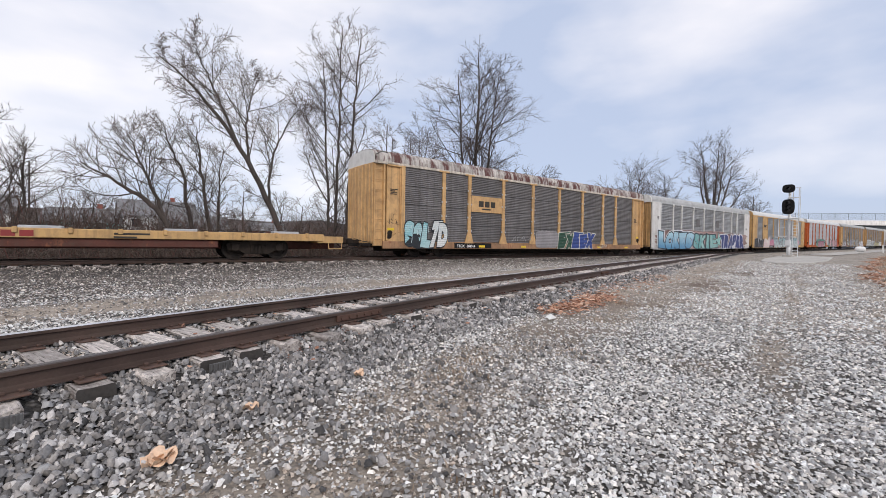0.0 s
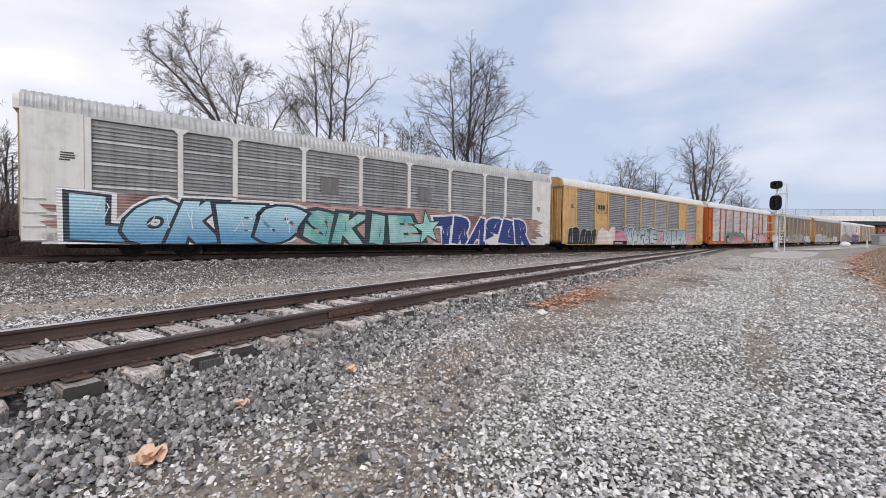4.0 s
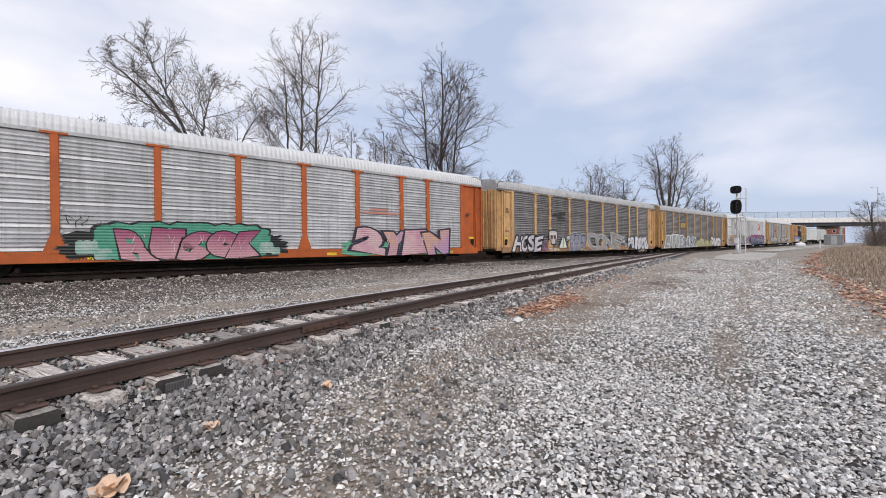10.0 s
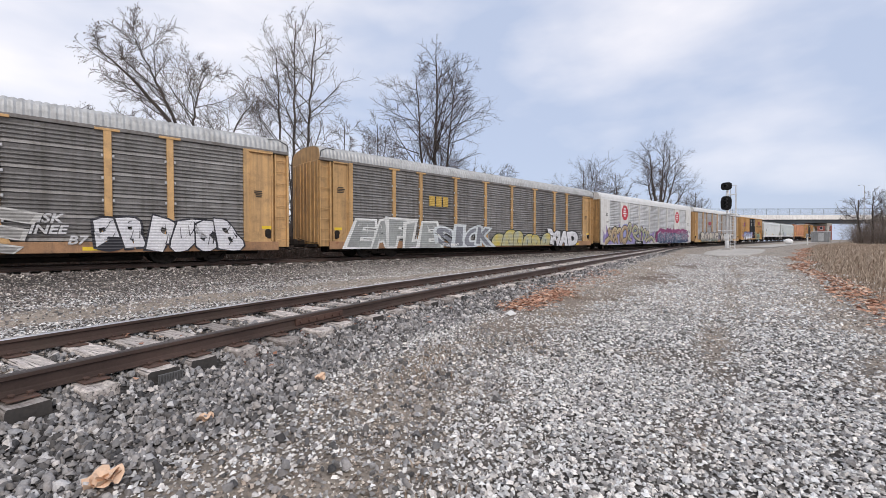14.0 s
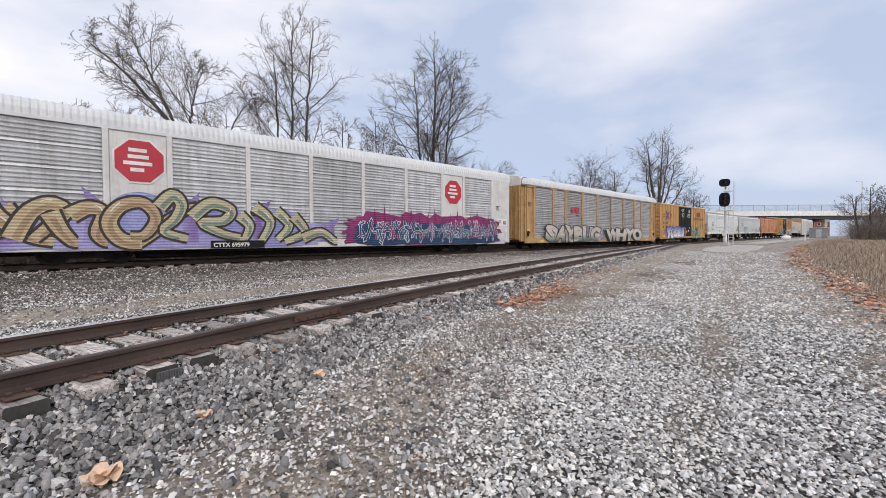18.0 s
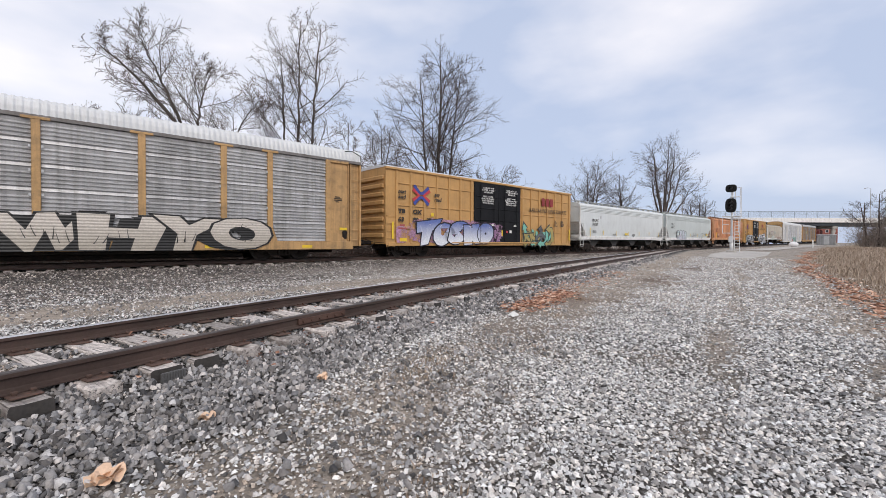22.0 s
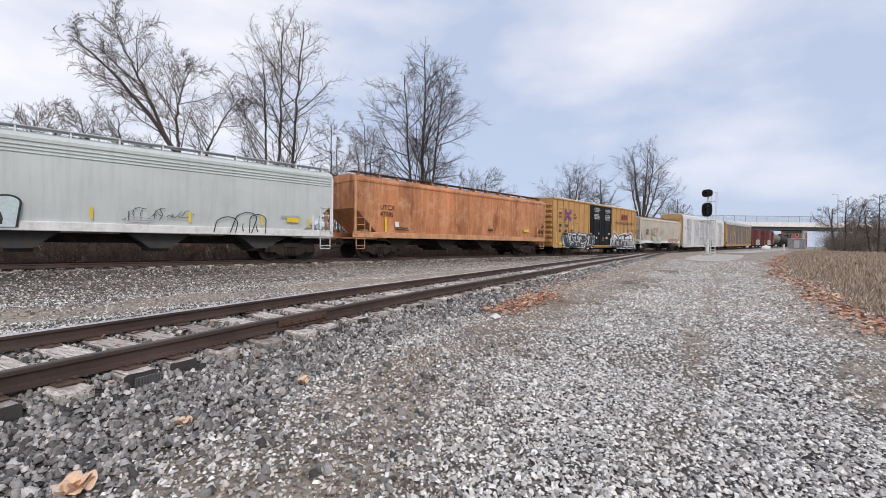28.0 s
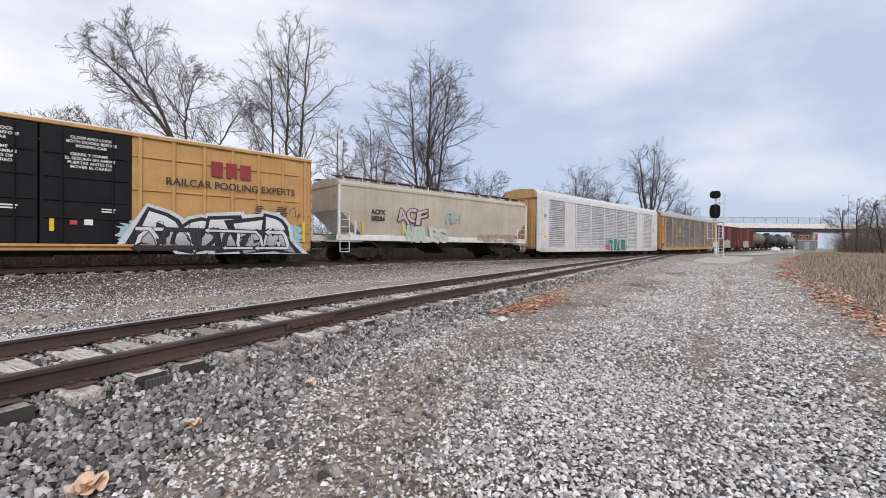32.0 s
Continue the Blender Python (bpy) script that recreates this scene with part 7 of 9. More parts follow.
    for sy in (-1, 1):
        walk_s.box(-H, H, min(sy * 0.75, sy * 1.3), max(sy * 0.75, sy * 1.3), top + 0.1, top + 0.135, 0.01)
        for i in range(14):
            x = -H + 0.4 + (2 * H - 0.8) * i / 13
            part("running_board_bracket", post_mesh, None, car, m=pose(x, sy * 1.14, top))
    part("running_board", walk_s, GALV if ribs else BOARD_BROWN, car)
    for i in range(4):
        x = -H + 2.5 + (2 * H - 5) * i / 3
        part("hatch", Shape().tube((x, 0, top), (x, 0, top + 0.12), 0.38, 16), roof_skin or skin, car)
    couplers(car, H, 0.9)
    TRAIN.append((car, (CUTS[index] + CUTS[index + 1]) / 2, H - 1.95))
    return car


def car_nine():
    c = boxcar(9, "ochre boxcar with black plug doors and blue graffiti", BOX_YELLOW, BOX_BLACK, 9.57, number="TBOX638077")
    y = -1.612
    cloud_patch(c, -8.9, -8.15, 0.8, 1.75, y, paint((0.50, 0.24, 0.42), (0.55, 0.38, 0.48), ribs=0, soft=0.5), 5, 0.1)
    cloud_patch(c, -8.0, 0.3, 0.8, 2.2, y, paint((0.40, 0.22, 0.40), (0.46, 0.28, 0.42), ribs=0, soft=0.35), 4, 0.15)
    letters(c, "TeSNO", -7.3, -0.8, 0.68, 2.1, y - 0.014, paint((0.74, 0.77, 0.82), (0.12, 0.17, 0.42), ribs=0, fade=(0.75, 2.2)), paint((0.015, 0.015, 0.03), ribs=0), 5, bold=0.19, wide=0.05, tilt=9, shine=paint((0.74, 0.75, 0.8), ribs=0))
    tangle(c, 2.9, 6.8, 0.7, 1.95, y - 0.01, [paint((0.22, 0.55, 0.44), ribs=0), paint((0.13, 0.14, 0.15), ribs=0), paint((0.42, 0.34, 0.12), ribs=0)], paint((0.03, 0.04, 0.04), ribs=0), 6, 0.3, 0.8, 0.04)
    bars(c, -8.75, 1.8, y, 0.7, 2, 0.1, paint((0.4, 0.1, 0.1), ribs=0), 1)


def car_thirteen():
    c = boxcar(13, "ochre boxcar with black doors and black-and-white graffiti", BOX_YELLOW, BOX_BLACK, 9.57, number="TBOX664879")
    y = -1.612
    cloud_patch(c, -8.1, -1.7, 0.7, 1.95, y, paint((0.30, 0.50, 0.55), (0.36, 0.52, 0.55), ribs=0), 4, 0.2)
    letters(c, "USERA", -7.7, -2.0, 0.66, 1.95, y - 0.014, paint((0.03, 0.032, 0.04), (0.07, 0.12, 0.13), ribs=0), paint((0.72, 0.73, 0.75), ribs=0), 7, bold=0.06, wide=0.045, tilt=14, halo=paint((0.02, 0.02, 0.025), ribs=0))
    tangle(c, -8.0, -1.8, 0.68, 1.9, y - 0.03, [paint((0.74, 0.75, 0.77), ribs=0), paint((0.02, 0.02, 0.025), ribs=0)], paint((0.02, 0.02, 0.025), ribs=0), 21, 0.1, 1.3, 0.03)
    cloud_patch(c, 2.2, 9.0, 0.7, 1.85, y, paint((0.28, 0.50, 0.56), (0.4, 0.55, 0.6), ribs=0), 6, 0.22)
    letters(c, "DOTER", 2.9, 8.6, 0.66, 1.95, y - 0.014, paint((0.74, 0.75, 0.77), (0.30, 0.33, 0.36), ribs=0, fade=(1.9, 0.7)), paint((0.012, 0.012, 0.016), ribs=0), 8, bold=0.07, wide=0.1, halo=paint((0.66, 0.70, 0.73), ribs=0), shine=paint((0.02, 0.02, 0.025), ribs=0), tilt=14)
    tangle(c, 2.6, 8.7, 0.68, 1.5, y - 0.03, [paint((0.74, 0.75, 0.77), ribs=0), paint((0.03, 0.03, 0.04), ribs=0)], paint((0.015, 0.015, 0.02), ribs=0), 12, 0.12, 1.5, 0.03)
    tag_scrawl(c, 7.9, 8.8, 2.2, 2.7, y, DARK_MARK, 4)


def car_hoppers():
    y = -1.60
    c = hopper(10, "pale grey covered hopper with white sill and yellow markers", HOPPER_GREY, 9.8, ribs=True, frame=WHITE_PAINT)
    lettering("WLPX\n10287", 0.36, DARK_MARK, c, -7.65, 2.8, y, "car_number", 0.003, widen=1.25)
    for x in (-8.0, -5.45, -2.6, 0.15, 2.85, 5.6, 8.5):
        plate_mark(c, x, 1.78, y, 0.09, 0.45 if x > -7.9 else 0.8, YELLOW_MARK, "yellow_strip")
    plate_mark(c, -0.35, 1.72, y, 0.65, 0.2, YELLOW_MARK)
    bars(c, -7.5, 1.95, y, 0.9, 2, 0.06, DARK_MARK, 4), bars(c, -3.5, 1.7, y, 0.8, 2, 0.05, DARK_MARK, 5), bars(c, 1.0, 1.7, y, 0.9, 3, 0.05, DARK_MARK, 6)
    plate_mark(c, -6.0, 3.25, y, 0.24, 0.24, GALV, "stencil_box")
    d = hopper(11, "green-grey covered hopper with outlined graffiti", HOPPER_GREY_B, 9.25, ribs=True, frame=WHITE_PAINT)
    lettering("FPAX\n65812", 0.36, DARK_MARK, d, -7.6, 3.0, y, "car_number", 0.003, widen=1.25)
    bubbles(d, -5.3, -2.0, 1.2, 2.55, y, paint((0.56, 0.56, 0.64), (0.50, 0.64, 0.64), ribs=0), paint((0.02, 0.02, 0.025), ribs=0), 5, 4, 0.06)
    tag_scrawl(d, 0.7, 1.9, 1.6, 2.1, y, paint((0.1, 0.1, 0.11), ribs=0), 3)
    tag_scrawl(d, 2.1, 2.9, 1.75, 2.1, y, paint((0.1, 0.1, 0.11), ribs=0), 13)
    bubbles(d, 3.9, 5.9, 1.2, 2.15, y, None, paint((0.03, 0.03, 0.035), ribs=0), 3, 5, 0.04, True)
    tag_scrawl(d, -6.4, -5.6, 2.05, 2.4, y, paint((0.03, 0.03, 0.03), ribs=0), 8)
    for x in (-5.1, -0.15, 2.9, 5.75, 8.0):
        plate_mark(d, x, 1.82, y, 0.09, 0.42, YELLOW_MARK, "yellow_strip")
    plate_mark(d, 7.2, 1.9, y, 0.6, 0.22, YELLOW_MARK)
    bars(d, 0.9, 1.75, y, 0.9, 3, 0.05, GALV, 5), bars(d, 6.6, 2.1, y, 1.1, 2, 0.05, GALV, 6)
    e = hopper(12, "rusty orange covered hopper with faded patches", HOPPER_ORANGE, 9.3, top=4.62, roof_skin=HOPPER_ORANGE, frame=surface("pale_orange_sill_paint", (0.60, 0.31, 0.16), 0.7, vary=0.15, dirty=0.3, streak=0.2, rust=0.15))
    lettering("UTCX\n47785", 0.38, plain("faded_brown_lettering", (0.16, 0.05, 0.025)), e, -7.7, 2.75, y, "car_number", 0.006)
    plate_mark(e, -6.5, 1.95, y, 0.28, 0.3, WHITE_MARK)
    plate_mark(e, -7.3, 1.9, y, 0.12, 0.85, YELLOW_MARK, "yellow_strip")
    plate_mark(e, 6.6, 1.95, y, 0.8, 0.22, YELLOW_MARK)
    bars(e, 1.6, 1.95, y, 1.0, 2, 0.06, DARK_MARK, 3), bars(e, -6.6, 1.75, y, 1.3, 2, 0.06, DARK_MARK, 4)
    f = hopper(14, "chalky tan covered hopper with rust stains and small graffiti", HOPPER_TAN, 8.15, top=4.42, bays=3, roof_skin=HOPPER_TAN, frame=WHITE_PAINT)
    lettering("ACFX\n58284", 0.36, DARK_MARK, f, -6.2, 2.62, y, "car_number", 0.012)
    letters(f, "ACF", -4.4, -2.2, 2.25, 3.05, y, paint((0.55, 0.5, 0.46), ribs=0), paint((0.12, 0.03, 0.05), ribs=0), 4, bold=0.03, wide=0.05, tilt=14)
    letters(f, "PLA", -0.5, 0.9, 2.4, 3.05, y, paint((0.38, 0.47, 0.45), ribs=0), paint((0.30, 0.36, 0.36), ribs=0), 5, bold=0.02, wide=0.02)
    letters(f, "WILES", -3.9, -0.5, 1.15, 2.0, y, paint((0.34, 0.50, 0.40), (0.6, 0.6, 0.56), ribs=0), paint((0.6, 0.6, 0.58), ribs=0), 6, bold=0.02, wide=0.04, tilt=12)
    cloud_patch(f, 2.6, 7.0, 1.2, 1.75, y, paint((0.40, 0.22, 0.18), (0.46, 0.36, 0.30), ribs=0, soft=0.5), 5, 0.3)
    for x in (-6.75, -4.0):
        plate_mark(f, x, 1.9, y, 0.1, 0.7, YELLOW_MARK, "yellow_strip")


def tank_car(index, label, skin, half):
    car = thing("tank_car", label, "railcar", "freight train")
    s = Shape()
    n, H, r, zc = 24, half - 0.3, 1.42, 2.55
    st = [(-H, 0.3), (-H + 0.12, 0.75), (-H + 0.35, 1.15), (-H + 0.7, r), (H - 0.7, r), (H - 0.35, 1.15), (H - 0.12, 0.75), (H, 0.3)]
    v = [(x, q * math.cos(2 * math.pi * i / n), zc + q * math.sin(2 * math.pi * i / n)) for x, q in st for i in range(n)]
    s.add(v, [(a * n + i, a * n + (i + 1) % n, (a + 1) * n + (i + 1) % n, (a + 1) * n + i) for a in range(len(st) - 1) for i in range(n)] + [tuple(range(n)), tuple(range((len(st) - 1) * n, len(st) * n))])
    part("tank", s, skin, car, smooth=True)
    part("sill", Shape().box(-half, half, -0.3, 0.3, 0.8, 1.12, 0.03).box(-half, -half + 1.4, -1.45, 1.45, 1.05, 1.15).box(half - 1.4, half, -1.45, 1.45, 1.05, 1.15), STEEL_DARK, car)
    part("dome", Shape().tube((0, 0, zc + r - 0.1), (0, 0, zc + r + 0.4), 0.6, 16), skin, car)
    part("platform", Shape().box(-1.1, 1.1, -1.2, 1.2, zc + r + 0.05, zc + r + 0.1), STEEL_DARK, car)
    for sy in (-1, 1):
        part("handrail", Shape().path([(-half + 0.3, sy * 1.5, 1.1), (-half + 0.3, sy * 1.5, 2.1), (half - 0.3, sy * 1.5, 2.1), (half - 0.3, sy * 1.5, 1.1)], 0.025, 5), STEEL_DARK, car)
        for sx in (-1, 1):
            part("saddle", Shape().prism([(sx * (half - 2.2) - 0.5, 1.1), (sx * (half - 2.2) + 0.5, 1.1), (sx * (half - 2.2) + 0.3, 1.75), (sx * (half - 2.2) - 0.3, 1.75)], min(sy * 0.2, sy * 1.15), max(sy * 0.2, sy * 1.15)), skin, car)
    for sx in (-1, 1):
        truck(car, sx * (half - 1.9))
    couplers(car, half, 0.95)
    TRAIN.append((car, (CUTS[index] + CUTS[index + 1]) / 2, half - 1.9))


def flat_car():
    c = thing("flat_car", "long yellow flat car with bridge plates and rusty sill", "railcar", "freight train")
    H = 13.45
    part("deck", Shape().box(-H + 1.2, H - 1.2, -1.5, 1.5, 1.0, 1.1, 0.02), DECK_WOOD, c)
    part("center_sill", Shape().box(-H, H, -0.4, 0.4, 0.42, 0.95, 0.04).box(-8.0, 8.0, -1.46, 1.46, 0.48, 0.8, 0.03), surface("rust_brown_sill", (0.10, 0.035, 0.025), 0.8, vary=0.3, rust=0.4), c)
    for sy in (-1, 1):
        y = sy * 1.5
        part("side_sill", Shape().box(-H + 1.0, H - 1.0, min(y, y + sy * 0.06), max(y, y + sy * 0.06), 0.8, 1.13, 0.02), FRAME_YELLOW_B, c)
        for k in range(18):
            x = -H + 1.8 + (2 * H - 3.6) * k / 17
            part("stake_bracket", Shape().box(x - 0.07, x + 0.07, min(y, y + sy * 0.12), max(y, y + sy * 0.12), 0.96, 1.16, 0.02), FRAME_YELLOW_B, c)
    for k in range(6):
        x = -9.5 + 4.05 * k
        part("bridge_plate", Shape().box(x - 0.55, x + 0.55, -1.45, -0.9, 1.1, 1.22, 0.02), GALV, c)
    for sx in (-1, 1):
        part("end_platform", Shape().box(min(sx * H, sx * (H - 1.3)), max(sx * H, sx * (H - 1.3)), -1.5, 1.5, 0.72, 1.04, 0.02), FRAME_YELLOW_B, c)
        part("end_rail", Shape().path([(sx * (H - 0.1), -1.5, 0.75), (sx * (H - 0.1), -1.54, 0.45), (sx * (H - 0.75), -1.54, 0.45), (sx * (H - 0.75), -1.5, 0.75)], 0.02, 5), FRAME_YELLOW_B, c)
        truck(c, sx * 9.6)
    logo_blocks(c, 1.3, 0.85, -1.565, 1.3, 0.2, MAROON, 3)
    bars(c, 4.6, 0.98, -1.565, 1.1, 2, 0.07, DARK_MARK, 2)
    couplers(c, H)
    TRAIN.append((c, (CUTS[0] + CUTS[1]) / 2, 9.6))


def red_boxcar(index, label, pale):
    c = boxcar(index, label, BOX_RED, None, (CUTS[index + 1] - CUTS[index]) / 2 - 0.75, 4.7, slogan=False)
    letters(c, "OFER", -2.8, 2.6, 0.7, 1.9, -1.612, paint((0.55, 0.53, 0.5), (0.3, 0.28, 0.2)) if pale else paint((0.42, 0.36, 0.2), (0.5, 0.45, 0.35)), paint((0.5, 0.48, 0.45)), index, bold=0.1)


flat_car()
car_nine()
car_hoppers()
car_thirteen()
red_boxcar(17, "oxide-red boxcar with pale graffiti", True)
red_boxcar(18, "oxide-red boxcar with tan graffiti", False)
tank_car(19, "dusty olive tank car", TANK_OLIVE, 7.5)
tank_car(20, "grimy black tank car", TANK_BLACK, 8.2)
tank_car(21, "grimy black tank car with dusty sides", TANK_BLACK, 8.0)
tank_car(22, "dirty grey tank car", TANK_GREY, 8.0)

# ---- lineside: signal, slab, bridge, buildings ----
def gz(x, y):
    return float(ground_z(x, y))


def build_signal():
    x, y = 51.9, 13.15
    z = gz(x, y)
    sig = thing("railway_signal", "two-headed grey railway signal mast with ladder and black hoods", "signal", m=pose(x, y, z))
    part("footing", Shape().box(-0.4, 0.4, -0.4, 0.4, 0, 0.28, 0.04), CONCRETE, sig)
    part("mast", Shape().tube((0, 0, 0.25), (0, 0, 6.75), 0.11, 14).tube((0, 0, 0.25), (0, 0, 1.2), 0.17, 14).box(-0.16, 0.16, -0.16, 0.16, 0.28, 0.34, 0.02), GALV_LIGHT, sig, smooth=True)
    part("junction_box", Shape().box(-0.34, -0.1, -0.2, 0.2, 1.15, 1.75, 0.03), GALV_LIGHT, sig)
    rails = Shape()
    for dy in (-0.22, -0.66):
        rails.box(0.2, 0.26, dy - 0.03, dy + 0.03, 0.1, 6.9, 0.01)
    lad = part("ladder", rails, GALV_LIGHT, sig)
    for i in range(13):
        part("rung", Shape().tube((0.23, -0.22, 0.4 + 0.31 * i), (0.23, -0.66, 0.4 + 0.31 * i), 0.022, 6), GALV_LIGHT, lad)
    part("platform", Shape().box(-0.5, 0.7, -0.75, 0.75, 3.82, 3.9, 0.01), GALV_LIGHT, sig)
    part("railing", Shape().path([(-0.4, 0.2, 3.0), (-0.4, 0.72, 3.0), (-0.4, 0.72, 2.1), (-0.4, 0.2, 2.1)], 0.035, 6).path([(-0.4, 0.72, 3.85), (-0.4, 0.72, 2.1), (-0.4, -0.7, 2.1), (-0.4, -0.7, 3.85)], 0.03, 6).path([(0.5, -0.7, 3.9), (0.5, -0.7, 6.9), (0.5, 0.1, 6.9)], 0.025, 6), GALV_LIGHT, sig)
    part("bracket_arm", Shape().box(-0.12, 0.12, -0.75, 0.2, 5.85, 5.93, 0.01), GALV_LIGHT, sig)
    for zc, w, h, lamps in ((5.0, 0.5, 0.74, (0.36, 0.0, -0.36)), (6.78, 0.5, 0.40, (0.0,))):
        n = 28
        ring = []
        for i in range(n):
            a = 2 * math.pi * i / n
            e = (abs(math.cos(a)) ** 3.2 + abs(math.sin(a)) ** 3.2) ** (-1 / 3.2)
            ring.append((0.02 + w * math.cos(a) * e, zc + h * math.sin(a) * e))
        board = Shape().add([(-0.42, p, q) for p, q in ring] + [(-0.34, p, q) for p, q in ring], [tuple(range(n)), tuple(range(n, 2 * n))[::-1]] + [(i, n + i, n + (i + 1) % n, (i + 1) % n) for i in range(n)])
        head = part("signal_head", board, BLACK_PAINT, sig, "black rounded signal backboard")
        part("housing", Shape().box(-0.36, -0.08, -0.25, 0.25, zc - h * 0.75, zc + h * 0.75, 0.05), BLACK_PAINT, head)
        part("head_clamp", Shape().box(-0.14, 0.14, -0.1, 0.1, zc - h - 0.22, zc - h - 0.08, 0.02), GALV_LIGHT, sig)
        for dz in lamps:
            hood = Shape()
            m = 14
            pts = [(math.cos(math.pi * (1.15 * k / (m - 1) - 0.075)) * 0.17, math.sin(math.pi * (1.15 * k / (m - 1) - 0.075)) * 0.17) for k in range(m)]
            hood.add([(-0.42, p, zc + dz + q) for p, q in pts] + [(-0.85, p, zc + dz + q - 0.04) for p, q in pts], [(k, k + 1, m + k + 1, m + k) for k in range(m - 1)])
            part("hood", hood, BLACK_PAINT, head)
            part("lens", Shape().tube((-0.43, 0, zc + dz), (-0.445, 0, zc + dz), 0.13, 16), plain("dark_lens", (0.02, 0.02, 0.025), 0.15), head)


build_signal()


def build_slab():
    s = Shape()
    out = [(36.8, 10.9), (44.0, 12.8), (54.0, 14.4), (59.0, 13.4), (55.0, 10.4), (44.0, 8.6), (36.5, 8.1), (34.6, 9.3)]
    k = len(out)
    top = [(x, y, gz(x, y) + 0.07) for x, y in out]
    low = [(x, y, gz(x, y) - 0.2) for x, y in out]
    s.add(top + low, [tuple(range(k))] + [(i, k + i, k + (i + 1) % k, (i + 1) % k) for i in range(k)])
    solid("pavement_slab", s, CONCRETE, "pale concrete pad at the foot of the signal", "slab", kind="structure")
    s = Shape()
    xs = [66, 80, 95, 112, 130]
    v = []
    for x in xs:
        v += [(x, 12.0 + 0.035 * (x - 60), gz(x, 12) + 0.05), (x, 15.2 + 0.03 * (x - 60), gz(x, 15) + 0.05)]
    s.add(v, [(2 * i, 2 * i + 2, 2 * i + 3, 2 * i + 1) for i in range(len(xs) - 1)])
    solid("access_pavement", s, CONCRETE, "pale packed access track beyond the signal", "pavement", kind="structure")


build_slab()


def build_tank():
    x, y = 93.9, 14.6
    t = thing("propane_tank", "small white rounded gas tank standing on the ground", "tank", m=pose(x, y, gz(x, y), 0, 0, 15) @ Matrix.Scale(0.85, 4))
    s = Shape()
    n, st = 20, [(-0.55, 0.12), (-0.5, 0.3), (-0.38, 0.44), (-0.2, 0.5), (0.2, 0.5), (0.38, 0.44), (0.5, 0.3), (0.55, 0.12)]
    v = [(q * math.cos(2 * math.pi * i / n), a * 1.4, 0.62 + q * math.sin(2 * math.pi * i / n)) for a, q in st for i in range(n)]
    s.add(v, [(a * n + i, a * n + (i + 1) % n, (a + 1) * n + (i + 1) % n, (a + 1) * n + i) for a in range(len(st) - 1) for i in range(n)] + [tuple(range(n)), tuple(range(7 * n, 8 * n))])
    part("vessel", s, plain("gloss_white_tank", (0.82, 0.82, 0.82), 0.3), t, smooth=True)
    part("dome", Shape().tube((0, 0, 1.08), (0, 0, 1.3), 0.15, 14), WHITE_PAINT, t)
    for a in (-0.4, 0.4):
        part("foot", Shape().box(-0.3, 0.3, a - 0.06, a + 0.06, 0, 0.35, 0.02), GALV, t)


build_tank()


def marker_post(x, y, h, material, label):
    solid("marker_post", Shape().box(-0.09, 0.09, -0.09, 0.09, -0.1, h, 0.03), material, label, "post", m=pose(x, y, gz(x, y), 0, 0, 12))


marker_post(94.2, 12.1, 1.25, WHITE_PAINT, "short white marker post at the field edge")
marker_post(128.0, 12.6, 1.1, CONCRETE, "grey concrete post beyond the field")


def build_bridge():
    b = thing("road_bridge", "long pale concrete road bridge with mesh fence over the railway", "bridge", kind="structure", m=pose(192.5, 29, 0, 0, 0, 47))
    x0, x1, y0, y1, deck = 0.0, 11.0, -160.0, 34.0, 8.6
    part("deck", Shape().box(x0, x1, y0, y1, deck, deck + 0.35, 0.02), CONCRETE, b)
    part("parapet", Shape().box(x0 - 0.15, x0 + 0.15, y0, y1, deck - 0.2, deck + 1.4, 0.03), surface("bleached_parapet", (0.86, 0.85, 0.83), 0.85, vary=0.08, dirty=0.15, streak=0.15), b)
    part("parapet", Shape().box(x1 - 0.15, x1 + 0.15, y0, y1, deck - 0.15, deck + 1.5, 0.03), CONCRETE, b)
    girder = surface("blue_grey_girder", (0.06, 0.075, 0.09), 0.6, 0.2, vary=0.15, streak=0.2)
    for x in (x0 + 0.8, x0 + 4, x1 - 4, x1 - 0.8):
        part("girder", Shape().box(x - 0.15, x + 0.15, y0, y1, deck - 1.3, deck, 0.02), girder, b)
    for y in (30.0, -14.0, -60.0):
        p = part("pier", Shape().box(x0 + 1, x1 - 1, y - 0.9, y + 0.9, deck - 2.3, deck - 1.4, 0.05), CONCRETE, b)
        for x in (x0 + 2, x1 - 2):
            part("column", Shape().tube((x, y, -1), (x, y, deck - 2.2), 0.6, 14), CONCRETE, p)
    fence = surface("fence_mesh_steel", (0.28, 0.33, 0.38), 0.5, 0.6, vary=0.1)
    for k in range(46):
        y = y1 - 4 * k - 1
        part("fence_post", Shape().box(x0 - 0.05, x0 + 0.05, y - 0.05, y + 0.05, deck + 1.5, deck + 3.7), fence, b)
    mesh = Shape()
    for k in range(13):
        z = deck + 1.62 + 0.165 * k
        mesh.box(x0 - 0.015, x0 + 0.015, y0, y1, z - 0.02, z + 0.02)
    mesh.box(x0 - 0.03, x0 + 0.03, y0, y1, deck + 3.62, deck + 3.74)
    part("fence_mesh", mesh, fence, b)


build_bridge()

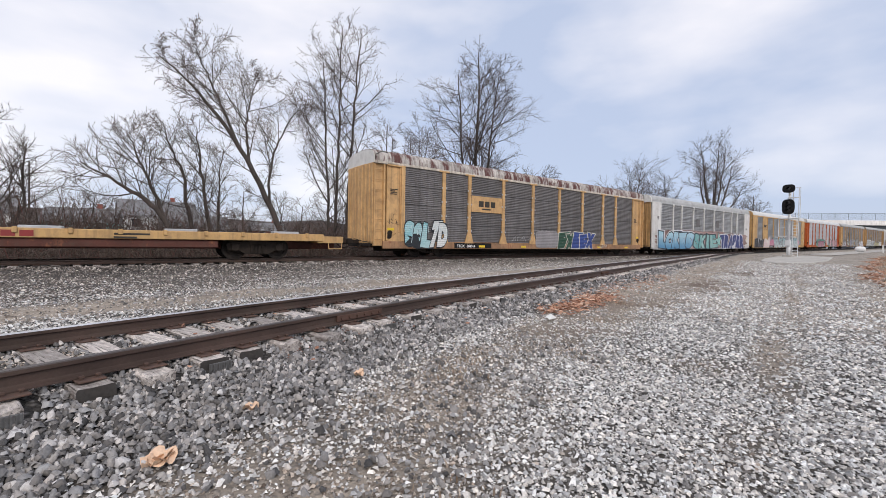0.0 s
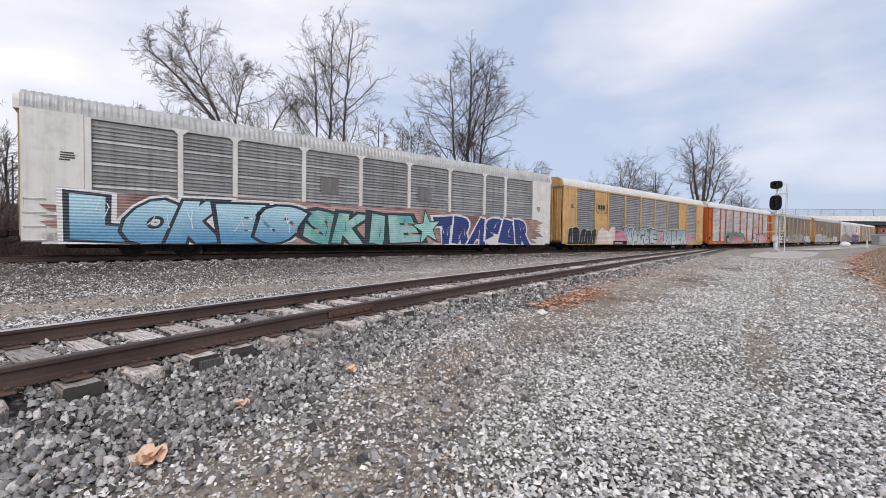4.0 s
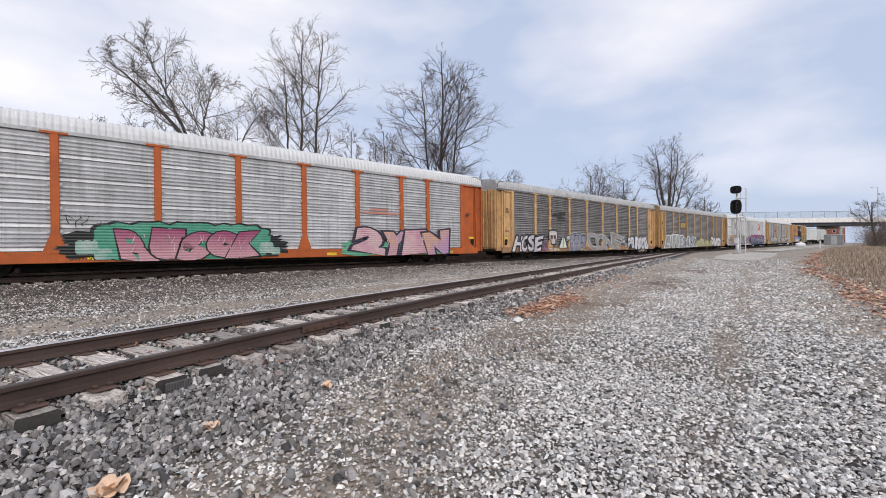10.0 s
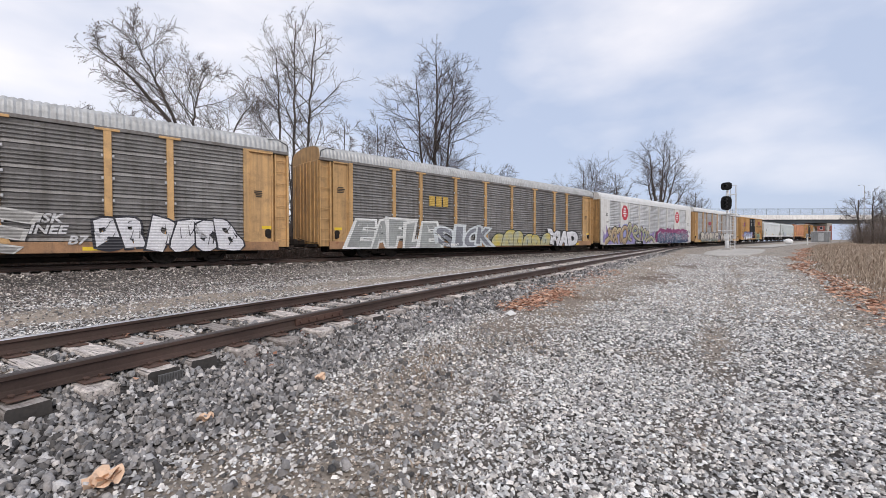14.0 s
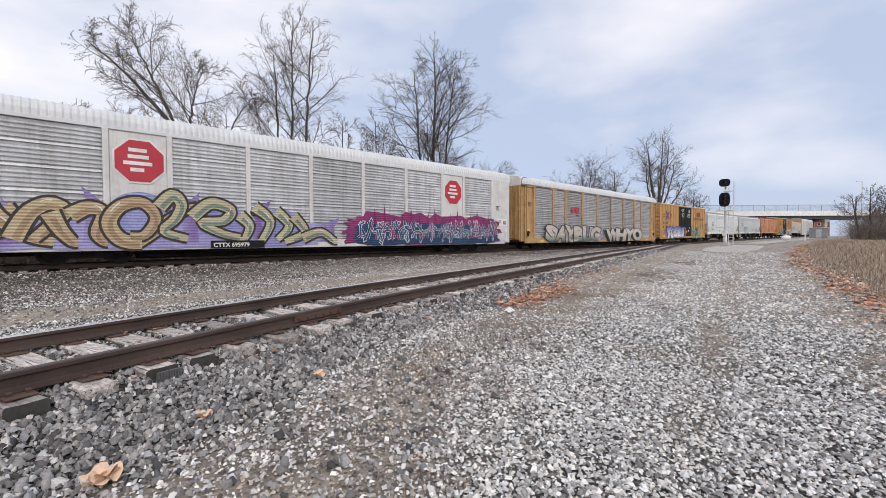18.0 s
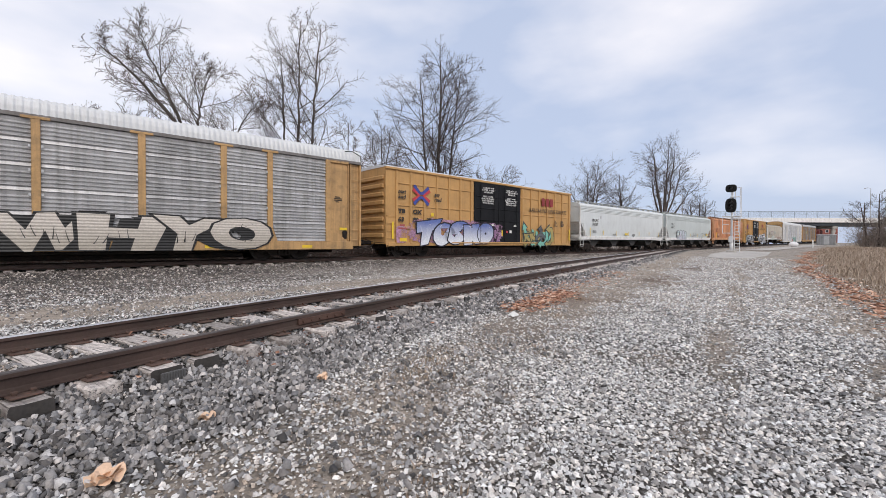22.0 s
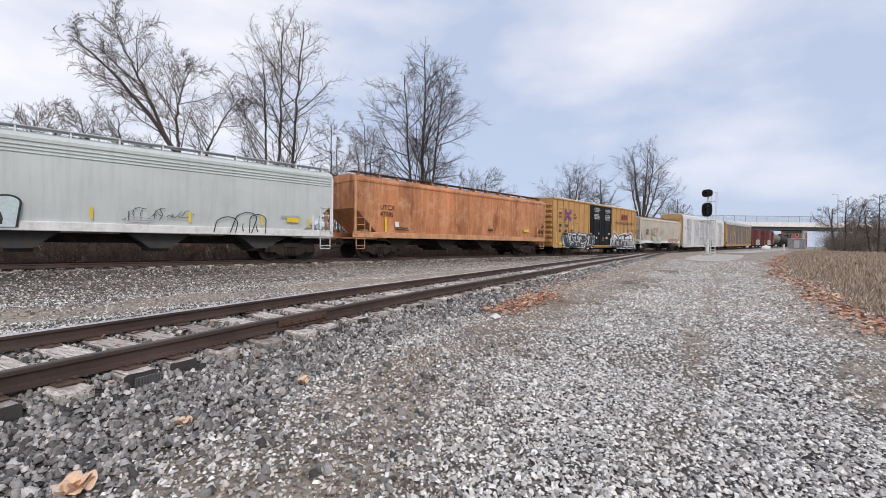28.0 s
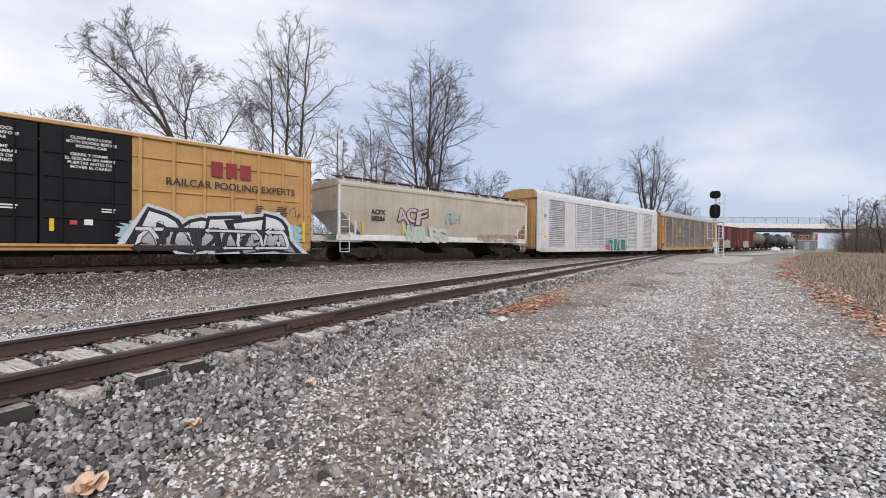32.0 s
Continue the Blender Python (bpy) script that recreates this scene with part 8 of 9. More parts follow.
BRICK = surface("red_brick_wall", (0.33, 0.11, 0.085), 0.85, vary=0.2, dirty=0.15)
ROOFING = surface("dark_shingle_roof", (0.20, 0.20, 0.21), 0.9, vary=0.25, grain=8)
SIDING = surface("pale_house_siding", (0.74, 0.75, 0.76), 0.75, vary=0.06, dirty=0.1, streak=0.1)
TEAL = surface("teal_house_siding", (0.22, 0.42, 0.42), 0.75, vary=0.08, dirty=0.1)
GLASS = plain("dark_window_glass", (0.03, 0.035, 0.045), 0.12)


def house(x, y, turn, w, d, h, wall, label, flat=False, cols=3, storeys=2, name="house", lift=0.0):
    g = gz(min(x, 190), y) + lift
    b = thing(name, label, "building", m=pose(x, y, g, 0, 0, turn))
    part("wall", Shape().box(-w / 2, w / 2, -d / 2, d / 2, -1.5, h, 0.02), wall, b)
    if flat:
        part("roof", Shape().box(-w / 2 - 0.3, w / 2 + 0.3, -d / 2 - 0.3, d / 2 + 0.3, h, h + 0.5, 0.05), ROOFING, b)
    else:
        s = Shape()
        e, r = 0.5, h + d * 0.33
        s.add([(-w / 2 - e, -d / 2 - e, h - 0.2), (w / 2 + e, -d / 2 - e, h - 0.2), (w / 2 + e, d / 2 + e, h - 0.2), (-w / 2 - e, d / 2 + e, h - 0.2), (-w / 2 - e, 0, r), (w / 2 + e, 0, r)],
              [(0, 1, 5, 4), (2, 3, 4, 5), (0, 4, 3), (1, 2, 5), (0, 3, 2, 1)])
        part("roof", s, ROOFING, b)
        part("chimney", Shape().box(w * 0.2, w * 0.2 + 0.6, 0.2, 0.8, r - 1.2, r + 0.7, 0.03), BRICK, b)
    for st in range(storeys):
        z0 = h * (st + 0.28) / storeys
        for i in range(cols):
            xx = -w / 2 + w * (i + 0.5) / cols
            win = part("window", Shape().box(xx - 0.62, xx + 0.62, -d / 2 - 0.06, -d / 2 + 0.02, z0, z0 + 1.5, 0.02), WHITE_PAINT, b)
            part("pane", Shape().box(xx - 0.5, xx + 0.5, -d / 2 - 0.075, -d / 2 - 0.05, z0 + 0.12, z0 + 1.38), GLASS, win)
        xx = -w / 2
        win = part("window", Shape().box(xx - 0.06, xx + 0.02, -0.6, 0.6, z0, z0 + 1.5, 0.02), WHITE_PAINT, b)
        part("pane", Shape().box(xx - 0.075, xx - 0.05, -0.5, 0.5, z0 + 0.12, z0 + 1.38), GLASS, win)
    return b


house(2.5, 86, 6, 10, 8, 5.6, SIDING, "pale two-storey house with dark roof behind the trees")
house(-6.5, 80, -8, 7.5, 6, 4.2, TEAL, "small teal house with dark roof behind the brush")
house(7.0, 76, 4, 8, 6, 3.6, SIDING, "low white house behind the lineside brush", storeys=1)
house(-19, 84, 10, 9, 8, 5.2, SIDING, "white house with grey roof behind bare trees", cols=2)
house(22, 94, 0, 6, 5, 3.8, BRICK, "small red brick house hidden behind the tree trunks", cols=2)
house(300.5, 34.4, -84, 11, 9, 10.2, BRICK, "red brick building beyond the road bridge", True, 4, 2, "brick_building")


def relay_house():
    x, y = 137.5, 15.2
    b = thing("relay_cabin", "grey metal equipment cabin beside the track", "cabin", m=pose(x, y, gz(x, y), 0, 0, 8))
    part("wall", Shape().box(-1.2, 1.2, -1.75, 1.75, 0, 2.4, 0.03), surface("grey_cabin_metal", (0.30, 0.31, 0.32), 0.5, 0.3, vary=0.1, streak=0.2), b)
    part("roof", Shape().box(-1.3, 1.3, -1.85, 1.85, 2.4, 2.55, 0.04), GALV, b)
    part("door", Shape().box(-1.25, -1.18, -0.5, 0.5, 0.1, 2.1, 0.02), GALV, b)


relay_house()


def pole(name, x, y, h, label, lamp=False, arm=False):
    z = gz(min(x, 195), y)
    p = thing(name, label, "pole", m=pose(x, y, z))
    part("shaft", Shape().tube((0, 0, -0.3), (0, 0, h), 0.14, 8, 0.09), GALV if lamp else BARK, p)
    if lamp:
        part("arm", Shape().path([(0, 0, h), (-0.5, 0.6, h + 0.25), (-0.9, 1.2, h + 0.2)], 0.05, 6), GALV, p)
        part("lamp_head", Shape().box(-1.2, -0.7, 1.0, 1.5, h + 0.05, h + 0.22, 0.04), GALV, p)
    if arm:
        part("crossarm", Shape().box(-0.06, 0.06, -1.1, 1.1, h - 0.8, h - 0.68), BARK, p)


pole("street_lamp", 196, 11.1, 18.0, "tall grey street lamp beside the bridge road", lamp=True)
pole("utility_pole", 148, 9.4, 10.4, "dark wooden utility pole in the brush")
pole("utility_pole", -12.5, 82, 12.5, "wooden utility pole between bare trees", arm=True)
pole("street_lamp", 120, 41.5, 13.8, "thin grey lamp pole beyond the train", lamp=True)

# ---- trees and brush ----
def tubes(pts, radii, sides, store):
    """Many tapered tubes at once: pts (n, m, 3), radii (n, m)."""
    n, m, _ = pts.shape
    d = np.gradient(pts, axis=1)
    d /= np.linalg.norm(d, axis=2, keepdims=True) + 1e-9
    ref = np.where(np.abs(d[:, :1, 2:]) > 0.6, np.array([0.91, 0.37, 0.18]), np.array([0.0, 0.0, 1.0]))
    a = np.cross(d, np.broadcast_to(ref, d.shape))
    a /= np.linalg.norm(a, axis=2, keepdims=True) + 1e-9
    b = np.cross(d, a)
    ang = np.arange(sides) * 2 * np.pi / sides
    ring = pts[:, :, None] + (a[:, :, None] * np.cos(ang)[:, None] + b[:, :, None] * np.sin(ang)[:, None]) * radii[:, :, None, None]
    i = np.arange((m - 1) * sides).reshape(m - 1, sides)
    j = np.roll(i, -1, axis=1)
    f = np.stack([i, j, j + sides, i + sides], -1).reshape(-1, 4)
    faces = (f[None] + (np.arange(n) * m * sides)[:, None, None]).reshape(-1, 4) + store["k"]
    store["v"].append(ring.reshape(-1, 3)), store["f"].append(faces)
    store["k"] += n * m * sides


def store():
    return {"v": [], "f": [], "k": 0}


def stored_mesh(name, st, material):
    me = mesh_from_arrays(name, np.concatenate(st["v"]), np.concatenate(st["f"]), material)
    me.shade_smooth()
    return me


def unit(v):
    return v / (np.linalg.norm(v, axis=-1, keepdims=True) + 1e-9)


def grow(rng, start, way, length, up, segs, wander):
    """Bent lines of growth that turn upwards (or down, for a negative up)."""
    pts, d = [start], way
    for _ in range(segs):
        d = unit(d + rng.normal(0, wander, d.shape) + np.array([0, 0, 1.0]) * up)
        pts.append(pts[-1] + d * (length / segs)[:, None])
    return np.stack(pts, 1)


def children(rng, pts, count, lo, hi, angle):
    """Starting points and ways of shoots along each line."""
    n, m, _ = pts.shape
    u = lo + (hi - lo) * (np.arange(count)[None] + rng.uniform(0, 1, (n, count))) / count
    k = np.minimum(u * (m - 1), m - 1.001)
    i = k.astype(int)
    rows = np.arange(n)[:, None]
    p0, p1 = pts[rows, i], pts[rows, i + 1]
    d = unit(p1 - p0)
    p = p0 + (p1 - p0) * (k - i)[..., None]
    side = unit(np.cross(d, rng.normal(0, 1, d.shape)))
    an = (angle * rng.uniform(0.7, 1.3, u.shape))[..., None]
    return p.reshape(-1, 3), (d * np.cos(an) + side * np.sin(an)).reshape(-1, 3), u.reshape(-1)


def bare_tree(name, label, stems, seed, limbs=20, reach=4.5, first=0.25, counts=(7, 7), up=(0.03, 0.012, 0.0), angle=0.98, thick=1.0, buds=0, category="tree"):
    """A leafless tree: given stem lines, then limbs, branches and fine twigs."""
    rng = np.random.default_rng(seed)
    base = stems[0][0]
    z = float(ground_z(min(base[0], 190), base[1]))
    t = thing(name, label, category, m=pose(base[0], base[1], z))
    org = np.array([base[0], base[1], 0.0])
    uu = np.linspace(0, 1, 22)
    lines, rads = [], []
    for st in stems:
        raw = np.array([p[:3] for p in st], float) - org
        src = np.linspace(0, 1, len(raw))
        pts = np.stack([np.interp(uu, src, raw[:, k]) for k in range(3)], -1)
        for _ in range(2):
            pts[1:-1] = (pts[:-2] + 2 * pts[1:-1] + pts[2:]) / 4
        pts[1:-1] += rng.normal(0, 0.035, pts[1:-1].shape)
        lines.append(pts), rads.append(np.interp(uu, src, np.array([p[3] for p in st], float) * thick))
    lines, rads = np.stack(lines), np.stack(rads)
    limb, fine = store(), store()
    for k in range(len(stems)):
        trunk = store()
        tubes(lines[k:k + 1], rads[k:k + 1], 9, trunk)
        part("trunk", stored_mesh("trunk", trunk, BARK), None, t)
    p, d, u = children(rng, lines, limbs, first, 0.99, angle)
    ln = reach * (0.26 + 0.8 * np.sin(np.pi * (0.2 + 0.75 * (u - first) / (1 - first)))) * rng.uniform(0.6, 1.15, len(u))
    q = grow(rng, p, d, ln, up[0], 7, 0.07)
    r0 = np.stack([np.interp(u.reshape(len(stems), -1)[k], uu, rads[k]) for k in range(len(stems))]).reshape(-1)
    rl = np.minimum(r0 * 0.6, 0.0095 * ln + 0.014) * thick ** 0.5
    tubes(q, rl[:, None] * (1 - np.linspace(0, 1, 8)[None] * 0.72), 5, limb)
    p2, d2, u2 = children(rng, q, counts[0], 0.15, 1.0, 0.75)
    l2 = np.repeat(ln, counts[0]) * rng.uniform(0.3, 0.6, len(u2)) * (1.15 - 0.5 * u2)
    q2 = grow(rng, p2, d2, l2, up[1], 4, 0.1)
    r2 = np.clip(np.repeat(rl, counts[0]) * 0.45, 0.013, 0.05)
    tubes(q2, r2[:, None] * (1 - np.linspace(0, 1, 5)[None] * 0.5), 3, limb)
    p3, d3, u3 = children(rng, q2, counts[1], 0.12, 1.0, 0.72)
    l3 = np.maximum(0.28, np.repeat(l2, counts[1]) * rng.uniform(0.3, 0.62, len(u3)))
    q3 = grow(rng, p3, d3, l3, up[2], 2, 0.16)
    tubes(q3, np.broadcast_to(np.array([0.0105, 0.0085, 0.005]) * thick, (len(q3), 3)), 3, fine)
    tagged(part("branchwork", stored_mesh("branchwork", limb, BARK), None, t), kind="stuff")
    tagged(part("crown", stored_mesh("crown", fine, TWIG), None, t), kind="stuff")
    if buds:
        tips = q3[:, -1]
        pick = tips[rng.permutation(len(tips))[:buds * 3]]
        pick = pick[pick[:, 2] > np.percentile(tips[:, 2], 40)]
        n = len(pick)
        s = rng.uniform(0.03, 0.075, (n, 1, 1))
        shape = np.array([(0, 0, 0.3), (0.35, 0.1, -0.5), (0, -0.3, -1.3), (-0.3, 0.2, -0.6)])
        v = pick[:, None] + shape[None] * s * rng.uniform(0.6, 1.3, (n, 4, 1))
        f = (np.array([(0, 1, 2), (0, 2, 3), (0, 3, 1), (1, 3, 2)])[None] + (np.arange(n) * 4)[:, None, None]).reshape(-1, 3)
        tagged(part("catkin_tuft", mesh_from_arrays("catkin_tuft", v.reshape(-1, 3), f, TWIG), None, t), kind="stuff")
    return t


def stem(x, y, lean_x, height, r, wob=0.3, seed=0, lean_y=0.0):
    """A nearly straight stem."""
    g = random.Random(seed)
    return [(x + lean_x * u + g.uniform(-wob, wob) * (u > 0), y + lean_y * u, -1.4 + (height + 1.4) * u, r * (1 - 0.88 * u) + 0.015) for u in (0, 0.2, 0.4, 0.6, 0.8, 1.0)]


def fork(x, y, z, reach_x, height, r, seed):
    """A limb that leaves the trunk low, spreads and then rises."""
    g = random.Random(seed)
    d = g.uniform(-2, 2)
    return [(x + reach_x * (1 - (1 - u) ** 1.6) + g.uniform(-0.25, 0.25) * (u > 0), y + d * u, z + (height - z) * u, r * (1 - 0.9 * u) + 0.015) for u in (0, 0.2, 0.4, 0.6, 0.8, 1.0)]


# the leaning tree and its neighbours behind the train
bare_tree("leaning_tree", "bare tree with a strongly leaning trunk and dark seed clusters",
          [[(9.1, 30, -1.3, 0.24), (8.1, 30, 2.4, 0.2), (6.4, 30, 6.2, 0.165), (4.6, 30, 9.2, 0.12), (2.6, 30, 11.6, 0.07), (0.8, 30, 13.0, 0.025)],
           [(5.2, 30, 8.3, 0.1), (4.7, 30.2, 9.6, 0.09), (4.2, 30.4, 10.9, 0.075), (3.7, 30.5, 12.2, 0.05), (3.1, 30.5, 13.4, 0.03), (2.7, 30.5, 14.3, 0.015)],
           [(7.2, 30, 4.4, 0.09), (7.1, 29.8, 5.8, 0.08), (7.2, 29.6, 7.4, 0.065), (7.7, 29.5, 9.0, 0.05), (8.4, 29.4, 10.4, 0.03), (9.3, 29.4, 11.6, 0.015)],
           [(5.9, 30, 7.2, 0.09), (5.8, 30.3, 8.6, 0.08), (5.8, 30.5, 9.9, 0.065), (6.0, 30.6, 11.0, 0.045), (6.3, 30.7, 12.2, 0.03), (6.7, 30.7, 13.2, 0.015)]], 21, 16, 2.9, 0.2, (8, 7), up=(0.04, 0.025, 0.005), angle=0.78, buds=1300)
bare_tree("forked_tree", "bare forked tree with a bent trunk, spreading low over the brush",
          [[(2.3, 31, -1.2, 0.22), (1.9, 31, 2.0, 0.19), (1.1, 31, 3.7, 0.16), (-0.3, 31, 4.8, 0.11), (-1.6, 31, 5.6, 0.06), (-2.7, 31, 6.3, 0.02)],
           [(1.3, 31, 3.3, 0.12), (0.9, 31, 4.4, 0.1), (0.5, 31, 5.5, 0.085), (0.1, 31, 6.5, 0.06), (-0.3, 31, 7.5, 0.04), (-0.6, 31, 8.4, 0.015)]], 22, 17, 2.7, 0.3, (7, 5), up=(0.09, 0.04, 0.01), angle=0.85, buds=200)
bare_tree("thin_tree", "thin bare tree standing in the brush", [[(4.0, 31.6, -1.2, 0.15), (3.9, 31.6, 2.2, 0.13), (3.5, 31.6, 5.0, 0.1), (3.2, 31.6, 7.4, 0.06), (3.0, 31.6, 9.4, 0.02)], stem(4.2, 32, 0.5, 8.2, 0.11, 0.2, 4)], 23, 17, 2.4, 0.3, (7, 5), up=(0.07, 0.03, 0.0), angle=0.8, buds=150)
bare_tree("multi_stem_tree", "tall slender bare tree with several upright stems",
          [stem(12.1, 31, 0.5, 18.0, 0.15, 0.1, 5), stem(13.0, 31.4, 1.4, 18.8, 0.16, 0.1, 6), stem(11.9, 30.8, -0.7, 15.4, 0.12, 0.12, 7)], 24, 26, 4.1, 0.14, (6, 7), angle=0.78, up=(0.05, 0.025, 0.0), buds=1000)
bare_tree("slender_tree", "slender bare young tree beside the brush", [stem(17.6, 33, 0.3, 12.4, 0.11, 0.15, 8), stem(19.0, 33.5, -0.4, 11.4, 0.1, 0.15, 9)], 25, 20, 3.0, 0.2, (7, 6))
bare_tree("dense_tree", "bushy bare tree with many upright stems", [stem(22.2, 34, dx, hh, 0.11, 0.25, 10 + i) for i, (dx, hh) in enumerate(((-1.6, 11.8), (-0.5, 13.2), (0.6, 12.6), (1.7, 11.2)))], 26, 18, 3.2, 0.25, (8, 6))
bare_tree("broad_tree", "broad bare tree with a dense rounded crown", [stem(29.0, 34.4, 0.6, 21.8, 0.29, 0.2, 15), stem(29.3, 34.2, 3.0, 21.0, 0.18, 0.25, 16), stem(28.7, 34.5, -2.0, 19.4, 0.18, 0.25, 17)], 27, 38, 5.7, 0.18, (7, 7), angle=0.95, up=(0.03, 0.01, 0.0), buds=1100)
bare_tree("spreading_shrub_tree", "low spreading bare tree beside the broad one", [stem(37.5, 35, 3.4, 11.0, 0.15, 0.3, 18), stem(36.0, 35, 1.2, 9.5, 0.13, 0.3, 19), stem(38.5, 35, 4.6, 9.0, 0.12, 0.3, 20)], 28, 18, 4.2, 0.25, (8, 7))
bare_tree("crooked_tree", "crooked bare tree with a dark wavering stem in the brush", [[(3.2, 32.4, -1.2, 0.16), (3.2, 32.4, 2.0, 0.14), (2.5, 32.4, 4.2, 0.12), (2.5, 32.4, 6.2, 0.09), (1.6, 32.4, 8.0, 0.05), (1.2, 32.4, 9.6, 0.02)]], 51, 20, 2.3, 0.3, (7, 5), up=(0.06, 0.03, 0.0))
bare_tree("thicket_tree", "low bare many-stemmed tree among dense saplings", [stem(9.8, 36, -0.6, 5.4, 0.1, 0.3, 54), stem(10.4, 36, 0.8, 5.0, 0.1, 0.3, 55), stem(7.0, 37, -0.4, 6.0, 0.1, 0.3, 56)], 52, 13, 2.2, 0.2, (7, 5))
bare_tree("wood_edge_tree", "bare tree with ascending limbs at the wood's edge", [stem(-7.8, 40, -0.4, 10.2, 0.2, 0.3, 21), stem(-7.4, 40, 1.4, 8.4, 0.14, 0.3, 22)], 29, 20, 3.6, 0.18, (7, 5), up=(0.06, 0.03, 0.0), angle=0.8)
bare_tree("slim_thicket_tree", "thin bare tree in the thicket", [stem(-3.4, 44, 0.5, 5.6, 0.1, 0.2, 23), stem(-1.8, 46, 0.2, 5.0, 0.1, 0.2, 24)], 30, 12, 2.2, 0.2, (6, 5))
bare_tree("far_maple", "large bare tree with rounded crown far beyond the train", [stem(88.6, 34.2, 0.4, 13.0, 0.44, 0.1, 25)] + [fork(88.6, 34.2, 5.0 + 0.3 * (i % 3), dx, hh, 0.2, 60 + i) for i, (dx, hh) in enumerate(((-7.5, 14.5), (-4.6, 18.2), (-1.6, 21.0), (1.8, 22.4), (5.0, 21.0), (7.8, 17.5), (9.6, 13.5)))], 31, 12, 4.6, 0.34, (7, 7), thick=1.05, angle=0.8)
bare_tree("far_ash", "bare round-crowned tree in the distance", [stem(82.6, 47, 0.2, 10.0, 0.3, 0.1, 29)] + [fork(82.6, 47, 4.5, dx, hh, 0.15, 70 + i) for i, (dx, hh) in enumerate(((-5.0, 13.5), (-2.2, 17.0), (0.6, 18.2), (3.4, 16.8), (5.6, 13.5)))], 32, 11, 5.8, 0.3, (7, 6), thick=1.1)
bare_tree("far_leaning_tree", "bare leaning tree beside the distant crown", [stem(85.5, 40.5, -2.8, 15.0, 0.26, 0.3, 32), stem(86.0, 39.5, -6.0, 12.0, 0.2, 0.3, 33)], 33, 16, 5.0, 0.3, (7, 7), thick=1.2)
bare_tree("distant_tree", "small bare tree far behind the signal", [stem(118, 37, 0.5, 13.5, 0.2, 0.3, 34), stem(117, 38, -2.0, 12.0, 0.2, 0.3, 35), stem(118.5, 36.4, 2.4, 11.0, 0.2, 0.3, 36)], 34, 16, 4.0, 0.3, (7, 6), thick=1.3)
bare_tree("field_tree", "bare grey tree in the thicket across the field", [stem(112, 5.2, 0.0, 9.8, 0.2, 0.2, 37), stem(112.4, 4.4, 0.6, 8.6, 0.16, 0.3, 38, -1.5), stem(111.6, 6.2, 0.2, 8.2, 0.16, 0.3, 39, 1.5)], 35, 18, 3.6, 0.2, (7, 6), thick=1.15)

bare_tree("field_edge_tree", "bare bushy tree over the field thicket", [stem(101, 0.6, 0.0, 9.6, 0.16, 0.2, 81), stem(101.3, 0.0, 0.6, 8.8, 0.14, 0.3, 82, -1.5), stem(100.6, 1.4, 0.2, 8.4, 0.14, 0.3, 83, 1.2)], 36, 18, 3.4, 0.15, (7, 6), thick=1.1)


def thicket(name, label, spots, seed, counts=(9, 7), material=None):
    """Tangled leafless shrubs: arching stems with side shoots, too many to count."""
    rng = np.random.default_rng(seed)
    st = store()
    sp = np.repeat(np.array(spots, float), counts[0], axis=0)
    n = len(sp)
    z = ground_z(np.minimum(sp[:, 0], 190), sp[:, 1]) - 0.1
    p = np.stack([sp[:, 0] + rng.normal(0, 0.4, n) * sp[:, 3], sp[:, 1] + rng.normal(0, 0.4, n) * sp[:, 3], z], -1)
    d = unit(np.stack([rng.normal(0, 0.4, n), rng.normal(0, 0.4, n), np.ones(n)], -1))
    ln = sp[:, 2] * rng.uniform(0.55, 1.15, n)
    q = grow(rng, p, d, ln, rng.uniform(-0.12, 0.08, (n, 1)), 5, 0.16)
    tubes(q, (0.012 + 0.005 * sp[:, 2])[:, None] * (1 - np.linspace(0, 1, 6)[None] * 0.7), 3, st)
    p2, d2, u2 = children(rng, q, counts[1], 0.15, 1.0, 0.85)
    l2 = np.repeat(ln, counts[1]) * rng.uniform(0.18, 0.45, len(u2))
    q2 = grow(rng, p2, d2, l2, 0.03, 2, 0.25)
    tubes(q2, np.broadcast_to(np.array([0.012, 0.009, 0.005]), (len(q2), 3)), 3, st)
    return tagged(new(name, stored_mesh(name, st, material or BRUSH)), label, "brush", kind="stuff")


def brush_spots(seed, count, x0, x1, y_of, spread, h0, h1):
    g = random.Random(seed)
    out = []
    for _ in range(count):
        x = g.uniform(x0, x1)
        out.append((x, float(y_of(x)) + abs(g.gauss(0, spread)), g.uniform(h0, h1), g.uniform(0.8, 1.8)))
    return out


thicket("lineside_brush", "tangled grey-brown brush along the far side of the line", brush_spots(1, 330, -16, 50, lambda x: main_y(x) + 4.2, 2.6, 1.3, 3.6), 41, (8, 6))
thicket("tall_brush", "tall bare saplings and brush behind the line", brush_spots(2, 430, -24, 48, lambda x: main_y(x) + 9.0, 7.0, 2.0, 4.9), 42, (7, 6))
thicket("wood_edge_brush", "dense grey-brown saplings before the houses", brush_spots(6, 190, -22, 6, lambda x: 37.0, 9, 3.0, 6.2), 46, (7, 6))
thicket("distant_brush", "distant hazy brush and saplings beyond the main track", brush_spots(3, 110, 45, 190, lambda x: main_y(x) + 12.0, 8, 3.0, 7.0), 43, (7, 8))
thicket("far_wood", "far bare woodland behind the houses", brush_spots(4, 120, -70, 60, lambda x: 98.0, 14, 6.0, 11.0), 44, (6, 7))
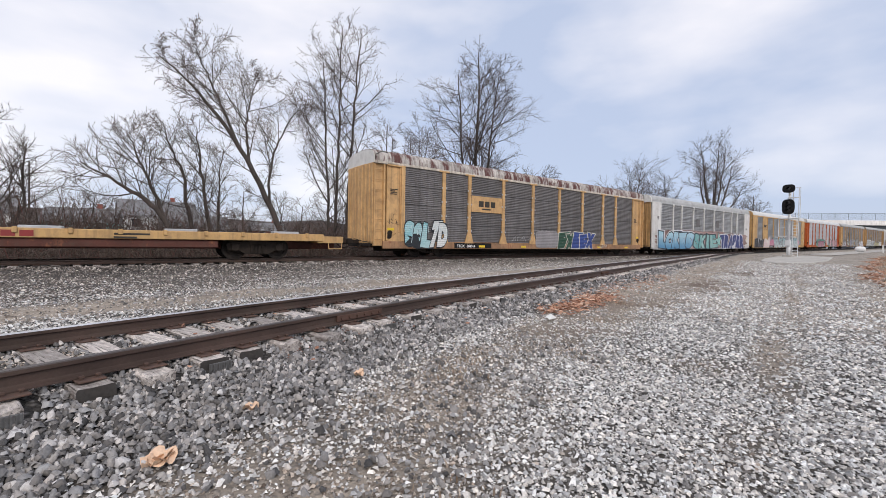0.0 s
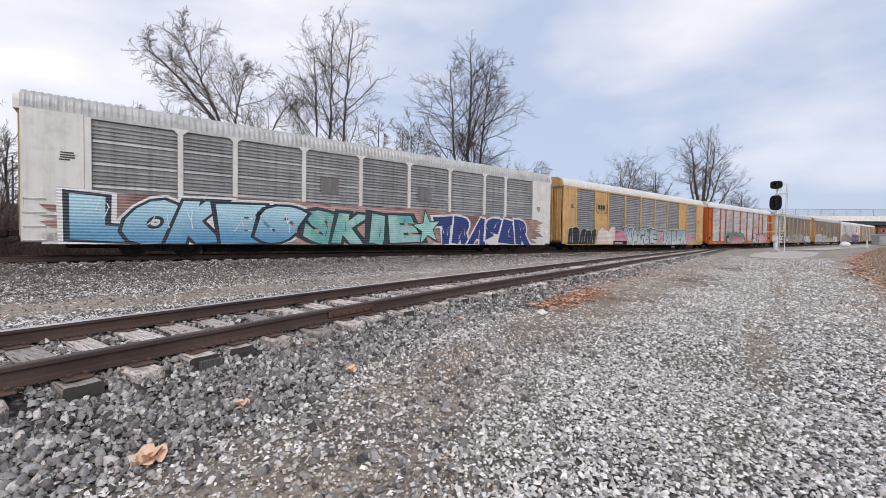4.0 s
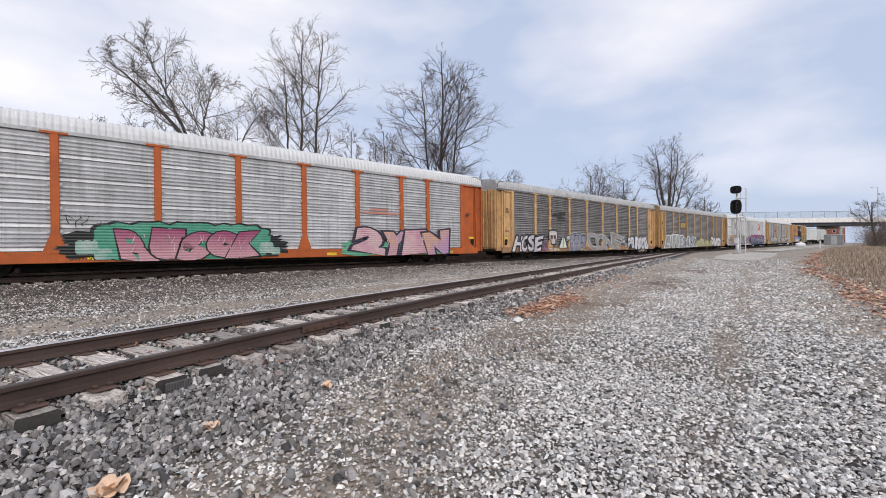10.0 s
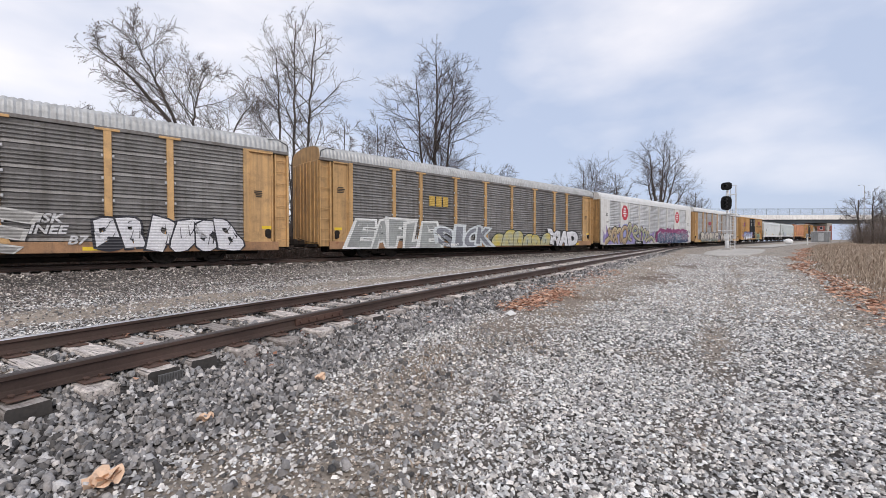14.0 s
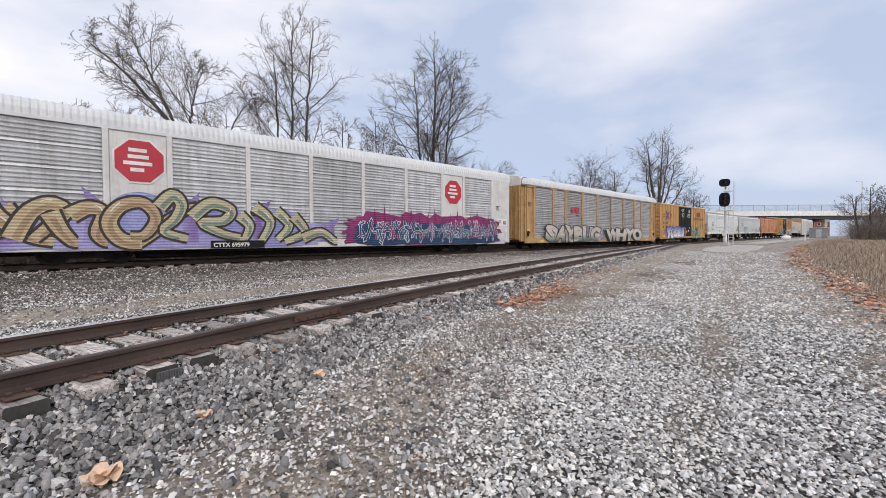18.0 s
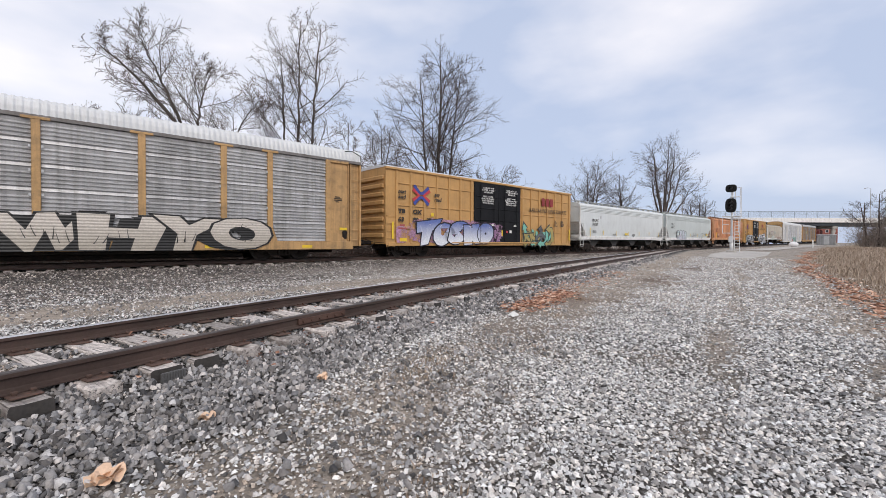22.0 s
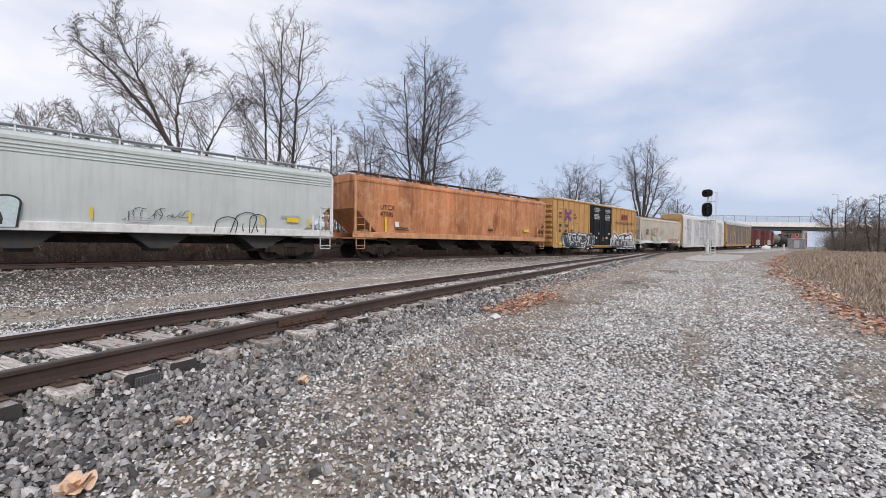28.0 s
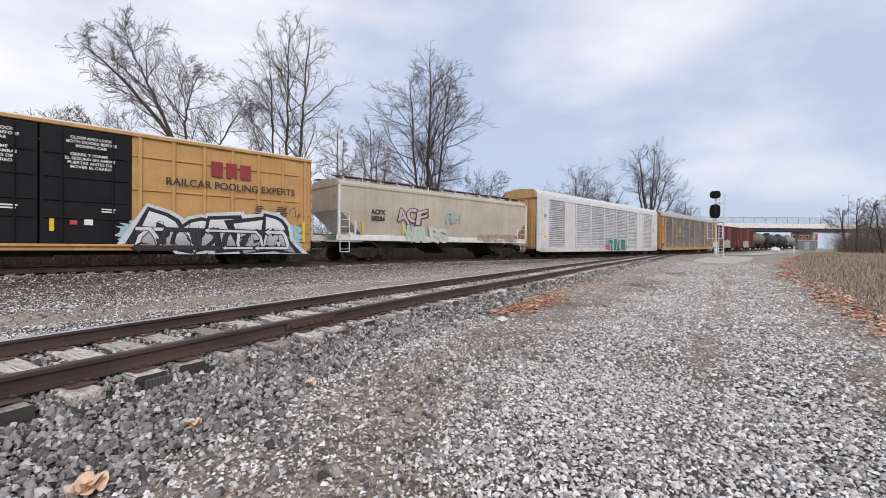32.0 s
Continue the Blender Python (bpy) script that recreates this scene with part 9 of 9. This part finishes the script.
thicket("field_thicket", "dense bare grey thicket at the end of the dry field", [(x, y, h, 2.0) for x, y, h in ((104, 4.2, 4.0), (107, 2.8, 5.0), (110, 5.8, 5.2), (112, 3.5, 6.0), (115, 6.0, 5.5), (118, 3.0, 6.2), (121, 5.2, 5.6), (125, 2.6, 6.0), (130, 5.6, 5.6), (135, 3.6, 6.2), (116, 0.6, 6.5), (122, -1.0, 6.8), (110, -0.4, 6.0), (130, -1.5, 6.6), (105, 0.6, 4.6), (126, 7.6, 4.6), (118, 8.0, 3.6), (136, 8.0, 4.2))], 45, (30, 11), HAZEL)


def bank():
    """A low wooded rise closes the view behind the houses."""
    xs = np.concatenate([np.arange(-500, 420, 20.0)])
    rng = np.random.default_rng(9)
    v, f = [], []
    top = 5.0 + rng.uniform(0, 4.0, len(xs))
    for i, x in enumerate(xs):
        v += [(x, 150, -2.5), (x, 165, top[i]), (x, 230, -2.5)]
        if i:
            a = 3 * (i - 1)
            f += [(a, a + 3, a + 4, a + 1), (a + 1, a + 4, a + 5, a + 2)]
    s = Shape().add(v, f)
    solid("wooded_rise", s, surface("distant_bare_woodland", (0.12, 0.10, 0.095), 1.0, vary=0.35, scale=0.15, grain=1.5, dirty=0.3, bump=0.5, depth=0.5), "distant brown wooded rise", "hill", kind="structure", smooth=True)


bank()


# the train gains and loses a little as its slack runs in and out, second by second
SLACK = [-0.15] * 4 + [-0.1] * 13 + [-0.27, 0.0, -0.33, -0.15, -0.08, -0.05, 0.0, -0.5, -0.5, -0.4, -0.3, -0.2, -0.5, -0.5, -0.85, -0.85]


def motions():
    for car, mid, half in TRAIN:
        rows = []
        for i in range(33):
            s = mid + 1.6 + 10.35 * (23 - i) + SLACK[i]
            a, b = Vector(on_track(s - half)), Vector(on_track(s + half))
            c = (a + b) / 2
            v = b - a
            rows.append((i, Matrix.Translation(c) @ v.to_track_quat("X", "Z").to_matrix().to_4x4()))
        walk(car, rows)
    # every wheel rolls at the train's speed; alike wheels share one course
    step = 1 / 15
    for sy, wheels in WHEELS.items():
        walk(wheels[0], [(k * step, pose(0, 0, 0, 0, sy * math.degrees(10.35 * k * step / 0.46), 0)) for k in range(481)])
        course = wheels[0].animation_data
        for w in wheels[1:]:
            w.rotation_mode = "QUATERNION"
            keys = w.animation_data_create()
            keys.action, keys.action_slot = course.action, course.action_slot


motions()
